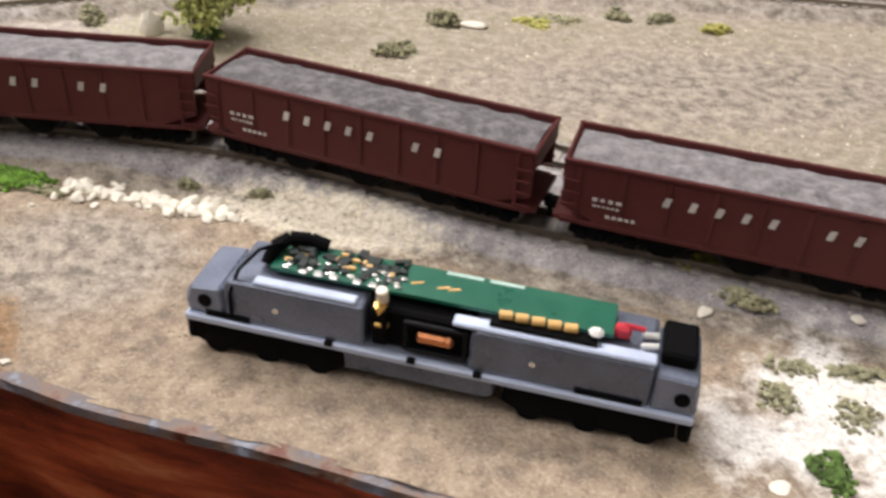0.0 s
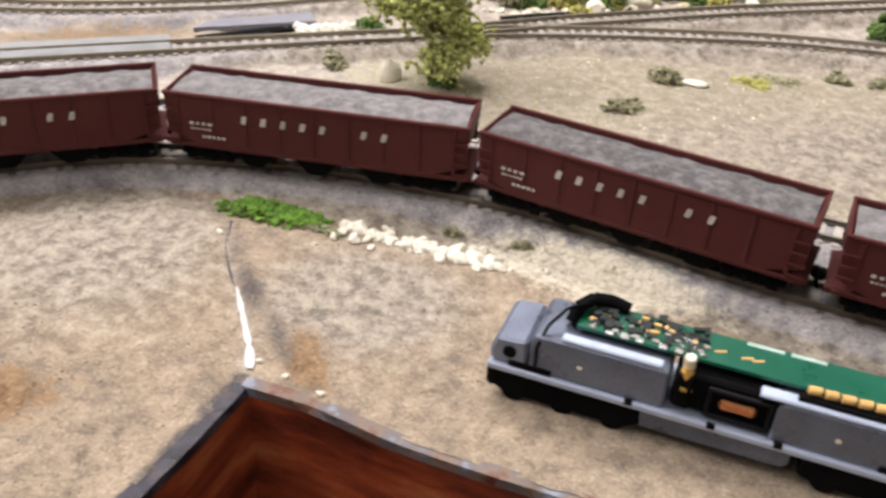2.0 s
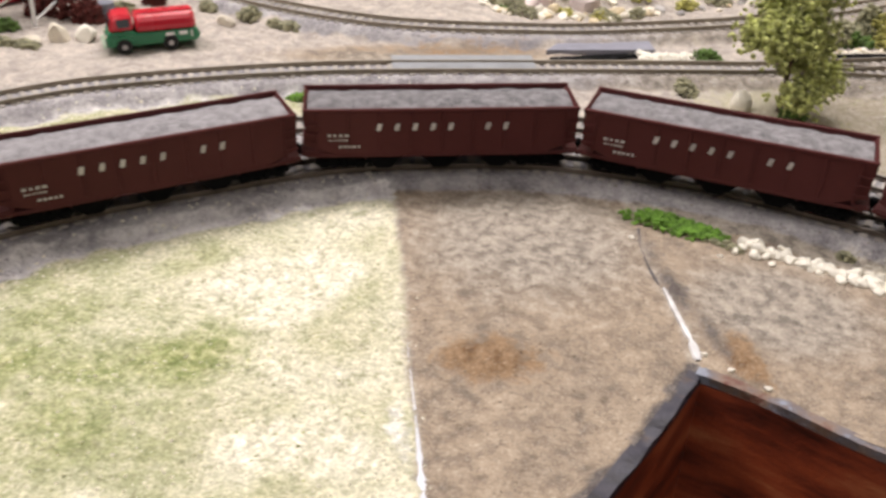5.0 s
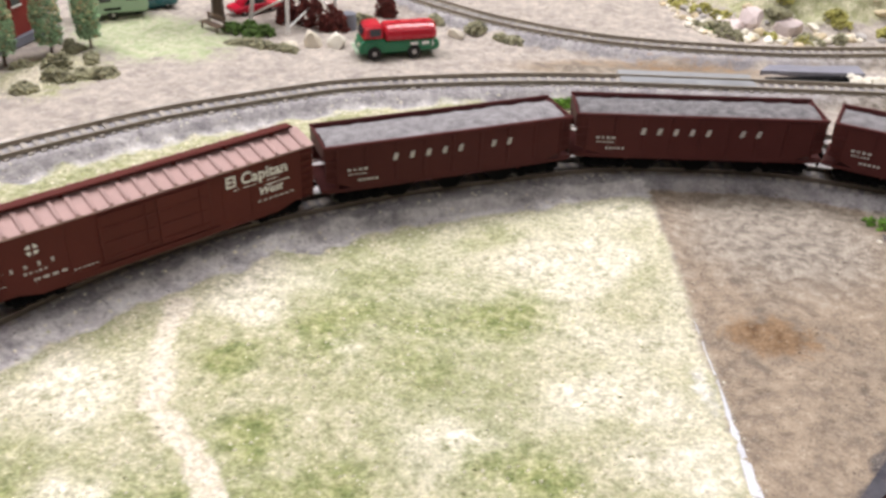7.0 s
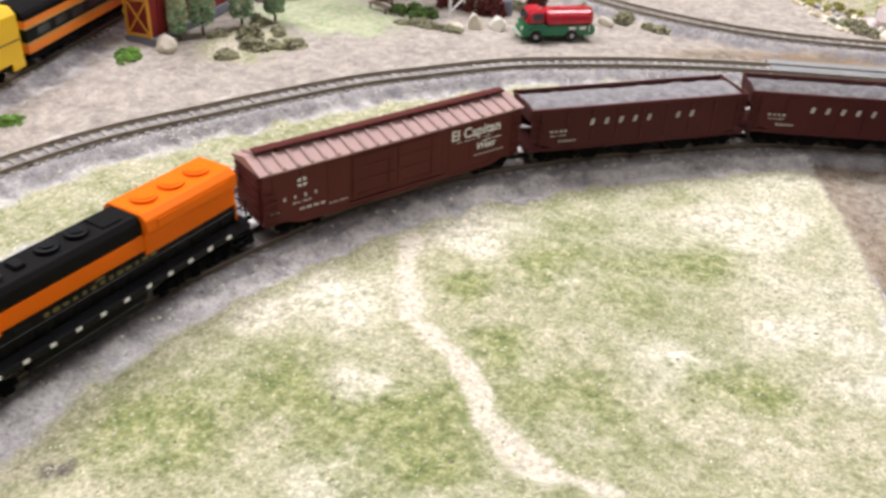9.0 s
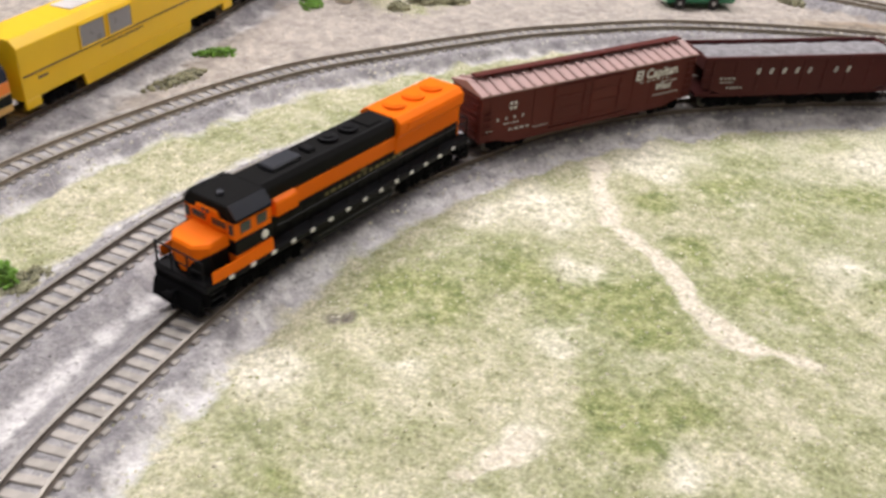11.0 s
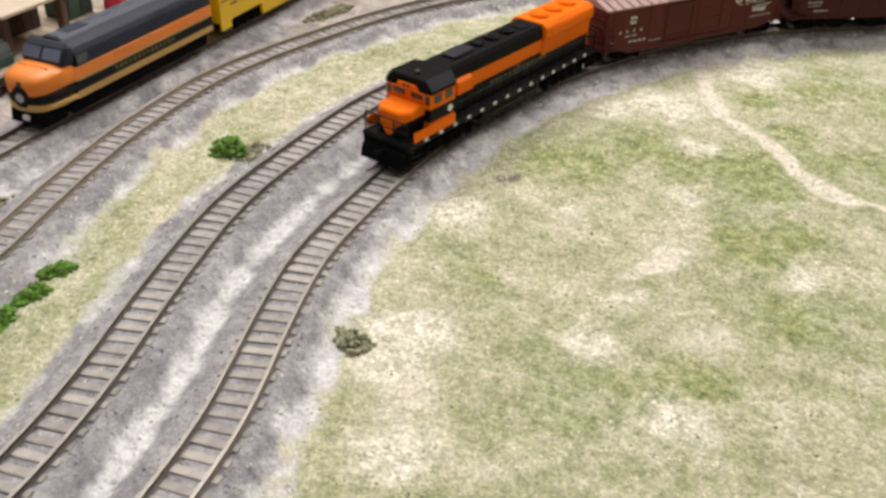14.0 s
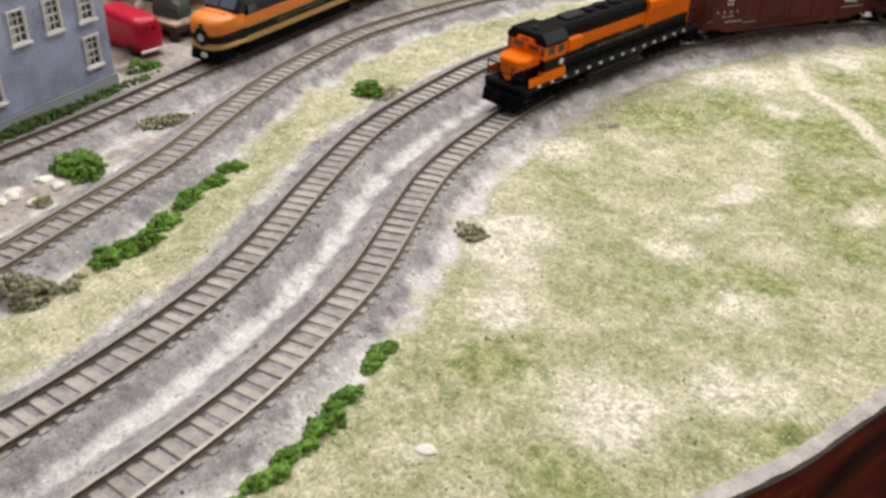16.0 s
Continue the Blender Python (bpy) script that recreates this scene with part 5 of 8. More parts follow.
def streamliner():
    """Streamlined cab unit, nose towards +x, rail head at z = 0."""
    r = random.Random(21)
    root = thing("streamlined_locomotive", "orange and olive streamlined locomotive with a dark roof on the siding", "locomotive")
    Lh = 0.0480
    b = 0.0285     # where the nose begins
    W = 0.0096
    part("lower_stripe", box((Lh + b, 2 * W, 0.0024), ((b - Lh) / 2, 0, 0.0078), 0.0002), M["cream"], root, "cream yellow stripe")
    part("side_band", box((Lh + b, 2 * W - 0.0001, 0.0036), ((b - Lh) / 2, 0, 0.0108), 0.0001), M["darkgreen"], root, "dark olive band")
    part("upper_stripe", box((Lh + b, 2 * W, 0.0004), ((b - Lh) / 2, 0, 0.0128), 0.0001), M["cream"], root, "thin cream stripe")
    part("orange_band", box((Lh + b, 2 * W, 0.0042), ((b - Lh) / 2, 0, 0.0151), 0.0002), M["orange_dull"], root, "orange band")
    half = [(W, 0.0172), (W - 0.0003, 0.0195), (W - 0.0010, 0.0213), (W - 0.0022, 0.0230), (W - 0.0038, 0.0244), (W - 0.0056, 0.0254), (0.0018, 0.0260)]
    arc = half + [(-u, v) for u, v in half[::-1]]
    roof = part("roof", prism(arc, -Lh, b - 0.002, axis="x", bevel=0.0002), M["navy"], root, "dark blue-grey rounded roof")
    # flat top in a lighter grey than the roof's rounded sides
    part("roof_top", prism([(-0.0046, 0.0249), (-0.0042, 0.0255), (-0.0020, 0.0263), (0.0020, 0.0263), (0.0042, 0.0255), (0.0046, 0.0249)], -Lh + 0.001, b - 0.003, axis="x"), M["greyroof"], roof, "lighter grey roof top")
    for x in (-0.040,):
        f = cyl(0.0032, 0.0008, (x, 0, 0.0263), seg=20, bevel=0.0002)
        part("roof_fan", f, M["navy"], roof)
    bm = bmesh.new()
    for k in range(4):
        box((0.0040, 0.0014, 0.0005), (-0.012 + k * 0.0062, 0.0010 * (-1) ** k, 0.0261), 0.0002, bm=bm)
    part("roof_louvre", bm, M["navy"], roof)
    part("dynamic_brake_hatch", box((0.0100, 0.0050, 0.0005), (0.0160, 0, 0.0262), 0.0002), M["navy"], roof)
    # cab front: windscreen, long rounded nose
    cab = prism([(b - 0.0025, 0.0172), (b - 0.0025, 0.0257), (b + 0.0006, 0.0252), (b + 0.0046, 0.0188)], -0.0090, 0.0090, bevel=0.0012)
    part("cab_front", cab, M["navy"], root)
    for y in (-0.0042, 0.0042):
        part("windscreen", box((0.0003, 0.0074, 0.0040), (b + 0.0031, y, 0.0222), 0.0001, rot=(0, -32, 0)), M["reflectglass"], root)

    def nose_ring(scale_y, x, z0, z1):
        return [(x, scale_y * W * math.copysign(abs(math.cos(a)) ** 0.55, math.cos(a)), z0 + (z1 - z0) * (0.5 + 0.5 * math.copysign(abs(math.sin(a)) ** 0.5, math.sin(a)))) for a in np.linspace(0, 2 * math.pi, 24, endpoint=False)]

    def nose_layer(z0, z1, mat, name, grow=0.0, tops=None):
        bm = bmesh.new()
        rings = []
        for i, (x, sy) in enumerate(((b, 1.0), (b + 0.0062, 0.985), (b + 0.0098, 0.94), (b + 0.0127, 0.83), (b + 0.0145, 0.64), (b + 0.0152, 0.40))):
            zt = z1 - (tops[i] if tops else 0)
            rings.append([bm.verts.new(v) for v in nose_ring(sy + grow, x + (grow * 0.01 if i else 0), z0, zt)])
        for p, q in zip(rings, rings[1:]):
            for j in range(24):
                bm.faces.new((p[j], p[(j + 1) % 24], q[(j + 1) % 24], q[j]))
        bm.faces.new(rings[0][::-1]), bm.faces.new(rings[-1])
        bmesh.ops.recalc_face_normals(bm, faces=bm.faces)
        return part(name, bm, mat, root, smooth=True)

    nose_layer(0.0112, 0.0196, M["orange_dull"], "nose", tops=(0, 0.0002, 0.0007, 0.0015, 0.0028, 0.0042))
    nose_layer(0.0086, 0.0126, M["darkgreen"], "nose_band", grow=0.004)
    nose_layer(0.0062, 0.0092, M["cream"], "nose_stripe", grow=0.006)
    for k in range(6):
        part("nose_louvre", box((0.0012, 0.0013, 0.0010), (b + 0.0072, -0.0052 + k * 0.0021, 0.0191), 0.0002), M["orange_dull"], root)
    part("headlight", cyl(0.0012, 0.0016, (b + 0.0144, 0, 0.0152), (0, 90, 0), 14), M["darkglass"], root)
    part("nose_shield", cyl(0.0036, 0.0008, (b + 0.0152, 0, 0.0112), (0, 90, 0), 20, bevel=0.0002), M["darkgreen"], root, "dark round shield on the nose")
    part("emblem", cyl(0.0015, 0.0004, (b + 0.0158, 0, 0.0110), (0, 90, 0), 16), M["dullwhite"], root, "round white emblem")
    part("pilot", prism([(b + 0.004, 0.0012), (b + 0.0150, 0.0012), (b + 0.0136, 0.0066), (b + 0.004, 0.0066)], -0.0078, 0.0078, bevel=0.0008), M["truckblack"], root)
    part("coupler_pocket", box((0.0014, 0.0028, 0.0022), (b + 0.0148, 0, 0.0038), 0.0005), M["whitepaint"], root, "pale front coupler cover")
    # underframe widened as a black skirt, also standing in for shade beneath the body
    part("underframe", box((0.0740, 0.0176, 0.0050), (-0.0080, 0, 0.0042), 0.0006), M["truckblack"], root)
    for s in (-1, 1):
        part("side_window", box((0.0050, 0.0003, 0.0034), (b - 0.0045, s * W, 0.0195), 0.0001), M["darkglass"], root)
        for k in range(3):
            part("grille", box((0.0100, 0.0003, 0.0022), (-0.0360 + k * 0.0200, s * W, 0.0158), 0.0001), M["orange_dull"], root)
        bars(word_bars(0.0100, -0.0240, 0.0110, 0.0014, 14, r), s * (W + 0.0001), M["gold"], root, "gold_marking")
        bars([(-0.010, 0.0124, 0.0700, 0.0002), (-0.010, 0.0093, 0.0700, 0.0002)], s * (W + 0.0001), M["gold"], root, "gold_marking")
    bogie(root, 0.0220, 2, 0.0150), bogie(root, -0.0330, 2, 0.0150)
    coupler(root, -Lh, -1)
    return root


def yellow_car():
    """Tall plain yellow car with deep skirts and high windows."""
    r = random.Random(33)
    root = thing("yellow_rail_car", "bright yellow rail car with deep skirts and high grey windows", "rail car")
    Lh, W = 0.0660, 0.0100
    own = bmesh.new()
    prism([(-W, 0.0076), (-W, 0.0262), (-W + 0.0028, 0.0292), (W - 0.0028, 0.0292), (W, 0.0262), (W, 0.0076)], -Lh, Lh, axis="x", bevel=0.0003, bm=own)
    part("body", own, M["yellow"], root)
    for s in (-1, 1):
        part("skirt", prism([(-0.0330, 0.0078), (-0.0320, 0.0030), (0.0350, 0.0030), (0.0360, 0.0078)], s * W - 0.0010, s * W + 0.0001), M["yellow"], root)
        for e in (-1, 1):
            part("skirt_end", box((0.0075, 0.0010, 0.0034), (e * (Lh - 0.0038), s * (W - 0.0004), 0.0062), 0.0002), M["yellow"], root)
        part("side_line", box((2 * Lh - 0.002, 0.0002, 0.0005), (0, s * (W + 0.0001), 0.0163)), M["wood"], root, "thin dark line")
        for x in (0.0285, 0.0125):
            w = part("window", box((0.0134, 0.0004, 0.0080), (x, s * (W + 0.0001), 0.0212), 0.0002), M["greyglass"], root, "grey window in the upper side")
            fr = bmesh.new()
            for dz in (-0.0043, 0.0043):
                box((0.0146, 0.0007, 0.0007), (x, s * (W + 0.0001), 0.0212 + dz), 0.0001, bm=fr)
            for dx in (-0.0070, 0.0070):
                box((0.0007, 0.0007, 0.0086), (x + dx, s * (W + 0.0001), 0.0212), 0.0001, bm=fr)
            part("window_frame", fr, M["yellow"], w)
        bars(word_bars(0.0250, -0.0010, 0.0146, 0.0009, 16, r), s * (W + 0.0001), M["wood"], root)
        bars([(0.0560, 0.0140, 0.0050, 0.0009)], s * (W + 0.0001), M["wood"], root)
    part("roof_light", box((0.0150, 0.0090, 0.0005), (0.0240, 0, 0.0294), 0.0001), M["dullwhite"], root, "pale roof panel")
    part("roof_vent", cyl(0.0024, 0.0010, (0.0080, 0, 0.0296), seg=18, bevel=0.0002), M["wood"], root)
    part("underframe", box((0.0900, 0.0130, 0.0030), (0, 0, 0.0062), 0.0003), M["truckblack"], root)
    bogie(root, 0.0470, 2, 0.0120), bogie(root, -0.0470, 2, 0.0120)
    coupler(root, Lh, 1), coupler(root, -Lh, -1)
    return root


def passenger_car():
    root = thing("passenger_car", "orange and olive streamlined passenger car with cream stripes", "passenger car")
    Lh, W = 0.0640, 0.0094
    part("skirt", box((2 * Lh, 2 * W - 0.001, 0.0030), (0, 0, 0.0060), 0.0003), M["truckblack"], root)
    part("lower_band", box((2 * Lh, 2 * W, 0.0040), (0, 0, 0.0094), 0.0002), M["orange_dull"], root)
    part("stripe", box((2 * Lh, 2 * W + 0.0001, 0.0006), (0, 0, 0.0117), 0.0001), M["cream"], root)
    part("window_band", box((2 * Lh, 2 * W, 0.0056), (0, 0, 0.0148), 0.0002), M["darkgreen"], root)
    part("stripe", box((2 * Lh, 2 * W + 0.0001, 0.0006), (0, 0, 0.0179), 0.0001), M["cream"], root)
    part("upper_band", box((2 * Lh, 2 * W, 0.0030), (0, 0, 0.0197), 0.0002), M["orange_dull"], root)
    arc = [(W * math.cos(a), 0.0212 + 0.0055 * math.sin(a) ** 0.8) for a in np.linspace(0.0, math.pi, 13)]
    part("roof", prism(arc, -Lh, Lh, axis="x"), M["roofblack"], root)
    for s in (-1, 1):
        for k in range(9):
            part("window", box((0.0085, 0.0003, 0.0032), (-0.052 + k * 0.013, s * W, 0.0150), 0.0001), M["darkglass"], root)
    for e in (-1, 1):
        part("end_bellows", box((0.0016, 0.0120, 0.0180), (e * (Lh + 0.0006), 0, 0.0140), 0.0004), M["truckblack"], root)
        coupler(root, e * Lh, e)
    bogie(root, 0.0470, 2, 0.0130), bogie(root, -0.0470, 2, 0.0130)
    return root


SID = TRACKS["siding"].near(-0.4275, -0.1330)
streamliner().matrix_basis = on_track("siding", SID - 0.0480, 0.028)
yellow_car().matrix_basis = on_track("siding", SID - 0.0990 - 0.0675, 0.048)
passenger_car().matrix_basis = on_track("siding", SID - 0.0990 - 0.1360 - 0.0660, 0.047)

# ---------------------------------------------------------------- the bare chassis beside the track
def chassis():
    """Model locomotive chassis without its shell: cast frame, motor, circuit board."""
    r = random.Random(3)
    root = thing("locomotive_chassis", "bare grey metal locomotive chassis with exposed green circuit board", "model chassis")
    W = 0.0072
    part("ledge", box((0.0965, 0.0162, 0.0016), (0, 0, 0.0086), 0.0003), M["litmetal"], root, "grey ledge along the frame, with light from above painted in")
    for x0, x1, z1 in ((-0.0400, -0.0125, 0.0186), (0.0075, 0.0400, 0.0186)):
        fr = prism([(x0, 0.0093), (x0, z1 - 0.0012), (x0 + 0.0012, z1), (x1 - 0.0006, z1), (x1, z1 - 0.0006), (x1, 0.0093)], -W, W, bevel=0.0004)
        part("frame_block", fr, M["castmetal"], root, "dull grey cast metal block")
    part("front_block", prism([(-0.0478, 0.0093), (-0.0484, 0.0120), (-0.0470, 0.0158), (-0.0405, 0.0164), (-0.0402, 0.0093)], -W, W, bevel=0.0007), M["castmetal"], root)
    part("rear_block", prism([(0.0403, 0.0093), (0.0403, 0.0172), (0.0478, 0.0168), (0.0484, 0.0100), (0.0480, 0.0093)], -W, W, bevel=0.0005), M["castmetal"], root)
    # raised edges in the lighter metal, as painted highlights along the block tops
    part("raised_edge", box((0.0360, 0.0030, 0.0010), (0.0220, -W + 0.0016, 0.0190), 0.0003), M["litmetal"], root)
    part("raised_edge", box((0.0200, 0.0024, 0.0010), (-0.0240, -W + 0.0013, 0.0190), 0.0003), M["litmetal"], root)
    for x in (-0.0440, 0.0455):
        part("axle_hole", cyl(0.0014, 0.0004, (x, -W - 0.0001, 0.0128), (90, 0, 0), 16), M["truckblack"], root)
    for x in (-0.0295, 0.0190):
        sc = cyl(0.0006, 0.0005, (x, -W - 0.0002, 0.0140), (90, 0, 0), 10)
        part("screw", sc, M["solder"], root)
    for x, w in ((-0.0395, 0.0090), (0.0330, 0.0120)):
        part("frame_slot", box((w, 0.0004, 0.0012), (x, -W - 0.0001, 0.0101)), M["truckblack"], root)
    for x in (-0.0190, -0.0030, 0.0095):
        part("ledge_notch", box((0.0016, 0.0012, 0.0009), (x, -0.0078, 0.0092), 0.0001), M["truckblack"], root)
    part("tank", prism([(-0.0185, 0.0078), (-0.0185, 0.0038), (-0.0170, 0.0026), (0.0110, 0.0026), (0.0125, 0.0038), (0.0125, 0.0078)], -0.0066, 0.0066, bevel=0.0004), M["castmetal"], root)
    # motor in the middle bay
    mt = part("motor", box((0.0190, 0.0122, 0.0086), (-0.0022, 0.0005, 0.0140), 0.0006), M["truckblack"], root, "black open-frame motor")
    part("winding", box((0.0072, 0.0016, 0.0024), (0.0008, -0.0061, 0.0138), 0.0006), M["copper"], mt, "copper winding")
    fr = bmesh.new()
    for dz in (-0.0030, 0.0030):
        box((0.0120, 0.0010, 0.0008), (0.0010, -0.0066, 0.0140 + dz), 0.0002, bm=fr)
    for dx in (-0.0056, 0.0056):
        box((0.0008, 0.0010, 0.0066), (0.0010 + dx, -0.0066, 0.0140), 0.0002, bm=fr)
    part("motor_frame", fr, M["black"], mt)
    part("brush_holder", cyl(0.0011, 0.0012, (-0.0090, -0.0064, 0.0150), (90, 0, 0), 12), M["resistor"], mt)
    # circuit board with its parts
    pcb = part("circuit_board", box((0.0640, 0.0092, 0.0009), (0.0000, 0.0014, 0.0203), 0.0001), M["pcb"], root, "green circuit board")
    for i in range(120):
        x = r.uniform(-0.0300, -0.0070)
        k = r.random()
        if k < 0.45:
            c = bmesh.new()
            bmesh.ops.create_icosphere(c, subdivisions=1, radius=r.uniform(0.0003, 0.0007))
            bmesh.ops.transform(c, matrix=pose(x, r.uniform(-0.0028, 0.0014), 0.0210) @ Matrix.Diagonal((1.5, 1, 0.7, 1)), verts=c.verts)
            part("solder_joint", c, M["solder"], pcb)
        elif k < 0.92:
            high = 0.0022 if x < -0.0230 else 0.0010
            part("chip", box((r.uniform(0.0010, 0.0030), r.uniform(0.0008, 0.0018), r.uniform(0.0006, high)), (x, r.uniform(-0.0012, 0.0056), 0.0210), 0.0001, rot=(0, 0, r.choice((0, 20, 90)))), M["chipdark"], pcb)
        else:
            part("capacitor", box((0.0014, 0.0008, 0.0007), (x, r.uniform(-0.002, 0.005), 0.0211), 0.0001, rot=(0, 0, r.choice((0, 90)))), M["resistor"], pcb)
    for x in (-0.0255, -0.0225, -0.0195, -0.0150, -0.0120):
        part("solder_pad", box((0.0019, 0.0014, 0.0007), (x, -0.0030, 0.0210), 0.0003), M["solder"], pcb)
    for x, w in ((0.0035, 0.0070), (0.0115, 0.0065)):
        part("trace", box((w, 0.0010, 0.0002), (x, 0.0052, 0.0208)), M["paleprint"], pcb)
    for x in (-0.0045, 0.0005, 0.0025):
        part("trace", box((0.0024, 0.0005, 0.0002), (x, 0.0005, 0.0208), rot=(0, 0, 25)), M["resistor"], pcb)
    for i in range(5):
        part("resistor", cyl(0.0009, 0.0024, (0.0130 + i * 0.0029, -0.0042, 0.0212), (0, 90, 8), 10, bevel=0.0002), M["resistor"], root, "tan resistor")
    part("solder_lump", box((0.0026, 0.0024, 0.0016), (0.0290, -0.0040, 0.0212), 0.0007), M["whitepaint"], root)
    # black bar that paints the shade below the resistor row
    part("shadow_gap", box((0.0190, 0.0016, 0.0012), (0.0200, -0.0052, 0.0197)), M["truckblack"], root)
    red = box((0.0030, 0.0022, 0.0028), (0.0335, -0.0012, 0.0205), 0.0006)
    rod((0.0335, -0.0012, 0.0218), (0.0372, -0.0006, 0.0212), 0.0005, 8, bm=red)
    part("red_wire", red, M["redpart"], root, "red insulated wire end")
    for y in (-0.0030, 0.0000):
        part("pin", cyl(0.0007, 0.0030, (0.0385, y, 0.0196), (0, 78, 0), 10), M["solder"], root)
    part("end_block", box((0.0062, 0.0100, 0.0032), (0.0438, 0.0010, 0.0182), 0.0006), M["truckblack"], root, "black plastic end block")
    lamp = cyl(0.0012, 0.0034, (-0.0095, -0.0052, 0.0208), (12, 0, 0), 14, bevel=0.0005)
    lamp = part("lamp", lamp, M["lens"], root, "clear lamp on a brass tube")
    part("lamp_tube", cyl(0.0013, 0.0022, (-0.0095, -0.0062, 0.0186), (8, 0, 0), 14, bevel=0.0002), M["brass"], lamp, "brass tube")
    part("lamp_contact", box((0.0014, 0.0006, 0.0010), (-0.0095, -0.0078, 0.0160), 0.0002), M["brass"], lamp, "small brass contact")
    part("lamp_holder", box((0.0030, 0.0016, 0.0080), (-0.0095, -0.0066, 0.0150), 0.0003), M["truckblack"], root)
    # dark shrink tube and its wire
    tube = bmesh.new()
    pts = [(-0.0335, -0.0010, 0.0195), (-0.0328, 0.0010, 0.0222), (-0.0305, 0.0034, 0.0232), (-0.0270, 0.0050, 0.0226), (-0.0235, 0.0054, 0.0214)]
    for a, b2 in zip(pts, pts[1:]):
        rod(a, b2, 0.0014, 10, bm=tube)
    part("shrink_tube", tube, M["truckblack"], root)
    wire = bmesh.new()
    pts = [(-0.0310, 0.0010, 0.0236), (-0.0345, -0.0020, 0.0232), (-0.0372, -0.0055, 0.0205), (-0.0385, -0.0076, 0.0160), (-0.0384, -0.0078, 0.0110)]
    for a, b2 in zip(pts, pts[1:]):
        rod(a, b2, 0.00035, 7, bm=wire)
    part("wire", wire, M["truckblack"], root, "thin black wire")
    for x in (-0.0320, 0.0300):
        bm = prism([(x - 0.0155, 0.0078), (x - 0.0160, 0.0030), (x - 0.0120, 0.0012), (x + 0.0120, 0.0012), (x + 0.0160, 0.0030), (x + 0.0155, 0.0078)], -0.0070, 0.0070, bevel=0.0005)
        tr = part("truck", bm, M["truckblack"], root)
        for i in range(3):
            for s in (-1, 1):
                part("wheel", cyl(0.0026, 0.0010, (x - 0.0105 + i * 0.0105, s * 0.0066, 0.0027), (90, 0, 0), 14, bevel=0.0002), M["truckblack"], tr)
    for e in (-1, 1):
        part("end_sill", box((0.0022, 0.0150, 0.0052), (e * 0.0474, 0, 0.0052), 0.0007), M["truckblack"], root)
    root.matrix_basis = pose(0.0247, 0.1505, 0.0002, 0, 0, -14.3)
    return root


chassis()


# ---------------------------------------------------------------- plants, stones
GZ_X, GZ_Y = np.linspace(-0.62, 0.26, 221), np.linspace(-0.33, 0.58, 229)
GZ = height(*np.meshgrid(GZ_X, GZ_Y, indexing="ij"))


def ground_z(x, y):
    """The ground's height at one place, from a table."""
    u, v = np.interp(x, GZ_X, np.arange(len(GZ_X))), np.interp(y, GZ_Y, np.arange(len(GZ_Y)))
    i, j = min(int(u), len(GZ_X) - 2), min(int(v), len(GZ_Y) - 2)
    a, b = u - i, v - j
    return float(GZ[i, j] * (1 - a) * (1 - b) + GZ[i + 1, j] * a * (1 - b) + GZ[i, j + 1] * (1 - a) * b + GZ[i + 1, j + 1] * a * b)


_ico = bmesh.new()
bmesh.ops.create_icosphere(_ico, subdivisions=1, radius=1.0)
_ico.verts.ensure_lookup_table()
ICO_V = np.array([v.co[:] for v in _ico.verts])
ICO_F = np.array([[v.index for v in f.verts] for f in _ico.faces])
_ico.free()


def crumbs(name, places, sizes, mat, seed):
    """One mesh of many small uneven foam crumbs."""
    rs = np.random.RandomState(seed % 2 ** 31)
    P, S = np.asarray(places), np.asarray(sizes)
    V = ICO_V[None] * rs.uniform(0.6, 1.3, (len(P), len(ICO_V), 1)) * S[:, None, None] + P[:, None, :]
    F = ICO_F[None] + (np.arange(len(P)) * len(ICO_V))[:, None, None]
    me = bpy.data.meshes.new(name)
    me.from_pydata(V.reshape(-1, 3).tolist(), [], F.reshape(-1, 3).tolist())
    me.materials.append(mat)
    return me


def leafy(r, n, rx, ry, rz, size, lift=0.0, hollow=0.5):
    """Places and sizes of foam crumbs in an uneven dome."""
    lobes = [(r.uniform(-0.5, 0.5) * rx, r.uniform(-0.5, 0.5) * ry, r.uniform(0.45, 1.0)) for _ in range(4)]
    places, sizes = [], []
    for _ in range(n):
        lx, ly, k = r.choice(lobes)
        a, u = r.uniform(0, 2 * math.pi), r.uniform(hollow, 1.0) ** 0.6
        el = r.uniform(0, math.pi / 2)
        places.append((lx + rx * 0.62 * u * math.cos(a) * math.cos(el), ly + ry * 0.62 * u * math.sin(a) * math.cos(el), lift + rz * k * u * math.sin(el)))
        sizes.append(size * r.uniform(0.45, 1.15))
    return places, sizes


def bush(x, y, rx, ry, rz, mat, label, n=60, size=0.0014, seed=0, turn=0.0, group="", name="bush"):
    r = random.Random(seed or int((x * 7919 + y * 104729) * 1000))
    ob = new(name, crumbs(name, *leafy(r, int(n * 2.8), rx, ry, rz, size * 0.74), M[mat], seed))
    ob.matrix_basis = pose(x, y, ground_z(x, y) - 0.0004, 0, 0, turn)
    return tagged(ob, label, "bush", group)


def stone_mesh(r, sx, sy, sz, sub=2):
    bm = bmesh.new()
    bmesh.ops.create_icosphere(bm, subdivisions=sub, radius=1.0)
    cuts = [(Vector((r.uniform(-1, 1), r.uniform(-1, 1), r.uniform(-0.3, 1))).normalized(), r.uniform(0.55, 0.85)) for _ in range(7)]
    for v in bm.verts:
        for nrm, d in cuts:
            k = v.co.dot(nrm)
            if k > d:
                v.co -= nrm * (k - d)
        v.co.x, v.co.y, v.co.z = v.co.x * sx, v.co.y * sy, v.co.z * sz
    return bm


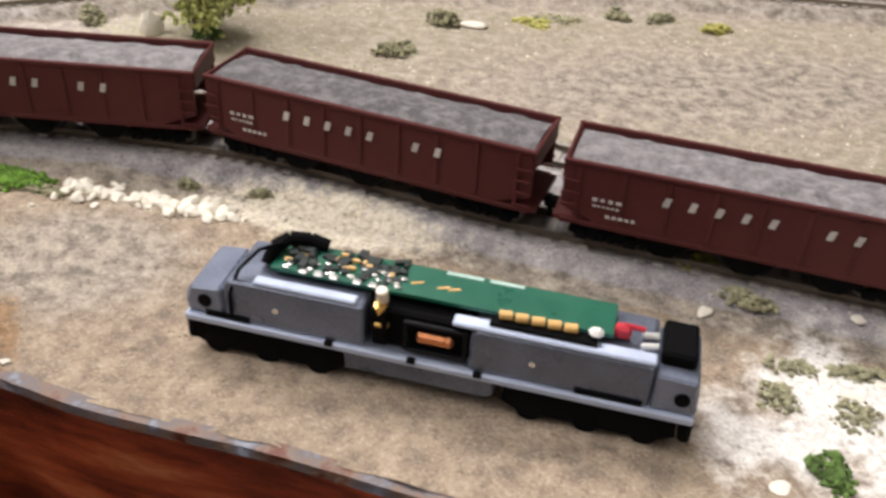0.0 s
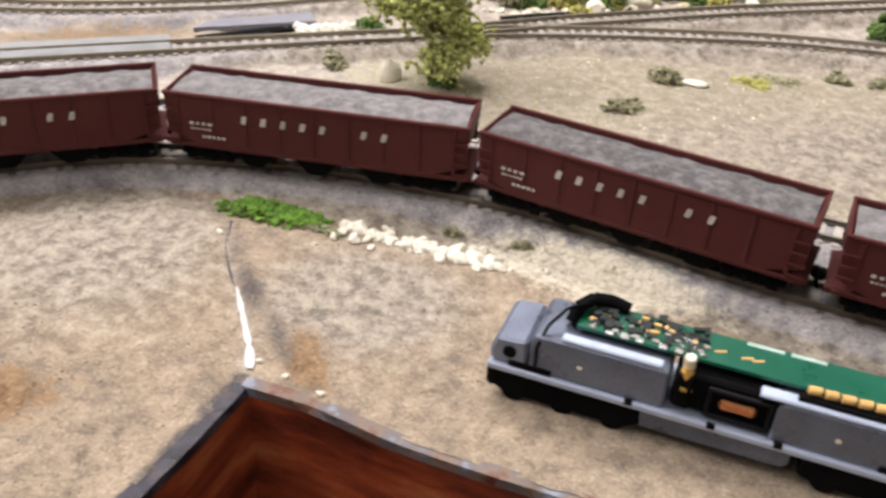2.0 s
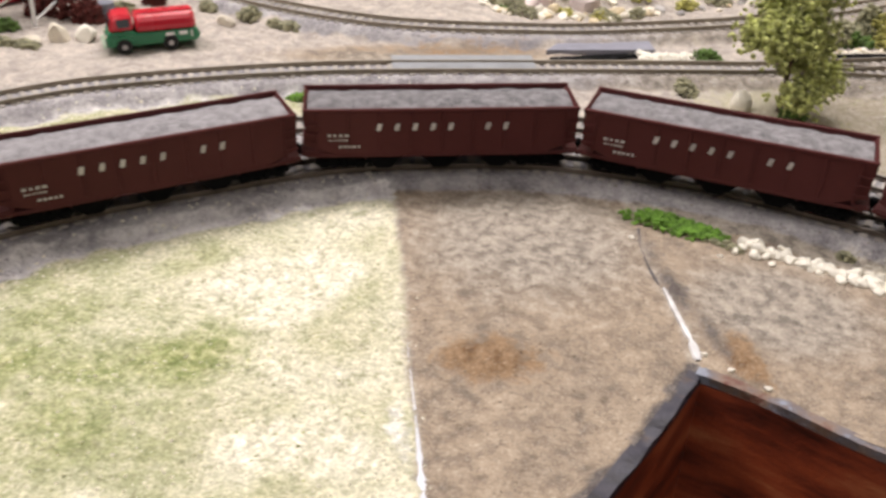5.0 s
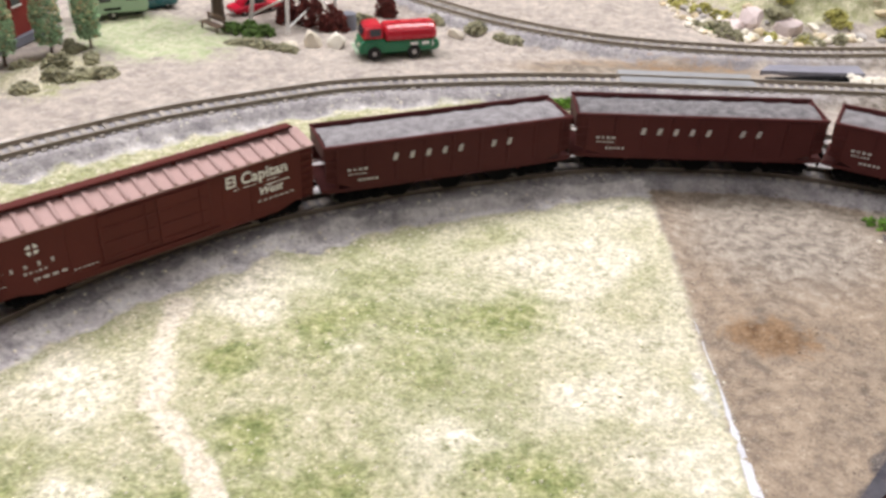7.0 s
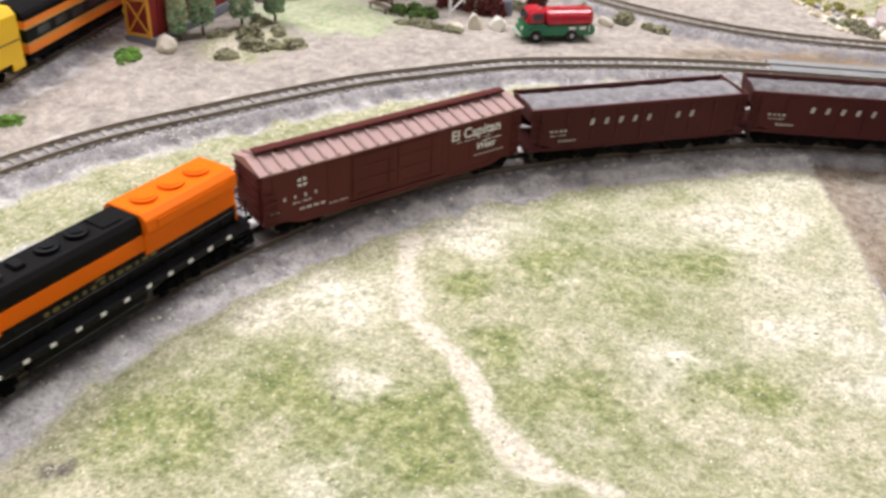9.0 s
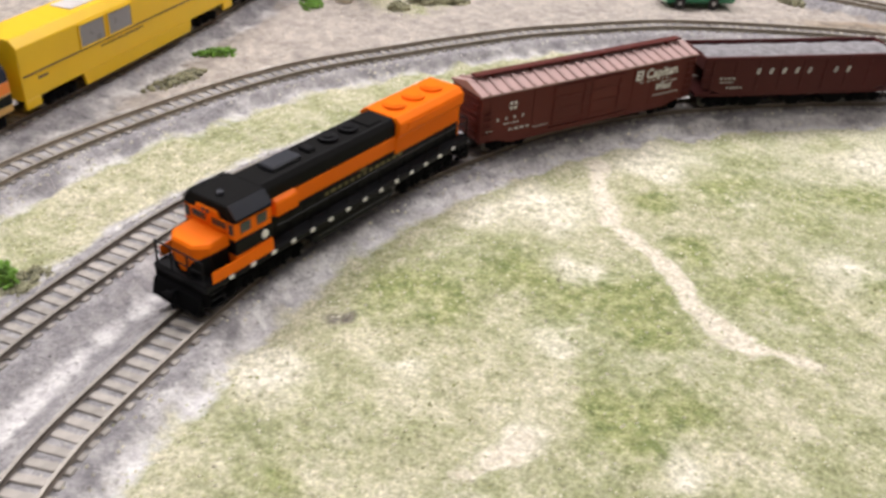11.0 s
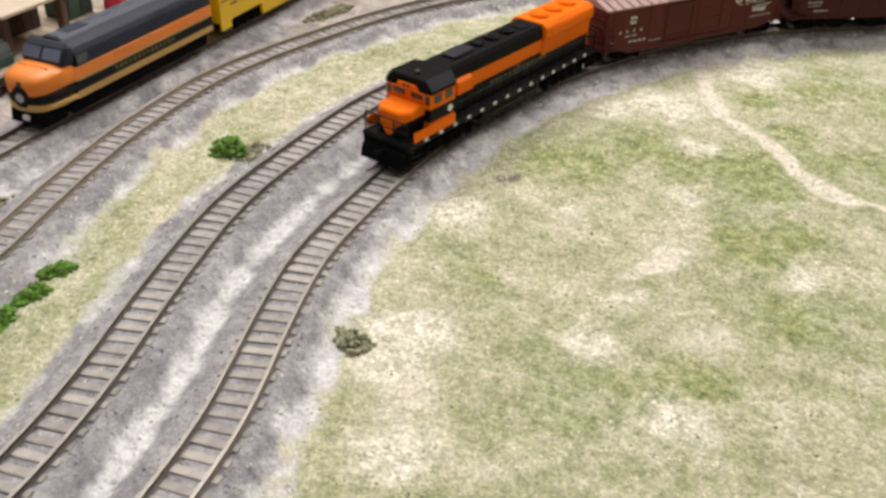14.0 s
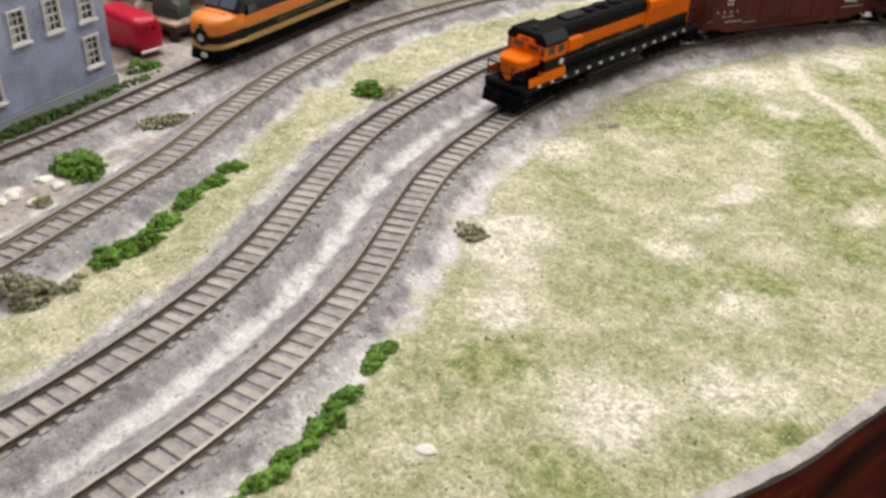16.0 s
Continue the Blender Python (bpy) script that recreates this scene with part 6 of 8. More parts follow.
def stone(x, y, sx, sy, sz, mat, label, seed=0, turn=0.0, sink=0.3, category="rock", group="", name="rock"):
    r = random.Random(seed or int((x * 5413 - y * 3571) * 1000))
    ob = part(name, stone_mesh(r, sx, sy, sz), M[mat])
    ob.matrix_basis = pose(x, y, ground_z(x, y) + sz * (1 - sink) * 0.6, 0, 0, turn)
    return tagged(ob, label, category, group)


rnd = random.Random(77)
# white stones in a row beside the inner track
for i in range(95):
    t = rnd.random()
    x, y = -0.068 + 0.046 * t + rnd.gauss(0, 0.0008), 0.2135 - 0.0095 * t + rnd.gauss(0, 0.0019)
    s = rnd.uniform(0.0008, 0.0020)
    stone(x, y, s * 1.25, s, s * 0.8, "whitestone", "small white stone in a loose row beside the track", seed=100 + i, turn=rnd.uniform(0, 180), category="stone", group="white stones beside the track", name="stone")
for k, (x, y) in enumerate([(-0.0125, 0.2035), (-0.002, 0.1995), (0.004, 0.2060), (-0.073, 0.204), (-0.0985, 0.2045), (-0.058, 0.1492), (-0.0665, 0.1535), (-0.0735, 0.1570)]):
    stone(x, y, 0.0011, 0.0009, 0.0007, "whitestone", "stray chip of white plaster on the soil", seed=200 + k, category="stone", name="stone")
bush(-0.0850, 0.2165, 0.0185, 0.0062, 0.0036, "bright_foam", "low strip of bright green foam foliage beside the track", 240, 0.0011, 31, -12)
bush(-0.0720, 0.2105, 0.0065, 0.0030, 0.0018, "sage_foam", "thin olive ground foam beside white stones", 40, 0.0009, 32, -15)
bush(-0.0385, 0.2170, 0.0035, 0.0025, 0.0028, "sage_foam", "small olive tuft behind white stones", 26, 0.0010, 33)
bush(-0.0200, 0.2130, 0.0040, 0.0025, 0.0026, "sage_foam", "small olive tuft behind white stones", 26, 0.0010, 34)
bush(0.0905, 0.1760, 0.0090, 0.0035, 0.0026, "sage_foam", "thin olive foam on rough plaster", 80, 0.0010, 35, -15)
bush(0.1060, 0.1420, 0.0050, 0.0070, 0.0016, "sage_foam", "thin olive foam on rough plaster", 40, 0.0010, 36)
bush(0.1100, 0.1560, 0.0075, 0.0050, 0.0020, "sage_foam", "thin olive foam on rough plaster", 60, 0.0010, 39)
bush(0.0930, 0.1480, 0.0060, 0.0045, 0.0016, "sage_foam", "thin olive foam on rough plaster", 50, 0.0010, 40)
bush(0.0860, 0.1870, 0.0080, 0.0030, 0.0022, "olive_foam", "thin yellow-olive foam beside the track", 60, 0.0010, 44)
bush(0.0960, 0.1290, 0.0050, 0.0060, 0.0022, "dark_foam", "green foam tuft on rough plaster", 44, 0.0011, 37)
bush(0.0985, 0.1570, 0.0070, 0.0040, 0.0015, "sage_foam", "thin olive foam on rough plaster", 36, 0.0010, 38)
# rough plaster lumps near the table's edge
for i in range(9):
    x, y = 0.082 + rnd.random() * 0.05, 0.124 + rnd.random() * 0.052
    stone(x, y, rnd.uniform(0.0015, 0.0032), rnd.uniform(0.0012, 0.0022), rnd.uniform(0.0004, 0.0007), "whitestone", "low lump of bare white plaster in the scenery", seed=300 + i, turn=rnd.uniform(0, 180), sink=1.0, category="plaster lump", group="plaster lumps", name="plaster_lump")
# shrubs between the second and the outer track
for k, (x, y, rx, rz, m) in enumerate([(0.009, 0.3065, 0.0085, 0.0048, "sage_foam"), (0.0245, 0.3365, 0.0085, 0.0060, "sage_foam"), (0.092, 0.351, 0.0055, 0.0050, "sage_foam"), (0.108, 0.350, 0.0065, 0.0030, "sage_foam"),
                                       (0.071, 0.347, 0.0110, 0.0014, "sage_foam"), (0.060, 0.341, 0.0080, 0.0014, "olive_foam"), (-0.093, 0.3215, 0.0080, 0.0065, "sage_foam"), (-0.055, 0.3160, 0.0090, 0.0052, "dark_foam"),
                                       (0.128, 0.344, 0.0070, 0.0026, "olive_foam"), (-0.218, 0.255, 0.0050, 0.0022, "sage_foam")]):
    bush(x, y, rx, rx * 0.7, rz, m, {"sage_foam": "dusty sage shrub on dry ground", "dark_foam": "dark green shrub on dry ground", "olive_foam": "low yellow-green turf tuft"}[m], 55, 0.0013, 400 + k)
stone(0.037, 0.3345, 0.0060, 0.0030, 0.0016, "whitestone", "low pale plaster lump beside a shrub", 61)
stone(-0.0735, 0.3160, 0.0048, 0.0040, 0.0058, "whitestone", "pale upright boulder at the foot of a tree", 62)
bush(-0.2270, 0.2640, 0.0150, 0.0050, 0.0050, "bright_foam", "bright green foam strip between the tracks", 170, 0.0012, 45, 27)
bush(-0.375, -0.0925, 0.0078, 0.0062, 0.0064, "bright_foam", "bright green foam bush between the tracks", 75, 0.0014, 41)
bush(-0.3660, -0.0860, 0.0090, 0.0080, 0.0022, "sage_foam", "grey-green ground foam beside a bright bush", 60, 0.0011, 42)
bush(-0.2745, -0.1450, 0.0085, 0.0060, 0.0026, "sage_foam", "small scrubby olive tuft at the ballast's edge", 80, 0.0010, 43)
for k, (x, y, rx, rz) in enumerate([(-0.2535, -0.2015, 0.0032, 0.0034), (-0.2515, -0.2085, 0.0030, 0.0032), (-0.2475, -0.2195, 0.0034, 0.0034), (-0.2445, -0.2290, 0.0042, 0.0038), (-0.2425, -0.2390, 0.0036, 0.0032),
                                    (-0.2415, -0.2490, 0.0040, 0.0034), (-0.2400, -0.2600, 0.0040, 0.0034), (-0.2385, -0.2700, 0.0040, 0.0034)]):
    bush(x, y, rx * 0.85, rx * 1.7, rz * 0.95, "bright_foam", "bright green hedge tuft along the ballast", 75, 0.0011, 440 + k, group="hedge along the inner track")
for k, (x, y, rx, rz) in enumerate([(-0.3365, -0.2300, 0.0050, 0.0058), (-0.3380, -0.2185, 0.0058, 0.0065), (-0.3430, -0.2050, 0.0038, 0.0034), (-0.3475, -0.1935, 0.0042, 0.0042), (-0.3520, -0.1815, 0.0040, 0.0036), (-0.3565, -0.1710, 0.0034, 0.0034)]):
    bush(x, y, rx * 0.95, rx * 1.6, rz * 0.95, "bright_foam", "green hedge tuft on the grass strip", 95, 0.0012, 460 + k, group="hedge on the grass strip")
bush(-0.3330, -0.2500, 0.0095, 0.0110, 0.0075, "sage_foam", "grey sage shrub on the grass strip", 150, 0.0013, 47)
bush(-0.3330, -0.2390, 0.0050, 0.0040, 0.0020, "sage_foam", "low sage tuft on the grass strip", 36, 0.0011, 48)
bush(-0.3890, -0.2060, 0.0105, 0.0105, 0.0090, "bright_foam", "round green bush between two tracks", 190, 0.0015, 49)
bush(-0.4005, -0.1640, 0.0050, 0.0200, 0.0036, "sage_foam", "straggling grey-green scrub between two tracks", 130, 0.0011, 50, -14)
bush(-0.3800, -0.2240, 0.0048, 0.0044, 0.0030, "sage_foam", "grey scrub beside pale rubble", 44, 0.0011, 51)
for k in range(9):
    stone(-0.384 + rnd.uniform(-0.007, 0.006), -0.226 + rnd.uniform(-0.010, 0.010), rnd.uniform(0.0016, 0.004), rnd.uniform(0.0014, 0.003), 0.0012, "whitestone", "pale rubble lump between the tracks", 500 + k, rnd.uniform(0, 180), category="stone", group="pale rubble", name="stone")
bush(-0.4365, -0.1850, 0.0036, 0.0460, 0.0042, "dark_foam", "long green hedge at the foot of a house", 330, 0.0012, 52, 12)
bush(-0.4530, -0.1420, 0.0042, 0.0080, 0.0046, "bright_foam", "green bush at a house corner", 80, 0.0012, 53)
bush(-0.4525, 0.0660, 0.0060, 0.0100, 0.0026, "bright_foam", "bright green ground foam beside the siding", 95, 0.0012, 54, -40)
bush(-0.4410, 0.0320, 0.0050, 0.0190, 0.0026, "sage_foam", "grey-green scrub strip between siding and outer track", 120, 0.0012, 55, 0)
bush(-0.4630, 0.1440, 0.0060, 0.0120, 0.0034, "bright_foam", "bright green foam beside a red building", 70, 0.0012, 56, 30)
for k, (x, y) in enumerate([(-0.2385, -0.181), (-0.2345, -0.176), (-0.217, -0.002), (-0.252, 0.001)]):
    bush(x, y, 0.0011, 0.0011, 0.0008, "sage_foam", "tiny dark tuft in the grass", 8, 0.0005, 570 + k)
stone(-0.2235, -0.2195, 0.0028, 0.0018, 0.0008, "whitestone", "white plaster scrap lying on turf", 63, 30, category="stone", name="stone")


stone(-0.4525, -0.1550, 0.0014, 0.0012, 0.0018, "whitestone", "white plaster scrap at a house corner", 69, category="stone", name="stone")


def broadleaf(x, y, tall, spread, mat, label, seed, n=420, trunk=0.0012, low=0.25, size=0.0015):
    """A model tree: tapered trunk, limbs and many small foam clumps with gaps."""
    r = random.Random(seed)
    root = thing("tree", label, "tree")
    bm = cyl(trunk, tall * 0.75, (0, 0, tall * 0.375), seg=8, r2=trunk * 0.35)
    tips = []
    for i in range(13):
        z = tall * r.uniform(low, 0.78)
        a = r.uniform(0, 6.28)
        d = spread * r.uniform(0.45, 0.95) * (1.15 - z / tall * 0.6)
        tip = (d * math.cos(a), d * math.sin(a), z + tall * r.uniform(0.05, 0.2))
        rod((0, 0, z), tip, trunk * 0.3, 5, bm=bm)
        tips.append(tip)
    tips += [(0, 0, tall * 0.9), (0, 0, tall * 0.8)]
    part("trunk", bm, M["bark"], root)
    places, sizes = [], []
    for _ in range(n * 2):
        tx, ty, tz = r.choice(tips)
        places.append((tx + r.gauss(0, spread * 0.20), ty + r.gauss(0, spread * 0.20), max(tall * low * 0.7, tz + r.gauss(0, tall * 0.055))))
        sizes.append(size * r.uniform(0.4, 0.95))
    new("crown", crumbs("crown", places, sizes, M[mat], seed)).parent = root
    root.matrix_basis = pose(x, y, ground_z(x, y))
    return root


broadleaf(-0.0590, 0.3190, 0.057, 0.0178, "tree_olive", "leafy yellow-green model tree with a full crown on dry ground", 11, 3600, size=0.00112, low=0.12)
for k, (x, y, h, w) in enumerate([(-0.4620, 0.1760, 0.026, 0.0046), (-0.4585, 0.1890, 0.036, 0.0064), (-0.4500, 0.2080, 0.037, 0.0064), (-0.4420, 0.2240, 0.034, 0.0058)]):
    r_ = random.Random(800 + k)
    root = thing("columnar_tree", "narrow columnar model tree, green and tan, beside a red building", "tree", "row of columnar trees")
    part("trunk", cyl(0.0007, h * 0.4, (0, 0, h * 0.2), seg=7), M["bark"], root)
    green, tan = ([], []), ([], [])
    for _ in range(1700):
        z = h * r_.uniform(0.16, 1.0)
        ww = w * (0.62 + 0.38 * math.sin(math.pi * min(1, (z / h) * 1.05))) * r_.uniform(0.55, 1.05)
        a = r_.uniform(0, 6.28)
        places, sizes = tan if r_.random() < 1.0 * (z / h) ** 2.0 else green
        places.append((ww * math.cos(a), ww * math.sin(a), z))
        sizes.append(0.0008 * r_.uniform(0.4, 1.0))
    crown = new("crown", crumbs("crown", *green, M["tree_blue"], 800 + k))
    crown.parent = root
    tip = tagged(new("dry_foliage", crumbs("dry_foliage", *tan, M["tree_tan"], 820 + k)), "tan dry tips of the foliage")
    tip.parent = crown
    root.matrix_basis = pose(x, y, ground_z(x, y))
# sage scrub, rocks and lawn edge before the red building
for k, (x, y, rx, rz) in enumerate([(-0.4300, 0.1710, 0.0060, 0.0045), (-0.4250, 0.1850, 0.0085, 0.0070), (-0.4360, 0.1960, 0.0090, 0.0080), (-0.4100, 0.2000, 0.0070, 0.0060), (-0.4460, 0.2160, 0.0065, 0.0055), (-0.4200, 0.1960, 0.0070, 0.0050),
                                    (-0.4290, 0.2110, 0.0060, 0.0045), (-0.4500, 0.1900, 0.0050, 0.0040)]):
    bush(x, y, rx, rx * 0.8, rz, "sage_foam", "grey-green sage shrub before a red building", 110, 0.0013, 600 + k, group="sage shrubs before the building")
stone(-0.4575, 0.1620, 0.0062, 0.0050, 0.0052, "stone", "rounded tan boulder at a building corner", 64)
for k, (x, y, rx, ry, rz, m) in enumerate([(-0.3960, 0.2780, 0.0100, 0.0075, 0.0085, "dark_foam"), (-0.3850, 0.2760, 0.0095, 0.0070, 0.0080, "dark_foam"), (-0.3750, 0.2630, 0.0120, 0.0050, 0.0045, "sage_foam"),
                                         (-0.3610, 0.2640, 0.0100, 0.0040, 0.0036, "sage_foam"), (-0.3880, 0.2620, 0.0060, 0.0035, 0.0025, "sage_foam"), (-0.3500, 0.3170, 0.0100, 0.0060, 0.0055, "sage_foam"),
                                         (-0.2930, 0.3310, 0.0090, 0.0060, 0.0060, "sage_foam"), (-0.2740, 0.3270, 0.0080, 0.0040, 0.0040, "sage_foam"), (-0.3180, 0.3360, 0.0070, 0.0050, 0.0050, "sage_foam"),
                                         (-0.3330, 0.3140, 0.0070, 0.0050, 0.0050, "olive_foam")]):
    bush(x, y, rx, ry, rz, m, "dark green shrub beside a park bench" if m == "dark_foam" else "dusty shrub at the yard's edge", 120, 0.0013, 640 + k)
for k, (x, y, s) in enumerate([(-0.3690, 0.3000, 0.009), (-0.3560, 0.2980, 0.008), (-0.3850, 0.3000, 0.008), (-0.3460, 0.3340, 0.007)]):
    bush(x, y, s, s * 0.7, 0.017, "maroon_foam", "dark red leafy shrub behind pale rocks", 190, 0.0014, 660 + k)
stone(-0.3430, 0.2800, 0.0068, 0.0050, 0.0052, "whitestone", "smooth white boulder beside a tank truck", 65, -30)
stone(-0.3530, 0.2750, 0.0052, 0.0046, 0.0060, "stone", "pale pointed boulder beside a white one", 66)
stone(-0.3620, 0.2690, 0.0060, 0.0030, 0.0020, "stone", "low pale stone by the scrub", 67)
stone(-0.3000, 0.3220, 0.0052, 0.0036, 0.0036, "stone", "tan boulder behind a tank truck", 68, -20)


# ---------------------------------------------------------------- loose crumbs of turf and ballast
def scatter(name, label, wanted, count, size, mat, seed, region, squash=0.7):
    """Loose crumbs lying wherever the ground's layers ask for them: one object."""
    rs = np.random.RandomState(seed)
    x0, x1, y0, y1 = region
    X, Y = rs.uniform(x0, x1, count * 4), rs.uniform(y0, y1, count * 4)
    edge_w = np.interp(Y, EDGE_W.p[:, 1], EDGE_W.p[:, 0])
    edge_e = np.interp(X, EDGE_E.p[:, 0], EDGE_E.p[:, 1])
    on = np.where(Y < CORNER[1], X < edge_w - 0.001, True) & np.where(X > CORNER[0], Y > edge_e + 0.001, True)
    X, Y = X[on], Y[on]
    W = layers(X, Y)
    keep = rs.uniform(0, 1, len(X)) < wanted(W, X, Y)
    X, Y = X[keep][:count], Y[keep][:count]
    Z = height(X, Y)
    S = size * rs.uniform(0.45, 1.3, len(X)) ** 1.3
    base = np.array([(1, 0, -0.5), (-0.5, 0.87, -0.5), (-0.5, -0.87, -0.5), (0, 0, 0.9), (0.5, 0.6, 0.3)])
    faces = np.array([(0, 4, 3), (4, 1, 3), (1, 2, 3), (2, 0, 3), (0, 1, 4)])
    a = rs.uniform(0, 2 * np.pi, len(X))
    B = base[None] * rs.uniform(0.6, 1.3, (len(X), 5, 1))
    V = np.stack([B[..., 0] * np.cos(a)[:, None] - B[..., 1] * np.sin(a)[:, None], B[..., 0] * np.sin(a)[:, None] + B[..., 1] * np.cos(a)[:, None], B[..., 2] * squash], -1) * S[:, None, None]
    V += np.stack([X, Y, Z], -1)[:, None, :]
    F = faces[None] + (np.arange(len(X)) * 5)[:, None, None]
    me = bpy.data.meshes.new(name)
    me.from_pydata(V.reshape(-1, 3).tolist(), [], F.reshape(-1, 3).tolist())
    me.materials.append(mat)
    return tagged(new(name, me), label, name.replace("_", " "), kind="stuff")


VIEW = (-0.52, 0.20, -0.31, 0.42)
R_PATCH = Relief(9, 0.035)
scatter("turf_flock", "loose olive and yellow-green turf flock on pale ground", lambda w, X, Y: np.clip(w["turf"] * (1 - 0.6 * w["dry"]) * (0.35 + 0.45 * R_PATCH(X, Y)) * (1 - w["ballast"]), 0.02, 1) * (w["turf"] > 0.3), 20000, 0.00050, M["flock"], 51, VIEW)
scatter("cream_flock", "loose cream crumbs among the turf", lambda w, X, Y: np.clip(w["turf"] * (0.55 - 0.3 * R_PATCH(X, Y)) * (1 - 1.2 * w["grey"]), 0, 1), 18000, 0.00060, M["creamflock"], 52, VIEW)
scatter("ballast_grit", "loose grey and white ballast grit beside the tracks", lambda w, X, Y: np.clip(w["ballast"] - 0.3 * w["sand"], 0, 1), 22000, 0.00042, M["grit"], 53, VIEW)
scatter("soil_crumbs", "loose brown and grey crumbs on soil", lambda w, X, Y: np.clip(0.75 * w["soil"] + 0.25 * (1 - w["turf"]) * (1 - w["ballast"]), 0, 1), 14000, 0.00040, M["crumb"], 54, VIEW)

# ---------------------------------------------------------------- buildings, vehicles and yard clutter
def house():
    """Two-storey rendered house; its long wall faces +x, the corner stands at the origin and the wall runs along -y."""
    root = thing("house", "blue-grey two-storey model house with white sash windows beside the siding", "house")
    L, D, H = 0.080, 0.050, 0.052
    holes = [(0.0090, 0.0335), (0.0240, 0.0335), (0.0390, 0.0335), (0.0540, 0.0335), (0.0690, 0.0335), (0.0090, 0.0160), (0.0540, 0.0160), (0.0690, 0.0160)]
    ww, wh = 0.0066, 0.0112
    us = sorted({0.0, L, *[u - ww / 2 for u, _ in holes], *[u + ww / 2 for u, _ in holes]})
    zs = sorted({0.0045, H, *[z - wh / 2 for _, z in holes], *[z + wh / 2 for _, z in holes]})
    bm = bmesh.new()
    for u0, u1 in zip(us, us[1:]):
        for z0, z1 in zip(zs, zs[1:]):
            uc, zc = (u0 + u1) / 2, (z0 + z1) / 2
            if not any(abs(uc - u) < ww / 2 and abs(zc - z) < wh / 2 for u, z in holes):
                box((0.0016, u1 - u0, z1 - z0), (-0.0008, -uc, zc), bm=bm)
    bmesh.ops.remove_doubles(bm, verts=bm.verts, dist=1e-6)
    part("front_wall", bm, M["housewall"], root)
    for nm, size, at in (("side_wall", (D - 0.0018, 0.0016, H - 0.0045), (-D / 2 - 0.0009, -0.0008, (H + 0.0045) / 2)), ("side_wall", (D - 0.0018, 0.0016, H - 0.0045), (-D / 2 - 0.0009, -L + 0.0008, (H + 0.0045) / 2)),
                         ("back_wall", (0.0016, L - 0.0036, H - 0.0045), (-D + 0.0008, -L / 2, (H + 0.0045) / 2))):
        part(nm, box(size, at), M["housewall"], root)
    for k in range(4):
        part("skirting_board", box((0.0006 + 0.0004 * (4 - k), L + 0.001, 0.00105), (0.0006, -L / 2, 0.0004 + k * 0.0011), 0.0001), M["housetrim"], root, "pale grey boarding")
    part("foundation", box((D, L, 0.0045), (-D / 2 - 0.0002, -L / 2, 0.0022)), M["housetrim"], root)
    for u, z in holes:
        w = part("window", box((0.0003, ww, wh), (-0.0012, -u, z)), M["darkglass"], root, "dark window with white sash bars")
        fr = bmesh.new()
        for s in (-1, 1):
            box((0.0011, 0.0008, wh + 0.0014), (0.0001, -u + s * ww / 2, z), 0.0001, bm=fr)
            box((0.0011, ww + 0.0016, 0.0008), (0.0001, -u, z + s * wh / 2), 0.0001, bm=fr)
        part("window_frame", fr, M["whitepaint"], w)
        part("sill", box((0.0016, ww + 0.0024, 0.0008), (0.0005, -u, z - wh / 2 - 0.0006), 0.0001), M["whitepaint"], w)
        for k in (-1, 0, 1):
            part("sash_bar", box((0.0005, ww, 0.0005 if k else 0.0008), (-0.0007, -u, z + k * wh / 4)), M["whitepaint"], w)
        for k in (-1, 1):
            part("sash_bar", box((0.0005, 0.00045, wh), (-0.0007, -u + k * ww / 6, z)), M["whitepaint"], w)
    roof = prism([(0.0025, H), (-D / 2, H + 0.014), (-D - 0.0025, H), (-D - 0.0025, H - 0.0010), (0.0025, H - 0.0010)], -L - 0.002, 0.002)
    part("roof", roof, M["roofblack"], root, "dark pitched roof")
    root.matrix_basis = pose(-0.4480, -0.1580, 0.0, 0, 0, 15.0)
    return root


house()


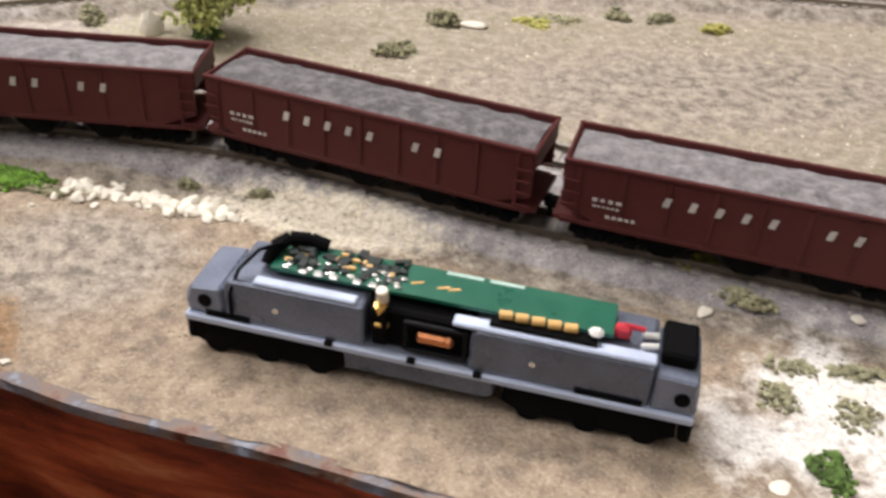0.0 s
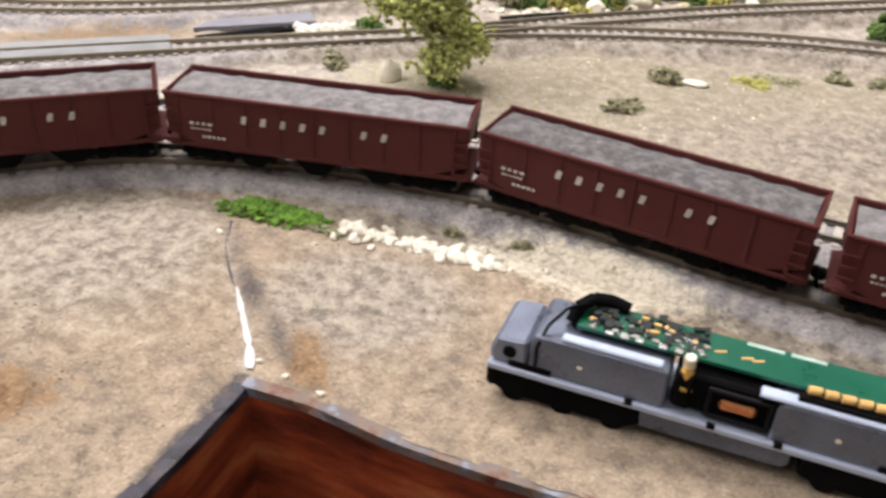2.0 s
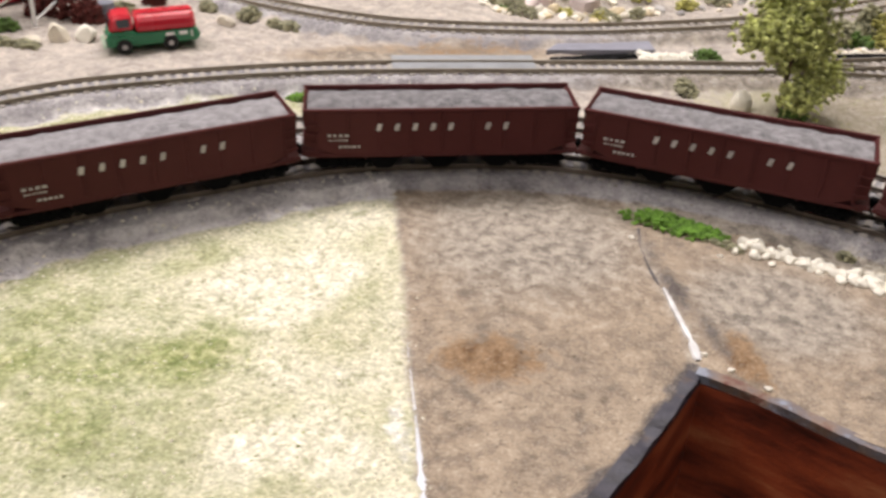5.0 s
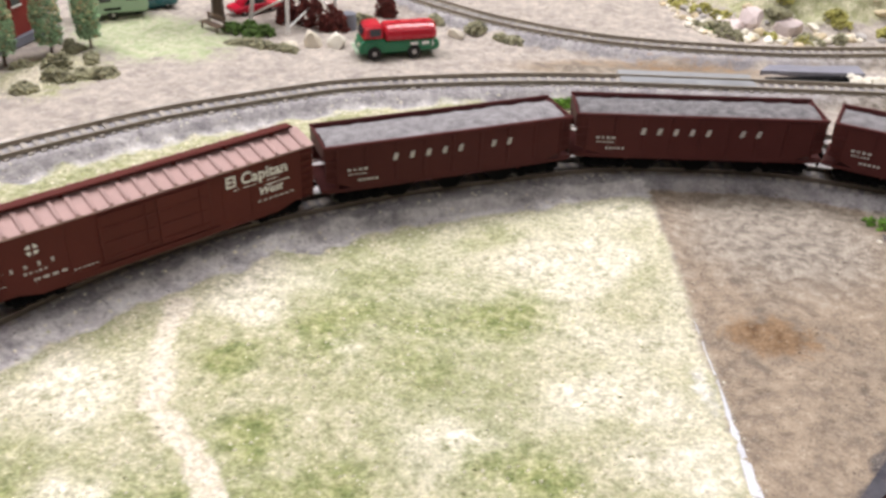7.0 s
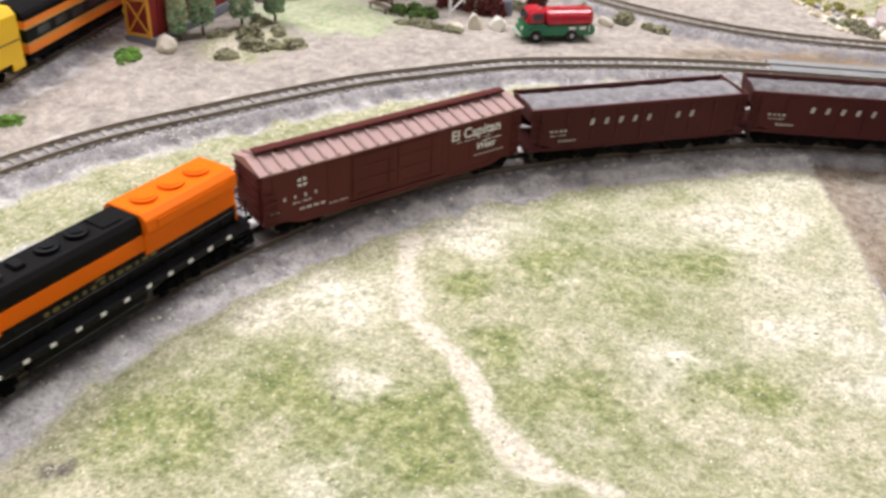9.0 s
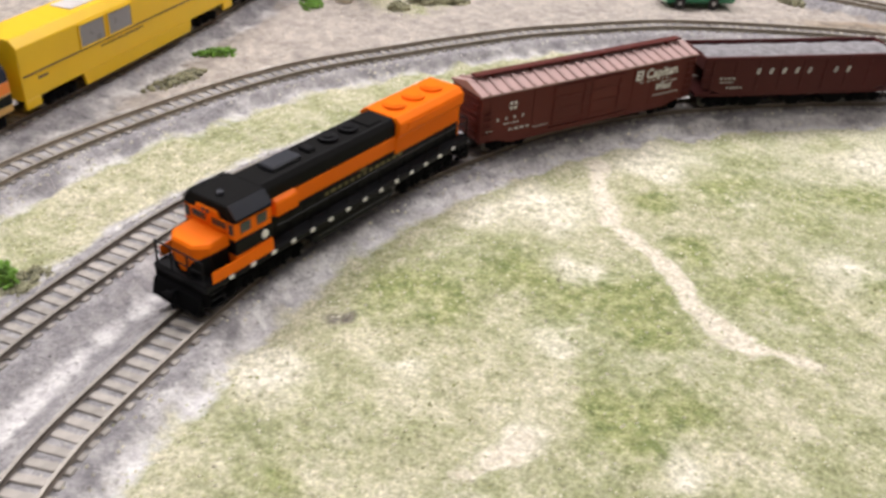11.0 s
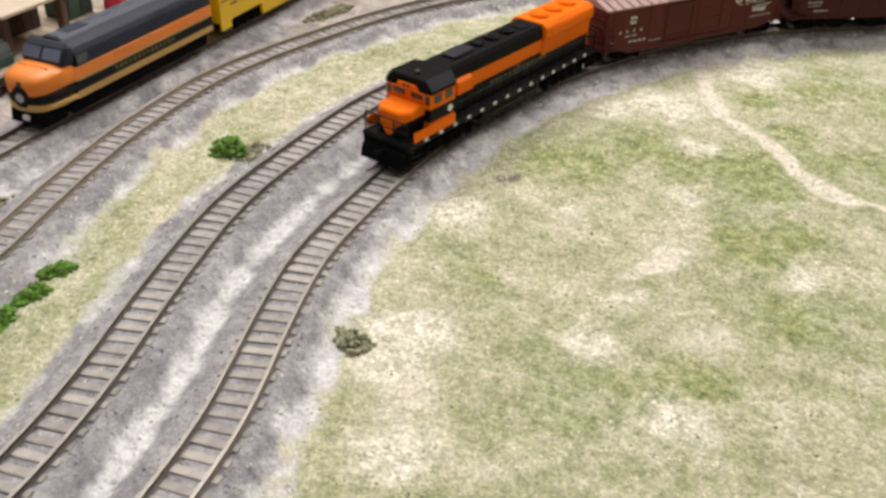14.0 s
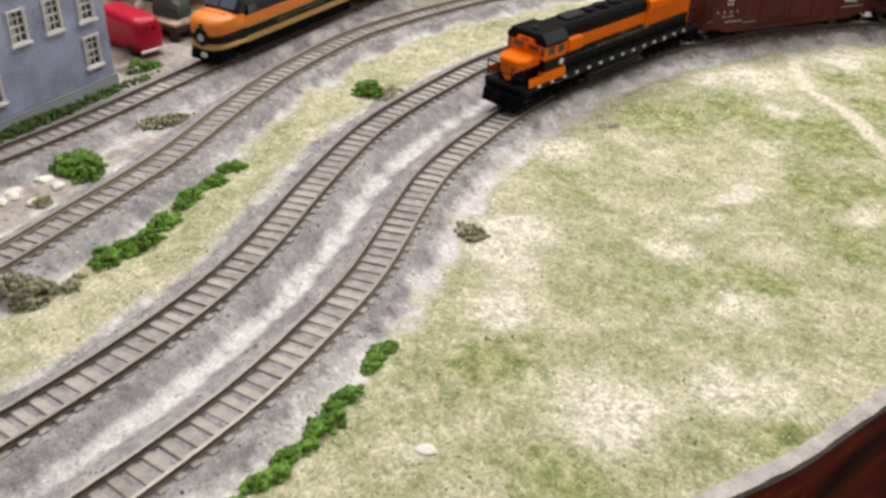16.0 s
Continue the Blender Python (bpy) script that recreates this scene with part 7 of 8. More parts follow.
def red_building():
    """Tall red trackside building with a yellow lattice on its narrow end."""
    root = thing("red_building", "tall barn-red trackside building with a yellow lattice end", "building")
    w, L, H = 0.0135, 0.0680, 0.070
    part("base", box((w + 0.003, L + 0.003, 0.0044), (-w / 2, L / 2, 0.0018), 0.0003), M["foundation"], root, "blue-grey concrete base")
    part("wall", box((w, L, H), (-w / 2, L / 2, 0.004 + H / 2), 0.0002), M["redwall"], root)
    for k in range(5):
        part("batten", box((0.0006, 0.0010, H), (0.0003, 0.006 + k * 0.0140, 0.004 + H / 2), 0.0001), M["redwall"], root)
    part("cap_roof", box((w + 0.004, L + 0.004, 0.0016), (-w / 2, L / 2, H + 0.0050), 0.0003), M["roofblack"], root)
    y = -0.0009
    for x in (-0.0006, -w + 0.0006):
        part("lattice_post", box((0.0012, 0.0012, H), (x, y, 0.004 + H / 2), 0.0001), M["lattice"], root, "yellow lattice post")
    z0, z1 = 0.0050, 0.0235
    for k in range(4):
        za, zb = 0.0050 + k * 0.0165, 0.0050 + (k + 1) * 0.0165
        part("lattice_rail", box((w, 0.0011, 0.0011), (-w / 2, y, za), 0.0001), M["lattice"], root, "yellow lattice rail")
        for a, b in (((-0.0010, y, za), (-w + 0.0010, y, zb)), ((-w + 0.0010, y - 0.0003, za), (-0.0010, y - 0.0003, zb))):
            part("lattice_brace", rod(a, b, 0.00045, 6), M["lattice"], root, "yellow cross brace")
    for k, (u, z) in enumerate([(0.020, 0.022), (0.036, 0.022), (0.052, 0.022)]):
        w_ = part("window", box((0.0005, 0.0060, 0.0080), (0.0001, u, z), 0.0001), M["darkglass"], root)
        part("window_frame", box((0.0009, 0.0072, 0.0008), (0.0002, u, z - 0.0044), 0.0001), M["whitepaint"], w_)
    root.matrix_basis = pose(-0.4650, 0.1625, 0.0, 0, 0, 9.5)
    return root


red_building()


def road_wheel(parent, x, y, z, r=0.0030, w=0.0020, name="wheel"):
    t = part(name, cyl(r, w, (x, y, z), (90, 0, 0), 18, bevel=0.0004), M["tyre"], parent)
    s = 1 if y > 0 else -1
    part("hub", cyl(r * 0.34, 0.0004, (x, y + s * (w / 2 + 0.0001), z), (90, 0, 0), 12), M["dullwhite"], t, "pale hub cap")
    return t


def tank_truck():
    root = thing("tank_truck", "old red and green model tank truck parked in the yard", "truck")
    part("lower_body", prism([(0.0140, 0.0028), (0.0146, 0.0062), (0.0128, 0.0088), (0.0040, 0.0090), (0.0034, 0.0078), (-0.0200, 0.0078), (-0.0212, 0.0050), (-0.0200, 0.0030)], -0.0064, 0.0064, bevel=0.0006), M["truckgreen"], root, "green lower body")
    part("cab", prism([(0.0132, 0.0086), (0.0118, 0.0136), (0.0096, 0.0148), (0.0040, 0.0148), (0.0036, 0.0086)], -0.0060, 0.0060, bevel=0.0010), M["truckred"], root, "red rounded cab")
    part("tank", prism([(-0.0060, 0.0076), (-0.0062, 0.0112), (-0.0042, 0.0142), (0.0042, 0.0142), (0.0062, 0.0112), (0.0060, 0.0076)], -0.0196, 0.0030, axis="x", bevel=0.0010), M["truckred"], root, "red tank")
    for k in range(3):
        part("filler_cap", cyl(0.0010, 0.0007, (-0.0030 - k * 0.0062, 0, 0.0145), seg=12, bevel=0.0002), M["truckred"], root)
    part("tank_walkway", box((0.0215, 0.0020, 0.0004), (-0.0085, 0.0022, 0.0144), 0.0001), M["truckred"], root)
    for s in (-1, 1):
        part("side_window", box((0.0048, 0.0003, 0.0032), (0.0074, s * 0.0060, 0.0120), 0.0001), M["darkglass"], root)
        part("fender", prism([(0.0115, 0.0030), (0.0120, 0.0056), (0.0098, 0.0074), (0.0062, 0.0074), (0.0038, 0.0056), (0.0040, 0.0030), (0.0048, 0.0050), (0.0066, 0.0064), (0.0094, 0.0064), (0.0108, 0.0050)], s * 0.0060 - 0.0009, s * 0.0060 + 0.0012, bevel=0.0002), M["truckgreen"], root)
        for x in (-0.0095, -0.0145):
            part("side_mark", box((0.0032, 0.0002, 0.0014), (x, s * 0.0065, 0.0066)), M["whitepaint"], root, "white side marking")
        part("side_mark", box((0.0005, 0.0002, 0.0026), (-0.0178, s * 0.0065, 0.0062)), M["whitepaint"], root)
        road_wheel(root, 0.0080, s * 0.0058, 0.0030)
        road_wheel(root, -0.0095, s * 0.0058, 0.0030)
        part("headlight", cyl(0.0009, 0.0008, (0.0143, s * 0.0042, 0.0066), (0, 90, 0), 10), M["lens"], root)
    part("windscreen", box((0.0003, 0.0092, 0.0034), (0.0126, 0, 0.0120), 0.0001, rot=(0, -16, 0)), M["darkglass"], root)
    part("bumper", box((0.0010, 0.0128, 0.0014), (0.0152, 0, 0.0036), 0.0003), M["mint"], root, "pale green bumper")
    root.matrix_basis = pose(-0.3164, 0.2831, ground_z(-0.3164, 0.2831), 0, 0, -139.7) @ Matrix.Scale(1.07, 4)
    return root


tank_truck()


def saloon(name, label, mat, length, width, tall, at, turn, category="car"):
    root = thing(name, label, category)
    h = length / 2
    part("body", prism([(h, 0.25 * tall), (h * 0.98, 0.48 * tall), (h * 0.45, 0.60 * tall), (-h * 0.55, 0.60 * tall), (-h, 0.50 * tall), (-h, 0.22 * tall), (0, 0.16 * tall)], -width / 2, width / 2, bevel=0.0006), M[mat], root)
    part("cabin", prism([(h * 0.48, 0.58 * tall), (h * 0.22, tall), (-h * 0.45, tall), (-h * 0.70, 0.58 * tall)], -width * 0.42, width * 0.42, bevel=0.0007), M[mat], root)
    for s in (-1, 1):
        part("side_window", prism([(h * 0.36, 0.62 * tall), (h * 0.17, 0.93 * tall), (-h * 0.40, 0.93 * tall), (-h * 0.58, 0.62 * tall)], s * width * 0.42 - 0.0001, s * width * 0.42 + 0.0002), M["darkglass"], root)
        for x in (-0.58, 0.60):
            road_wheel(root, x * h, s * (width / 2 - 0.0008), tall * 0.20, tall * 0.20, 0.0014)
    for e in (-1, 1):
        part("bumper", box((0.0006, width * 0.98, 0.0010), (e * (h + 0.0002), 0, 0.28 * tall), 0.0002), M["chrome"], root, "chrome bumper")
    root.matrix_basis = pose(*at, ground_z(*at), 0, 0, turn)
    return root


saloon("parked_car", "dark teal model car parked by the lawn", "teal", 0.0270, 0.0105, 0.0090, (-0.4580, 0.2840), -122)
saloon("parked_car", "bright red model car behind a white tower", "vanred", 0.0270, 0.0105, 0.0090, (-0.4090, 0.3075), 62)


def trailer():
    root = thing("travel_trailer", "pale mint-green model travel trailer beside the lawn", "trailer")
    part("body", prism([(0.0180, 0.0030), (0.0190, 0.0075), (0.0170, 0.0140), (0.0130, 0.0160), (-0.0150, 0.0160), (-0.0185, 0.0130), (-0.0190, 0.0030)], -0.0070, 0.0070, bevel=0.0010), M["mint"], root)
    for s in (-1, 1):
        for x in (-0.0120, -0.0020, 0.0110):
            part("window", box((0.0055, 0.0003, 0.0036), (x, s * 0.0070, 0.0110), 0.0001), M["darkglass"], root)
        road_wheel(root, 0.0010, s * 0.0062, 0.0026, 0.0026, 0.0014)
        part("wheel_arch", box((0.0080, 0.0004, 0.0012), (0.0010, s * 0.0071, 0.0056), 0.0001), M["truckblack"], root)
    root.matrix_basis = pose(-0.4665, 0.2640, ground_z(-0.4665, 0.2640), 0, 0, 49)
    return root


trailer()


def panel_van():
    root = thing("panel_van", "glossy red rounded panel van parked beside a house", "van")
    body = prism([(0.0160, 0.0026), (0.0160, 0.0090), (0.0140, 0.0160), (-0.0140, 0.0164), (-0.0165, 0.0120), (-0.0165, 0.0026)], -0.0064, 0.0064)
    upper = [e for e in body.edges if max(v.co.z for v in e.verts) > 0.008 and min(v.co.z for v in e.verts) > 0.0020]
    bmesh.ops.bevel(body, geom=upper, offset=0.0030, segments=5, affect="EDGES", profile=0.5)
    part("body", body, M["vanred"], root, smooth=True)
    for y in (-0.0018, 0.0018):
        part("rear_window", box((0.0003, 0.0022, 0.0018), (0.0152, y, 0.0116), 0.0001, rot=(0, -14, 0)), M["vanwindow"], root, "small dark red rear window")
    part("bumper", box((0.0012, 0.0124, 0.0012), (0.0166, 0, 0.0030), 0.0003), M["whitepaint"], root, "pale rear bumper")
    for s in (-1, 1):
        for k in range(3):
            part("side_rib", box((0.0280, 0.0003, 0.0004), (-0.001, s * 0.0065, 0.0060 + k * 0.0018), 0.0001), M["vanred"], root)
        for x in (-0.0100, 0.0095):
            part("wheel", cyl(0.0027, 0.0016, (x, s * 0.0056, 0.0027), (90, 0, 0), 18, bevel=0.0004), M["tyre"], root)
    root.matrix_basis = pose(-0.4790, -0.1320, ground_z(-0.479, -0.132), 0, 0, 3)
    return root


panel_van()


def park_bench():
    root = thing("park_bench", "small brown wooden park bench at the lawn's edge", "bench")
    for k in range(3):
        part("seat_slat", box((0.0150, 0.0012, 0.0005), (0, -0.0016 + k * 0.0015, 0.0032), 0.0001), M["wood"], root)
    for k in range(2):
        part("back_slat", box((0.0150, 0.0005, 0.0012), (0, 0.0030, 0.0048 + k * 0.0017), 0.0001), M["wood"], root)
    for x in (-0.0062, 0.0062):
        leg = box((0.0008, 0.0044, 0.0006), (x, 0.0004, 0.0026), 0.0001)
        box((0.0008, 0.0006, 0.0030), (x, -0.0016, 0.0014), bm=leg)
        box((0.0008, 0.0006, 0.0072), (x, 0.0028, 0.0036), bm=leg)
        part("leg", leg, M["wood"], root)
    root.matrix_basis = pose(-0.4085, 0.2710, ground_z(-0.4085, 0.271), 0, 0, -18)
    return root


park_bench()
broadleaf(-0.4190, 0.2900, 0.075, 0.020, "dark_foam", "tall model tree with a thick bare trunk behind a bench", 71, 420, trunk=0.0034, low=0.55)


def lattice_tower():
    root = thing("water_tower", "white lattice legs of a model water tower standing in scrub", "tower")
    feet = [(-0.0150, -0.0165), (0.0150, -0.0165), (0.0150, 0.0165), (-0.0150, 0.0165)]
    tall = 0.070
    tops = [(x * 0.45, y * 0.45, tall) for x, y in feet]
    at = lambda i, k: tuple(a + (b - a) * k for a, b in zip((*feet[i], 0.0), tops[i]))  # noqa: E731
    for i in range(4):
        part("leg", rod(at(i, 0), tops[i], 0.0010, 8), M["whitepaint"], root)
        j = (i + 1) % 4
        for k in (0.24, 0.60):
            part("strut", rod(at(i, k), at(j, k), 0.0005, 6), M["whitepaint"], root)
        for a, b in ((0.24, 0.60), (0.60, 0.98)):
            part("brace", rod(at(i, a), at(j, b), 0.0004, 6), M["whitepaint"], root)
        part("brace", rod(at(i, 0.03), at(j, 0.24), 0.0006, 6), M["whitepaint"], root)
    part("platform", cyl(0.0125, 0.0012, (0, 0, tall + 0.0004), seg=20), M["wood"], root)
    part("tank", cyl(0.0110, 0.0180, (0, 0, tall + 0.0100), seg=22, bevel=0.0004), M["whitepaint"], root)
    root.matrix_basis = pose(-0.3830, 0.3055, ground_z(-0.383, 0.3055), 0, 0, -18)
    return root


lattice_tower()


def oil_drum(x, y, mat, label, r=0.0030, h=0.0062):
    bm = cyl(r, h, (0, 0, h / 2), seg=18, bevel=0.0002)
    for k in (0.33, 0.66):
        cyl(r * 1.05, 0.0005, (0, 0, h * k), seg=18, bm=bm)
    ob = part("drum", bm, M[mat])
    ob.matrix_basis = pose(x, y, ground_z(x, y))
    return tagged(ob, label, "drum")


oil_drum(-0.3510, 0.3050, "foundation", "blue-grey ribbed drum behind white boulders", 0.0040, 0.0082)


def loading_dock():
    """Old timber dock with a planked deck on posts, beside the siding."""
    root = thing("loading_dock", "grey-tan timber loading dock on dark posts behind the siding", "dock")
    for k in range(15):
        part("plank", box((0.0860, 0.0052, 0.0014), (-0.0430 + 0.0006 * (k % 3), 0.0026 + k * 0.0055, 0.0078), 0.0002), M["tanroof"], root)
    for y in (0.0012, 0.0400, 0.0800):
        part("beam", box((0.0840, 0.0026, 0.0024), (-0.0430, y, 0.0058), 0.0002), M["darkwood"], root)
        for x in (-0.0020, -0.0160, -0.0300):
            part("post", box((0.0030, 0.0030, 0.0048), (x, y, 0.0022), 0.0002), M["darkwood"], root)
    part("edge_beam", box((0.0024, 0.0820, 0.0030), (-0.0006, 0.0410, 0.0058), 0.0002), M["darkwood"], root)
    root.matrix_basis = pose(-0.4700, -0.1155, 0.0, 0, 0, 9)
    return root


loading_dock()
DECK = 0.0087


def freight_shed():
    """Dark open-fronted shed on the dock: posts, board walls and a tan roof."""
    root = thing("freight_shed", "dark brown timber freight shed with a tan roof on a dock", "shed")
    for k in range(7):
        part("wall_board", box((0.0016, 0.0044, 0.0170), (-0.0165, 0.0024 + k * 0.0046, 0.0086), 0.0002), M["darkwood"], root)
    for k in range(10):
        part("wall_board", box((0.0050, 0.0016, 0.0170), (-0.0200 - k * 0.0053, 0.0010, 0.0086), 0.0002), M["darkwood"], root)
    for x, y in ((-0.0020, 0.0015), (-0.0020, 0.0310), (-0.0700, 0.0015)):
        part("post", box((0.0034, 0.0034, 0.0172), (x, y, 0.0086), 0.0003), M["wood"], root, "weathered brown post")
    part("wall_plate", box((0.0020, 0.0340, 0.0022), (-0.0020, 0.0160, 0.0166), 0.0002), M["wood"], root)
    part("roof", prism([(0.0070, 0.0176), (0.0070, 0.0190), (-0.0800, 0.0260), (-0.0800, 0.0246)], -0.0060, 0.0350, bevel=0.0003), M["tanroof"], root, "tan sloping roof")
    root.matrix_basis = pose(-0.4815, -0.1010, DECK, 0, 0, 12)
    return root


freight_shed()


def tarped_machine(x, y, turn):
    root = thing("machine_crate", "grey-green tarpaulined machine standing on a timber dock", "crate")
    part("base", box((0.0150, 0.0092, 0.0040), (0, 0, 0.0020), 0.0005), M["greenmetal"], root)
    cover = prism([(-0.0072, 0.0038), (-0.0068, 0.0078), (-0.0030, 0.0092), (0.0040, 0.0088), (0.0070, 0.0066), (0.0074, 0.0038)], -0.0044, 0.0044, bevel=0.0007)
    part("cover", cover, M["tarp"], root, "grey-green tarpaulin cover")
    for k in range(4):
        part("rib", box((0.0010, 0.0080, 0.0008), (-0.0048 + k * 0.0030, 0, 0.0092 - 0.0002 * k), 0.0002), M["tarp"], root)
    part("roll", cyl(0.0016, 0.0110, (0.0050, 0.0, 0.0060), (90, 0, 20), 12, bevel=0.0003), M["tarp"], root)
    root.matrix_basis = pose(x, y, DECK, 0, 0, turn)
    return root


tarped_machine(-0.4825, -0.1085, 14)


def barrel(x, y, z, mat, label, r=0.0034, h=0.0085):
    root = thing("barrel", label, "barrel")
    part("stave_shell", cyl(r, h, (0, 0, h / 2), seg=18, bevel=0.0006), M[mat], root)
    for k in (0.25, 0.75):
        part("hoop", cyl(r * 1.04, 0.0005, (0, 0, h * k), seg=18), M["darkwood"], root)
    part("lid", cyl(r * 0.86, 0.0004, (0, 0, h + 0.0001), seg=16), M[mat], root)
    root.matrix_basis = pose(x, y, z)
    return root


barrel(-0.5180, -0.1120, DECK, "redpart", "red barrel standing on a timber dock", 0.0046, 0.0085)
barrel(-0.4960, -0.0420, DECK, "redpart", "red barrel beside a dark green cabinet", 0.0042, 0.0100)
barrel(-0.5030, -0.0350, DECK, "redpart", "red barrel beside a dark green cabinet", 0.0038, 0.0080)
stone(-0.4960, -0.1120, 0.0030, 0.0024, 0.0026, "whitestone", "white sack lying on a timber dock", 71, category="sack", name="sack").matrix_basis = pose(-0.4990, -0.1140, DECK + 0.0016, 0, 0, 20)
stone(-0.5180, -0.1050, 0.0040, 0.0030, 0.0050, "yellowbag", "yellow sack beside a red barrel on the dock", 72, category="sack", name="sack").matrix_basis = pose(-0.5165, -0.1035, DECK + 0.0040, 0, 0, 40)
stone(-0.5260, -0.1160, 0.0034, 0.0028, 0.0036, "bluebag", "blue-grey sack beside a red barrel on the dock", 73, category="sack", name="sack").matrix_basis = pose(-0.5255, -0.1165, DECK + 0.0024, 0, 0, 10)


def cabinet(x, y, turn):
    root = thing("cabinet", "dark green trackside cabinet with a double door", "cabinet")
    part("body", box((0.0130, 0.0150, 0.0260), (0, 0, 0.0130), 0.0005), M["greenmetal"], root)
    for k in (-1, 1):
        part("door", box((0.0006, 0.0064, 0.0220), (0.0066, k * 0.0034, 0.0130), 0.0002), M["greenmetal"], root)
    part("roof", box((0.0150, 0.0170, 0.0014), (0, 0, 0.0266), 0.0004), M["greenmetal"], root)
    root.matrix_basis = pose(x, y, DECK, 0, 0, turn)
    return root


cabinet(-0.5080, -0.0560, 12)
cabinet(-0.5280, -0.0300, 12)


def picket_fence(x, y, turn):
    root = thing("fence", "short white picket fence behind the siding", "fence")
    for k in range(12):
        part("picket", box((0.0012, 0.0007, 0.0090), (k * 0.0026, 0, 0.0045), 0.0001), M["whitepaint"], root)
    for z in (0.0026, 0.0068):
        part("rail", box((0.0300, 0.0006, 0.0009), (0.0143, 0.0006, z), 0.0001), M["whitepaint"], root)
    root.matrix_basis = pose(x, y, ground_z(x, y), 0, 0, turn)
    return root


picket_fence(-0.5480, 0.0080, 0)

# ---------------------------------------------------------------- track details
for s0, s1 in [span("outer", (-0.154, 0.3155), (-0.208, 0.293))]:
    root = thing("grade_crossing", "grey road crossing panel laid between and beside the rails", "crossing", kind="structure")
    z = RAIL_TOP - 0.0006
    for off, w in ((0.0, 0.0074), (-0.0088, 0.0056)):
        part("panel", sweep(TRACKS["outer"], s0, s1, off, [(-w / 2, z), (w / 2, z), (w / 2 + 0.0004, z - 0.0022), (-w / 2 - 0.0004, z - 0.0022)]), M["crossing"], root)


def switch_machine(x0, y0, x1, y1):
    root = thing("switch_machine", "long low black switch machine beside the turnout", "switch machine", "switch machines")
    L = math.hypot(x1 - x0, y1 - y0)
    part("case", box((L, 0.0046, 0.0016), (0, 0, 0.0008), 0.0004), M["truckblack"], root)
    part("lever", box((0.0030, 0.0020, 0.0012), (L * 0.2, -0.0028, 0.0010), 0.0002), M["black"], root)
    for e in (-1, 1):
        part("screw", cyl(0.0007, 0.0004, (e * L * 0.42, 0, 0.0018), seg=10), M["steel"], root)
    x, y = (x0 + x1) / 2, (y0 + y1) / 2
    root.matrix_basis = pose(x, y, ground_z(x, y) + 0.0002, 0, 0, math.degrees(math.atan2(y1 - y0, x1 - x0)))
    return root


switch_machine(-0.152, 0.333, -0.119, 0.353)
switch_machine(-0.038, 0.376, -0.009, 0.389)
tagged(part("pavement", prism([(-0.156, 0.3415), (-0.112, 0.3605), (-0.117, 0.3730), (-0.152, 0.3570)], -0.001, 0.0022, axis="z"), M["pavement"]), "blue-grey asphalt patch between two tracks", "pavement", kind="structure")


def strip_on_ground(name, pts, widths, lift, mat, label, category):
    """A thin uneven strip of filler lying on the ground along the points."""
    ln = Line(pts, width=0.002)
    bm = bmesh.new()
    rows = []
    for i, (x, y) in enumerate(ln.p):
        k = i / (len(ln.p) - 1)
        _, _, a = ln.at(ln.s[i])
        w = float(np.interp(k, *widths)) * (1 + 0.4 * float(R_SMALL(x * 1.5, y * 1.5)))
        nx, ny = -math.sin(a), math.cos(a)
        rows.append([bm.verts.new((x + nx * o * w, y + ny * o * w, ground_z(x + nx * o * w, y + ny * o * w) + z)) for o, z in ((-0.5, -0.0006), (-0.4, lift), (0.4, lift), (0.5, -0.0006))])
    for r, q in zip(rows, rows[1:]):
        for j in range(3):
            bm.faces.new((r[j], r[j + 1], q[j + 1], q[j]))
    bmesh.ops.recalc_face_normals(bm, faces=bm.faces)
    return tagged(part(name, bm, mat), label, category, kind="structure")


strip_on_ground("trim_1", TURF_EDGE[3:6] + [(-0.105, 0.050)], ([0, 0.15, 0.35, 0.5, 1], [0.0001, 0.0004, 0.0009, 0.0019, 0.0026]), 0.0001, M["seam"], "grey-white plaster seam between turf and soil", "trim")
strip_on_ground("trim_2", [(-0.0865, 0.1815), (-0.0820, 0.1720), (-0.0765, 0.1600), (-0.0745, 0.1535)], ([0, 0.5, 1], [0.0010, 0.0013, 0.0020]), 0.0005, M["plaster"], "white plaster along the crack between two table sections", "trim")
strip_on_ground("trim_3", [(-0.0975, 0.2110), (-0.0950, 0.1980), (-0.0905, 0.1880), (-0.0870, 0.1815)], ([0, 0.15, 0.5, 0.85, 1], [0.0014, 0.0005, 0.0004, 0.0009, 0.0006]), 0.0002, M["lip"], "dark open crack between two table sections", "trim")

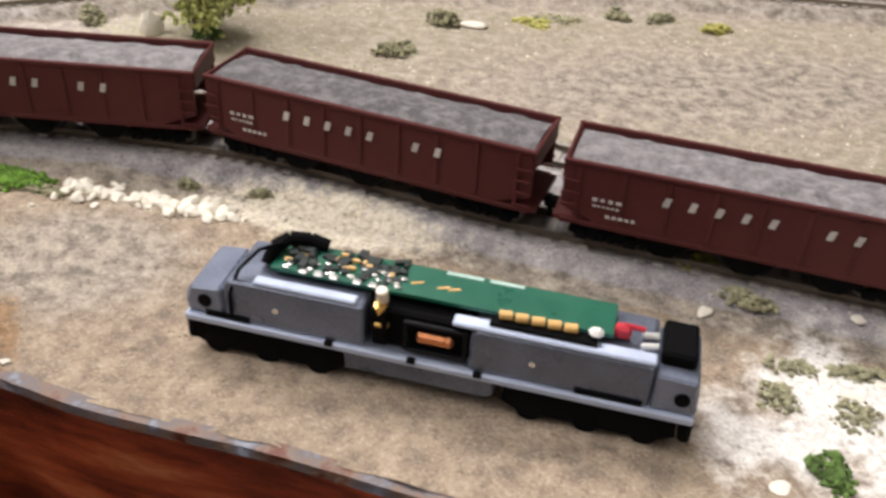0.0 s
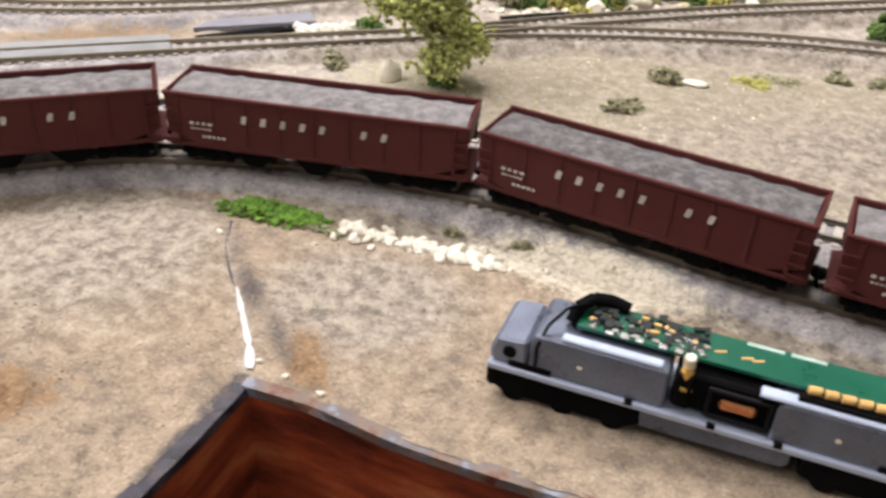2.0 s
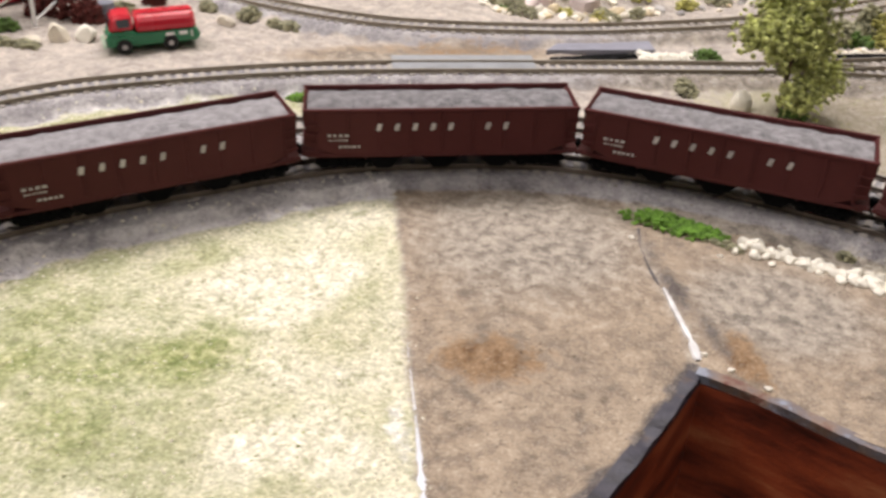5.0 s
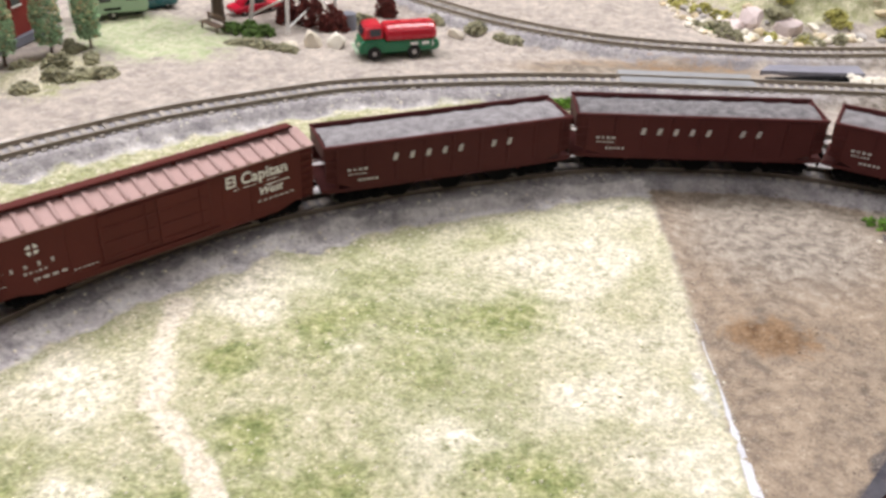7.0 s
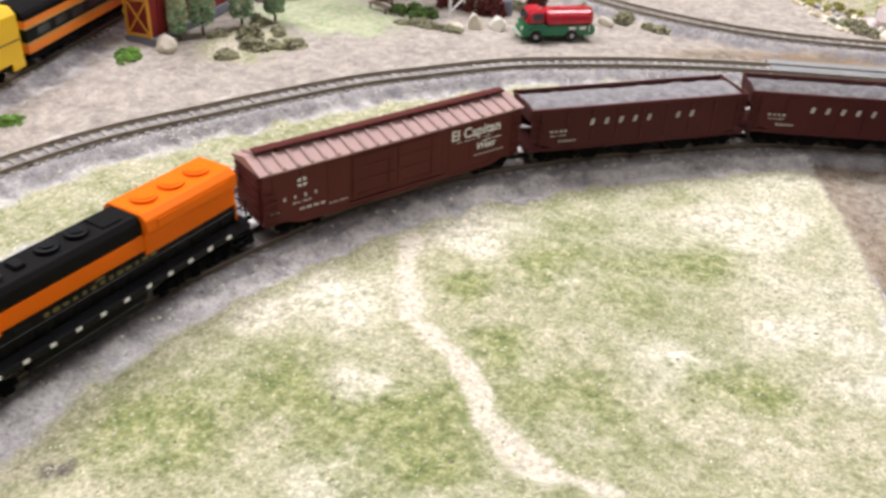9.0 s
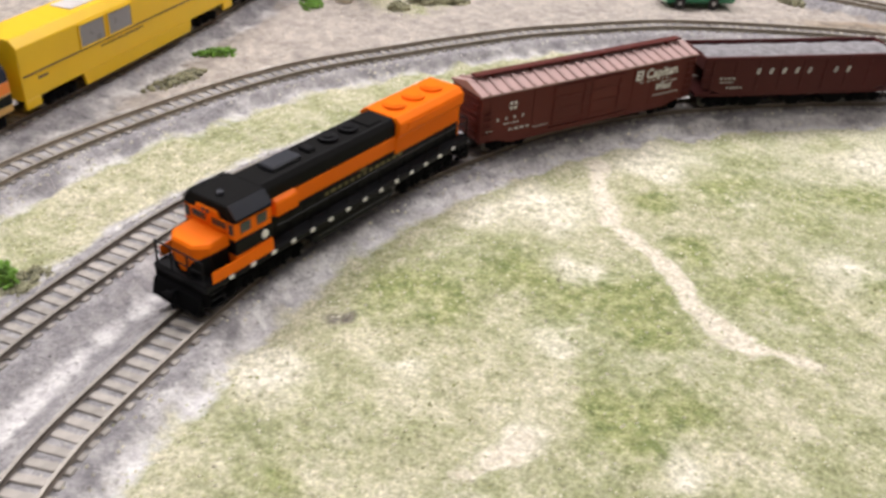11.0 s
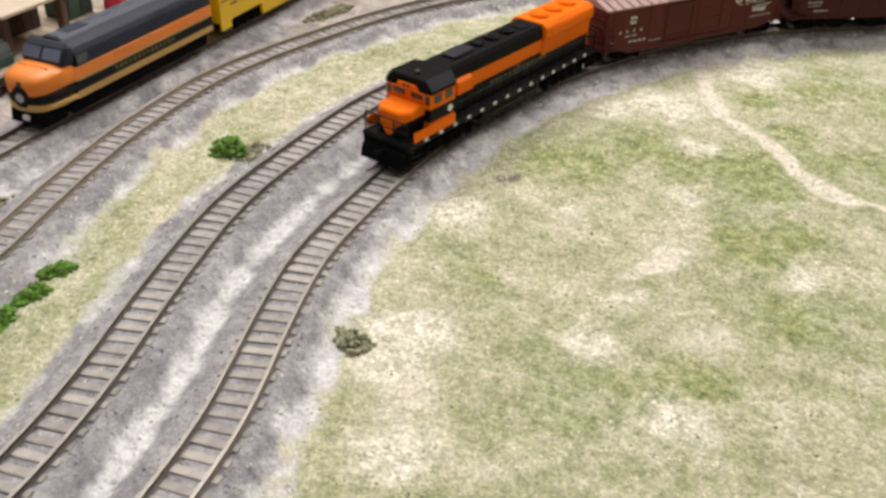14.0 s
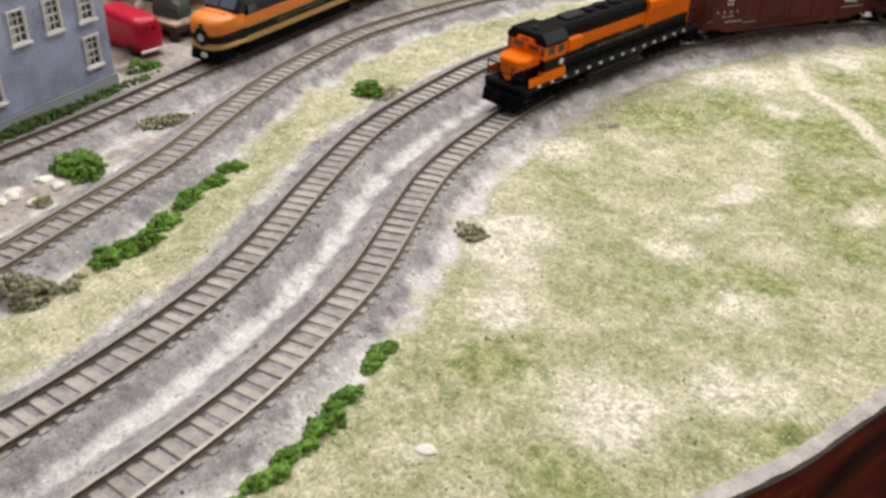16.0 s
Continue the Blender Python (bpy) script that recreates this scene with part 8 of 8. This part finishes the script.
# ---------------------------------------------------------------- rocks along the back
rk = random.Random(909)
cl = Line(CLIFF, width=0.008)
a0, a1 = cl.near(-0.25, 0.465), cl.near(0.10, 0.51)
for i in range(250):
    x, y, a = cl.at(rk.uniform(a0, a1))
    d = rk.choice((rk.gauss(0.000, 0.003), rk.gauss(0.001, 0.004), rk.uniform(-0.004, 0.045)))
    x, y = x - math.sin(a) * d, y + math.cos(a) * d
    if min(float(gap_to(TRACKS[k].p[::4], np.array([x]), np.array([y]))[0][0]) for k in ("branch", "back")) < 0.011:
        continue
    s = rk.uniform(0.0011, 0.0030) * (1.25 if d > 0.012 else 1.0)
    m = rk.choice(("yellowstone", "yellowstone", "stone", "whitestone", "greystone"))
    stone(x, y, s * rk.uniform(1.0, 1.6), s, s * rk.uniform(0.6, 1.0), m, {"yellowstone": "broken ochre rock on the slope behind the far track", "stone": "broken pale rock on the slope behind the far track", "whitestone": "broken white rock on the slope behind the far track",
          "greystone": "broken grey rock on the slope behind the far track"}[m], 1000 + i, rk.uniform(0, 180), 0.4, group="rocks on the slope")
for k, (x, y, sx, sy, sz) in enumerate([(-0.1790, 0.3990, 0.0075, 0.0120, 0.0062), (-0.1700, 0.4060, 0.0080, 0.0090, 0.0075), (-0.1520, 0.4050, 0.0080, 0.0070, 0.0070)]):
    stone(x, y, sx, sy, sz, "pinkstone", "smooth pinkish-grey rock slab on the slope", 1700 + k, 20 * k, 0.85)
for i, (x, y) in enumerate([(-0.212, 0.428), (-0.186, 0.398), (-0.178, 0.391), (-0.14, 0.398), (-0.105, 0.430), (-0.09, 0.445), (-0.06, 0.470), (-0.16, 0.41), (-0.13, 0.425), (-0.02, 0.50), (0.02, 0.51)]):
    bush(x, y, rk.uniform(0.006, 0.011), rk.uniform(0.005, 0.008), rk.uniform(0.004, 0.008), rk.choice(("sage_foam", "olive_foam")), "dry scrub among rocks on the slope", 110, 0.0014, 1200 + i, group="scrub on the slope")
for i in range(34):
    x = rk.uniform(-0.060, 0.200)
    y = 0.395 + 0.30 * max(0, x + 0.05) * 0.55 + rk.uniform(0.0, 0.028) if x < 0.09 else rk.uniform(0.398, 0.428)
    if min(float(gap_to(TRACKS[k].p[::4], np.array([x]), np.array([y]))[0][0]) for k in ("branch", "outer", "back")) < 0.016:
        continue
    if rk.random() < 0.5:
        s = rk.uniform(0.0025, 0.0055)
        stone(x, y, s * 1.3, s, s * 0.8, rk.choice(("stone", "whitestone", "stone")), "pale rock among scrub behind the branch track", 1300 + i, rk.uniform(0, 180), group="rocks behind the branch")
    else:
        bush(x, y, rk.uniform(0.006, 0.012), rk.uniform(0.005, 0.008), rk.uniform(0.005, 0.012), rk.choice(("sage_foam", "olive_foam", "dark_foam")), "dry scrub behind the branch track", 60, 0.0016, 1400 + i, group="scrub behind the branch")
for i in range(16):
    t = rk.random()
    s = rk.uniform(0.0015, 0.0034)
    stone(-0.116 + 0.024 * t + rk.gauss(0, 0.001), 0.352 + 0.010 * t + rk.gauss(0, 0.0012), s * 1.3, s, s * 0.8, "whitestone", "pale rubble beside the switch machine", 1500 + i, rk.uniform(0, 180), category="stone", group="rubble by the turnout", name="stone")
bush(-0.088, 0.362, 0.0085, 0.0050, 0.0060, "dark_foam", "dark green shrub beside pale rubble", 66, 0.0014, 1550)

# scrubby bank beyond the branch track
for k, (x, y, rx, rz, m) in enumerate([(-0.012, 0.4150, 0.0120, 0.0190, "olive_foam"), (0.004, 0.4220, 0.0130, 0.0220, "olive_foam"), (0.020, 0.4320, 0.0140, 0.0220, "olive_foam"), (0.038, 0.4400, 0.0140, 0.0200, "olive_foam"),
                                       (-0.034, 0.4080, 0.0090, 0.0140, "sage_foam"), (-0.025, 0.4200, 0.0100, 0.0180, "sage_foam"), (-0.045, 0.4190, 0.0100, 0.0140, "sage_foam"), (-0.004, 0.4020, 0.0080, 0.0060, "olive_foam"),
                                       (0.060, 0.4500, 0.0140, 0.0180, "sage_foam"), (0.085, 0.4600, 0.0150, 0.0180, "olive_foam")]):
    bush(x, y, rx, rx * 0.75, rz, m, "yellow-olive scrub on the bank beyond the branch track" if m == "olive_foam" else "grey-green scrub on the bank beyond the branch track", 210, 0.0016, 1800 + k, group="scrub on the bank")
for k in range(40):
    x = rk.uniform(-0.048, 0.06)
    y = 0.3965 + max(0, x + 0.03) * 0.42 + rk.gauss(0, 0.0014)
    s = rk.uniform(0.0010, 0.0024)
    stone(x, y, s * 1.3, s, s * 0.8, rk.choice(("whitestone", "stone", "yellowstone")), "small pale stone at the foot of the bank", 1900 + k, rk.uniform(0, 180), category="stone", group="stones below the bank", name="stone")

# ochre rubble and tufts spilling down to the far track
for k in range(60):
    t = rk.random()
    x, y = -0.222 + 0.034 * t + rk.gauss(0, 0.0022), 0.430 - 0.042 * t + rk.gauss(0, 0.0022)
    if k % 2:
        x, y = -0.186 + 0.052 * t + rk.gauss(0, 0.0015), 0.3885 + 0.006 * t + rk.gauss(0, 0.0018)
    s = rk.uniform(0.0009, 0.0024)
    m = rk.choice(("yellowstone", "whitestone", "stone"))
    stone(x, y, s * 1.3, s, s * 0.8, m, "small pale rubble at the foot of the slope" if m != "yellowstone" else "small ochre rubble at the foot of the slope", 2100 + k, rk.uniform(0, 180), category="stone", group="rubble below the slope", name="stone")
for k, (x, y, rx, rz, m) in enumerate([(-0.196, 0.4000, 0.0050, 0.0040, "sage_foam"), (-0.190, 0.3930, 0.0040, 0.0030, "dark_foam"), (-0.160, 0.3960, 0.0050, 0.0035, "olive_foam"), (-0.142, 0.3960, 0.0060, 0.0050, "olive_foam"),
                                       (-0.188, 0.4140, 0.0070, 0.0050, "olive_foam"), (-0.158, 0.4180, 0.0080, 0.0060, "olive_foam"), (-0.200, 0.4230, 0.0070, 0.0050, "olive_foam"), (-0.128, 0.4080, 0.0070, 0.0060, "sage_foam")]):
    bush(x, y, rx, rx * 0.8, rz, m, "low dry scrub at the foot of the slope", 90, 0.0011, 2200 + k, group="scrub on the slope")
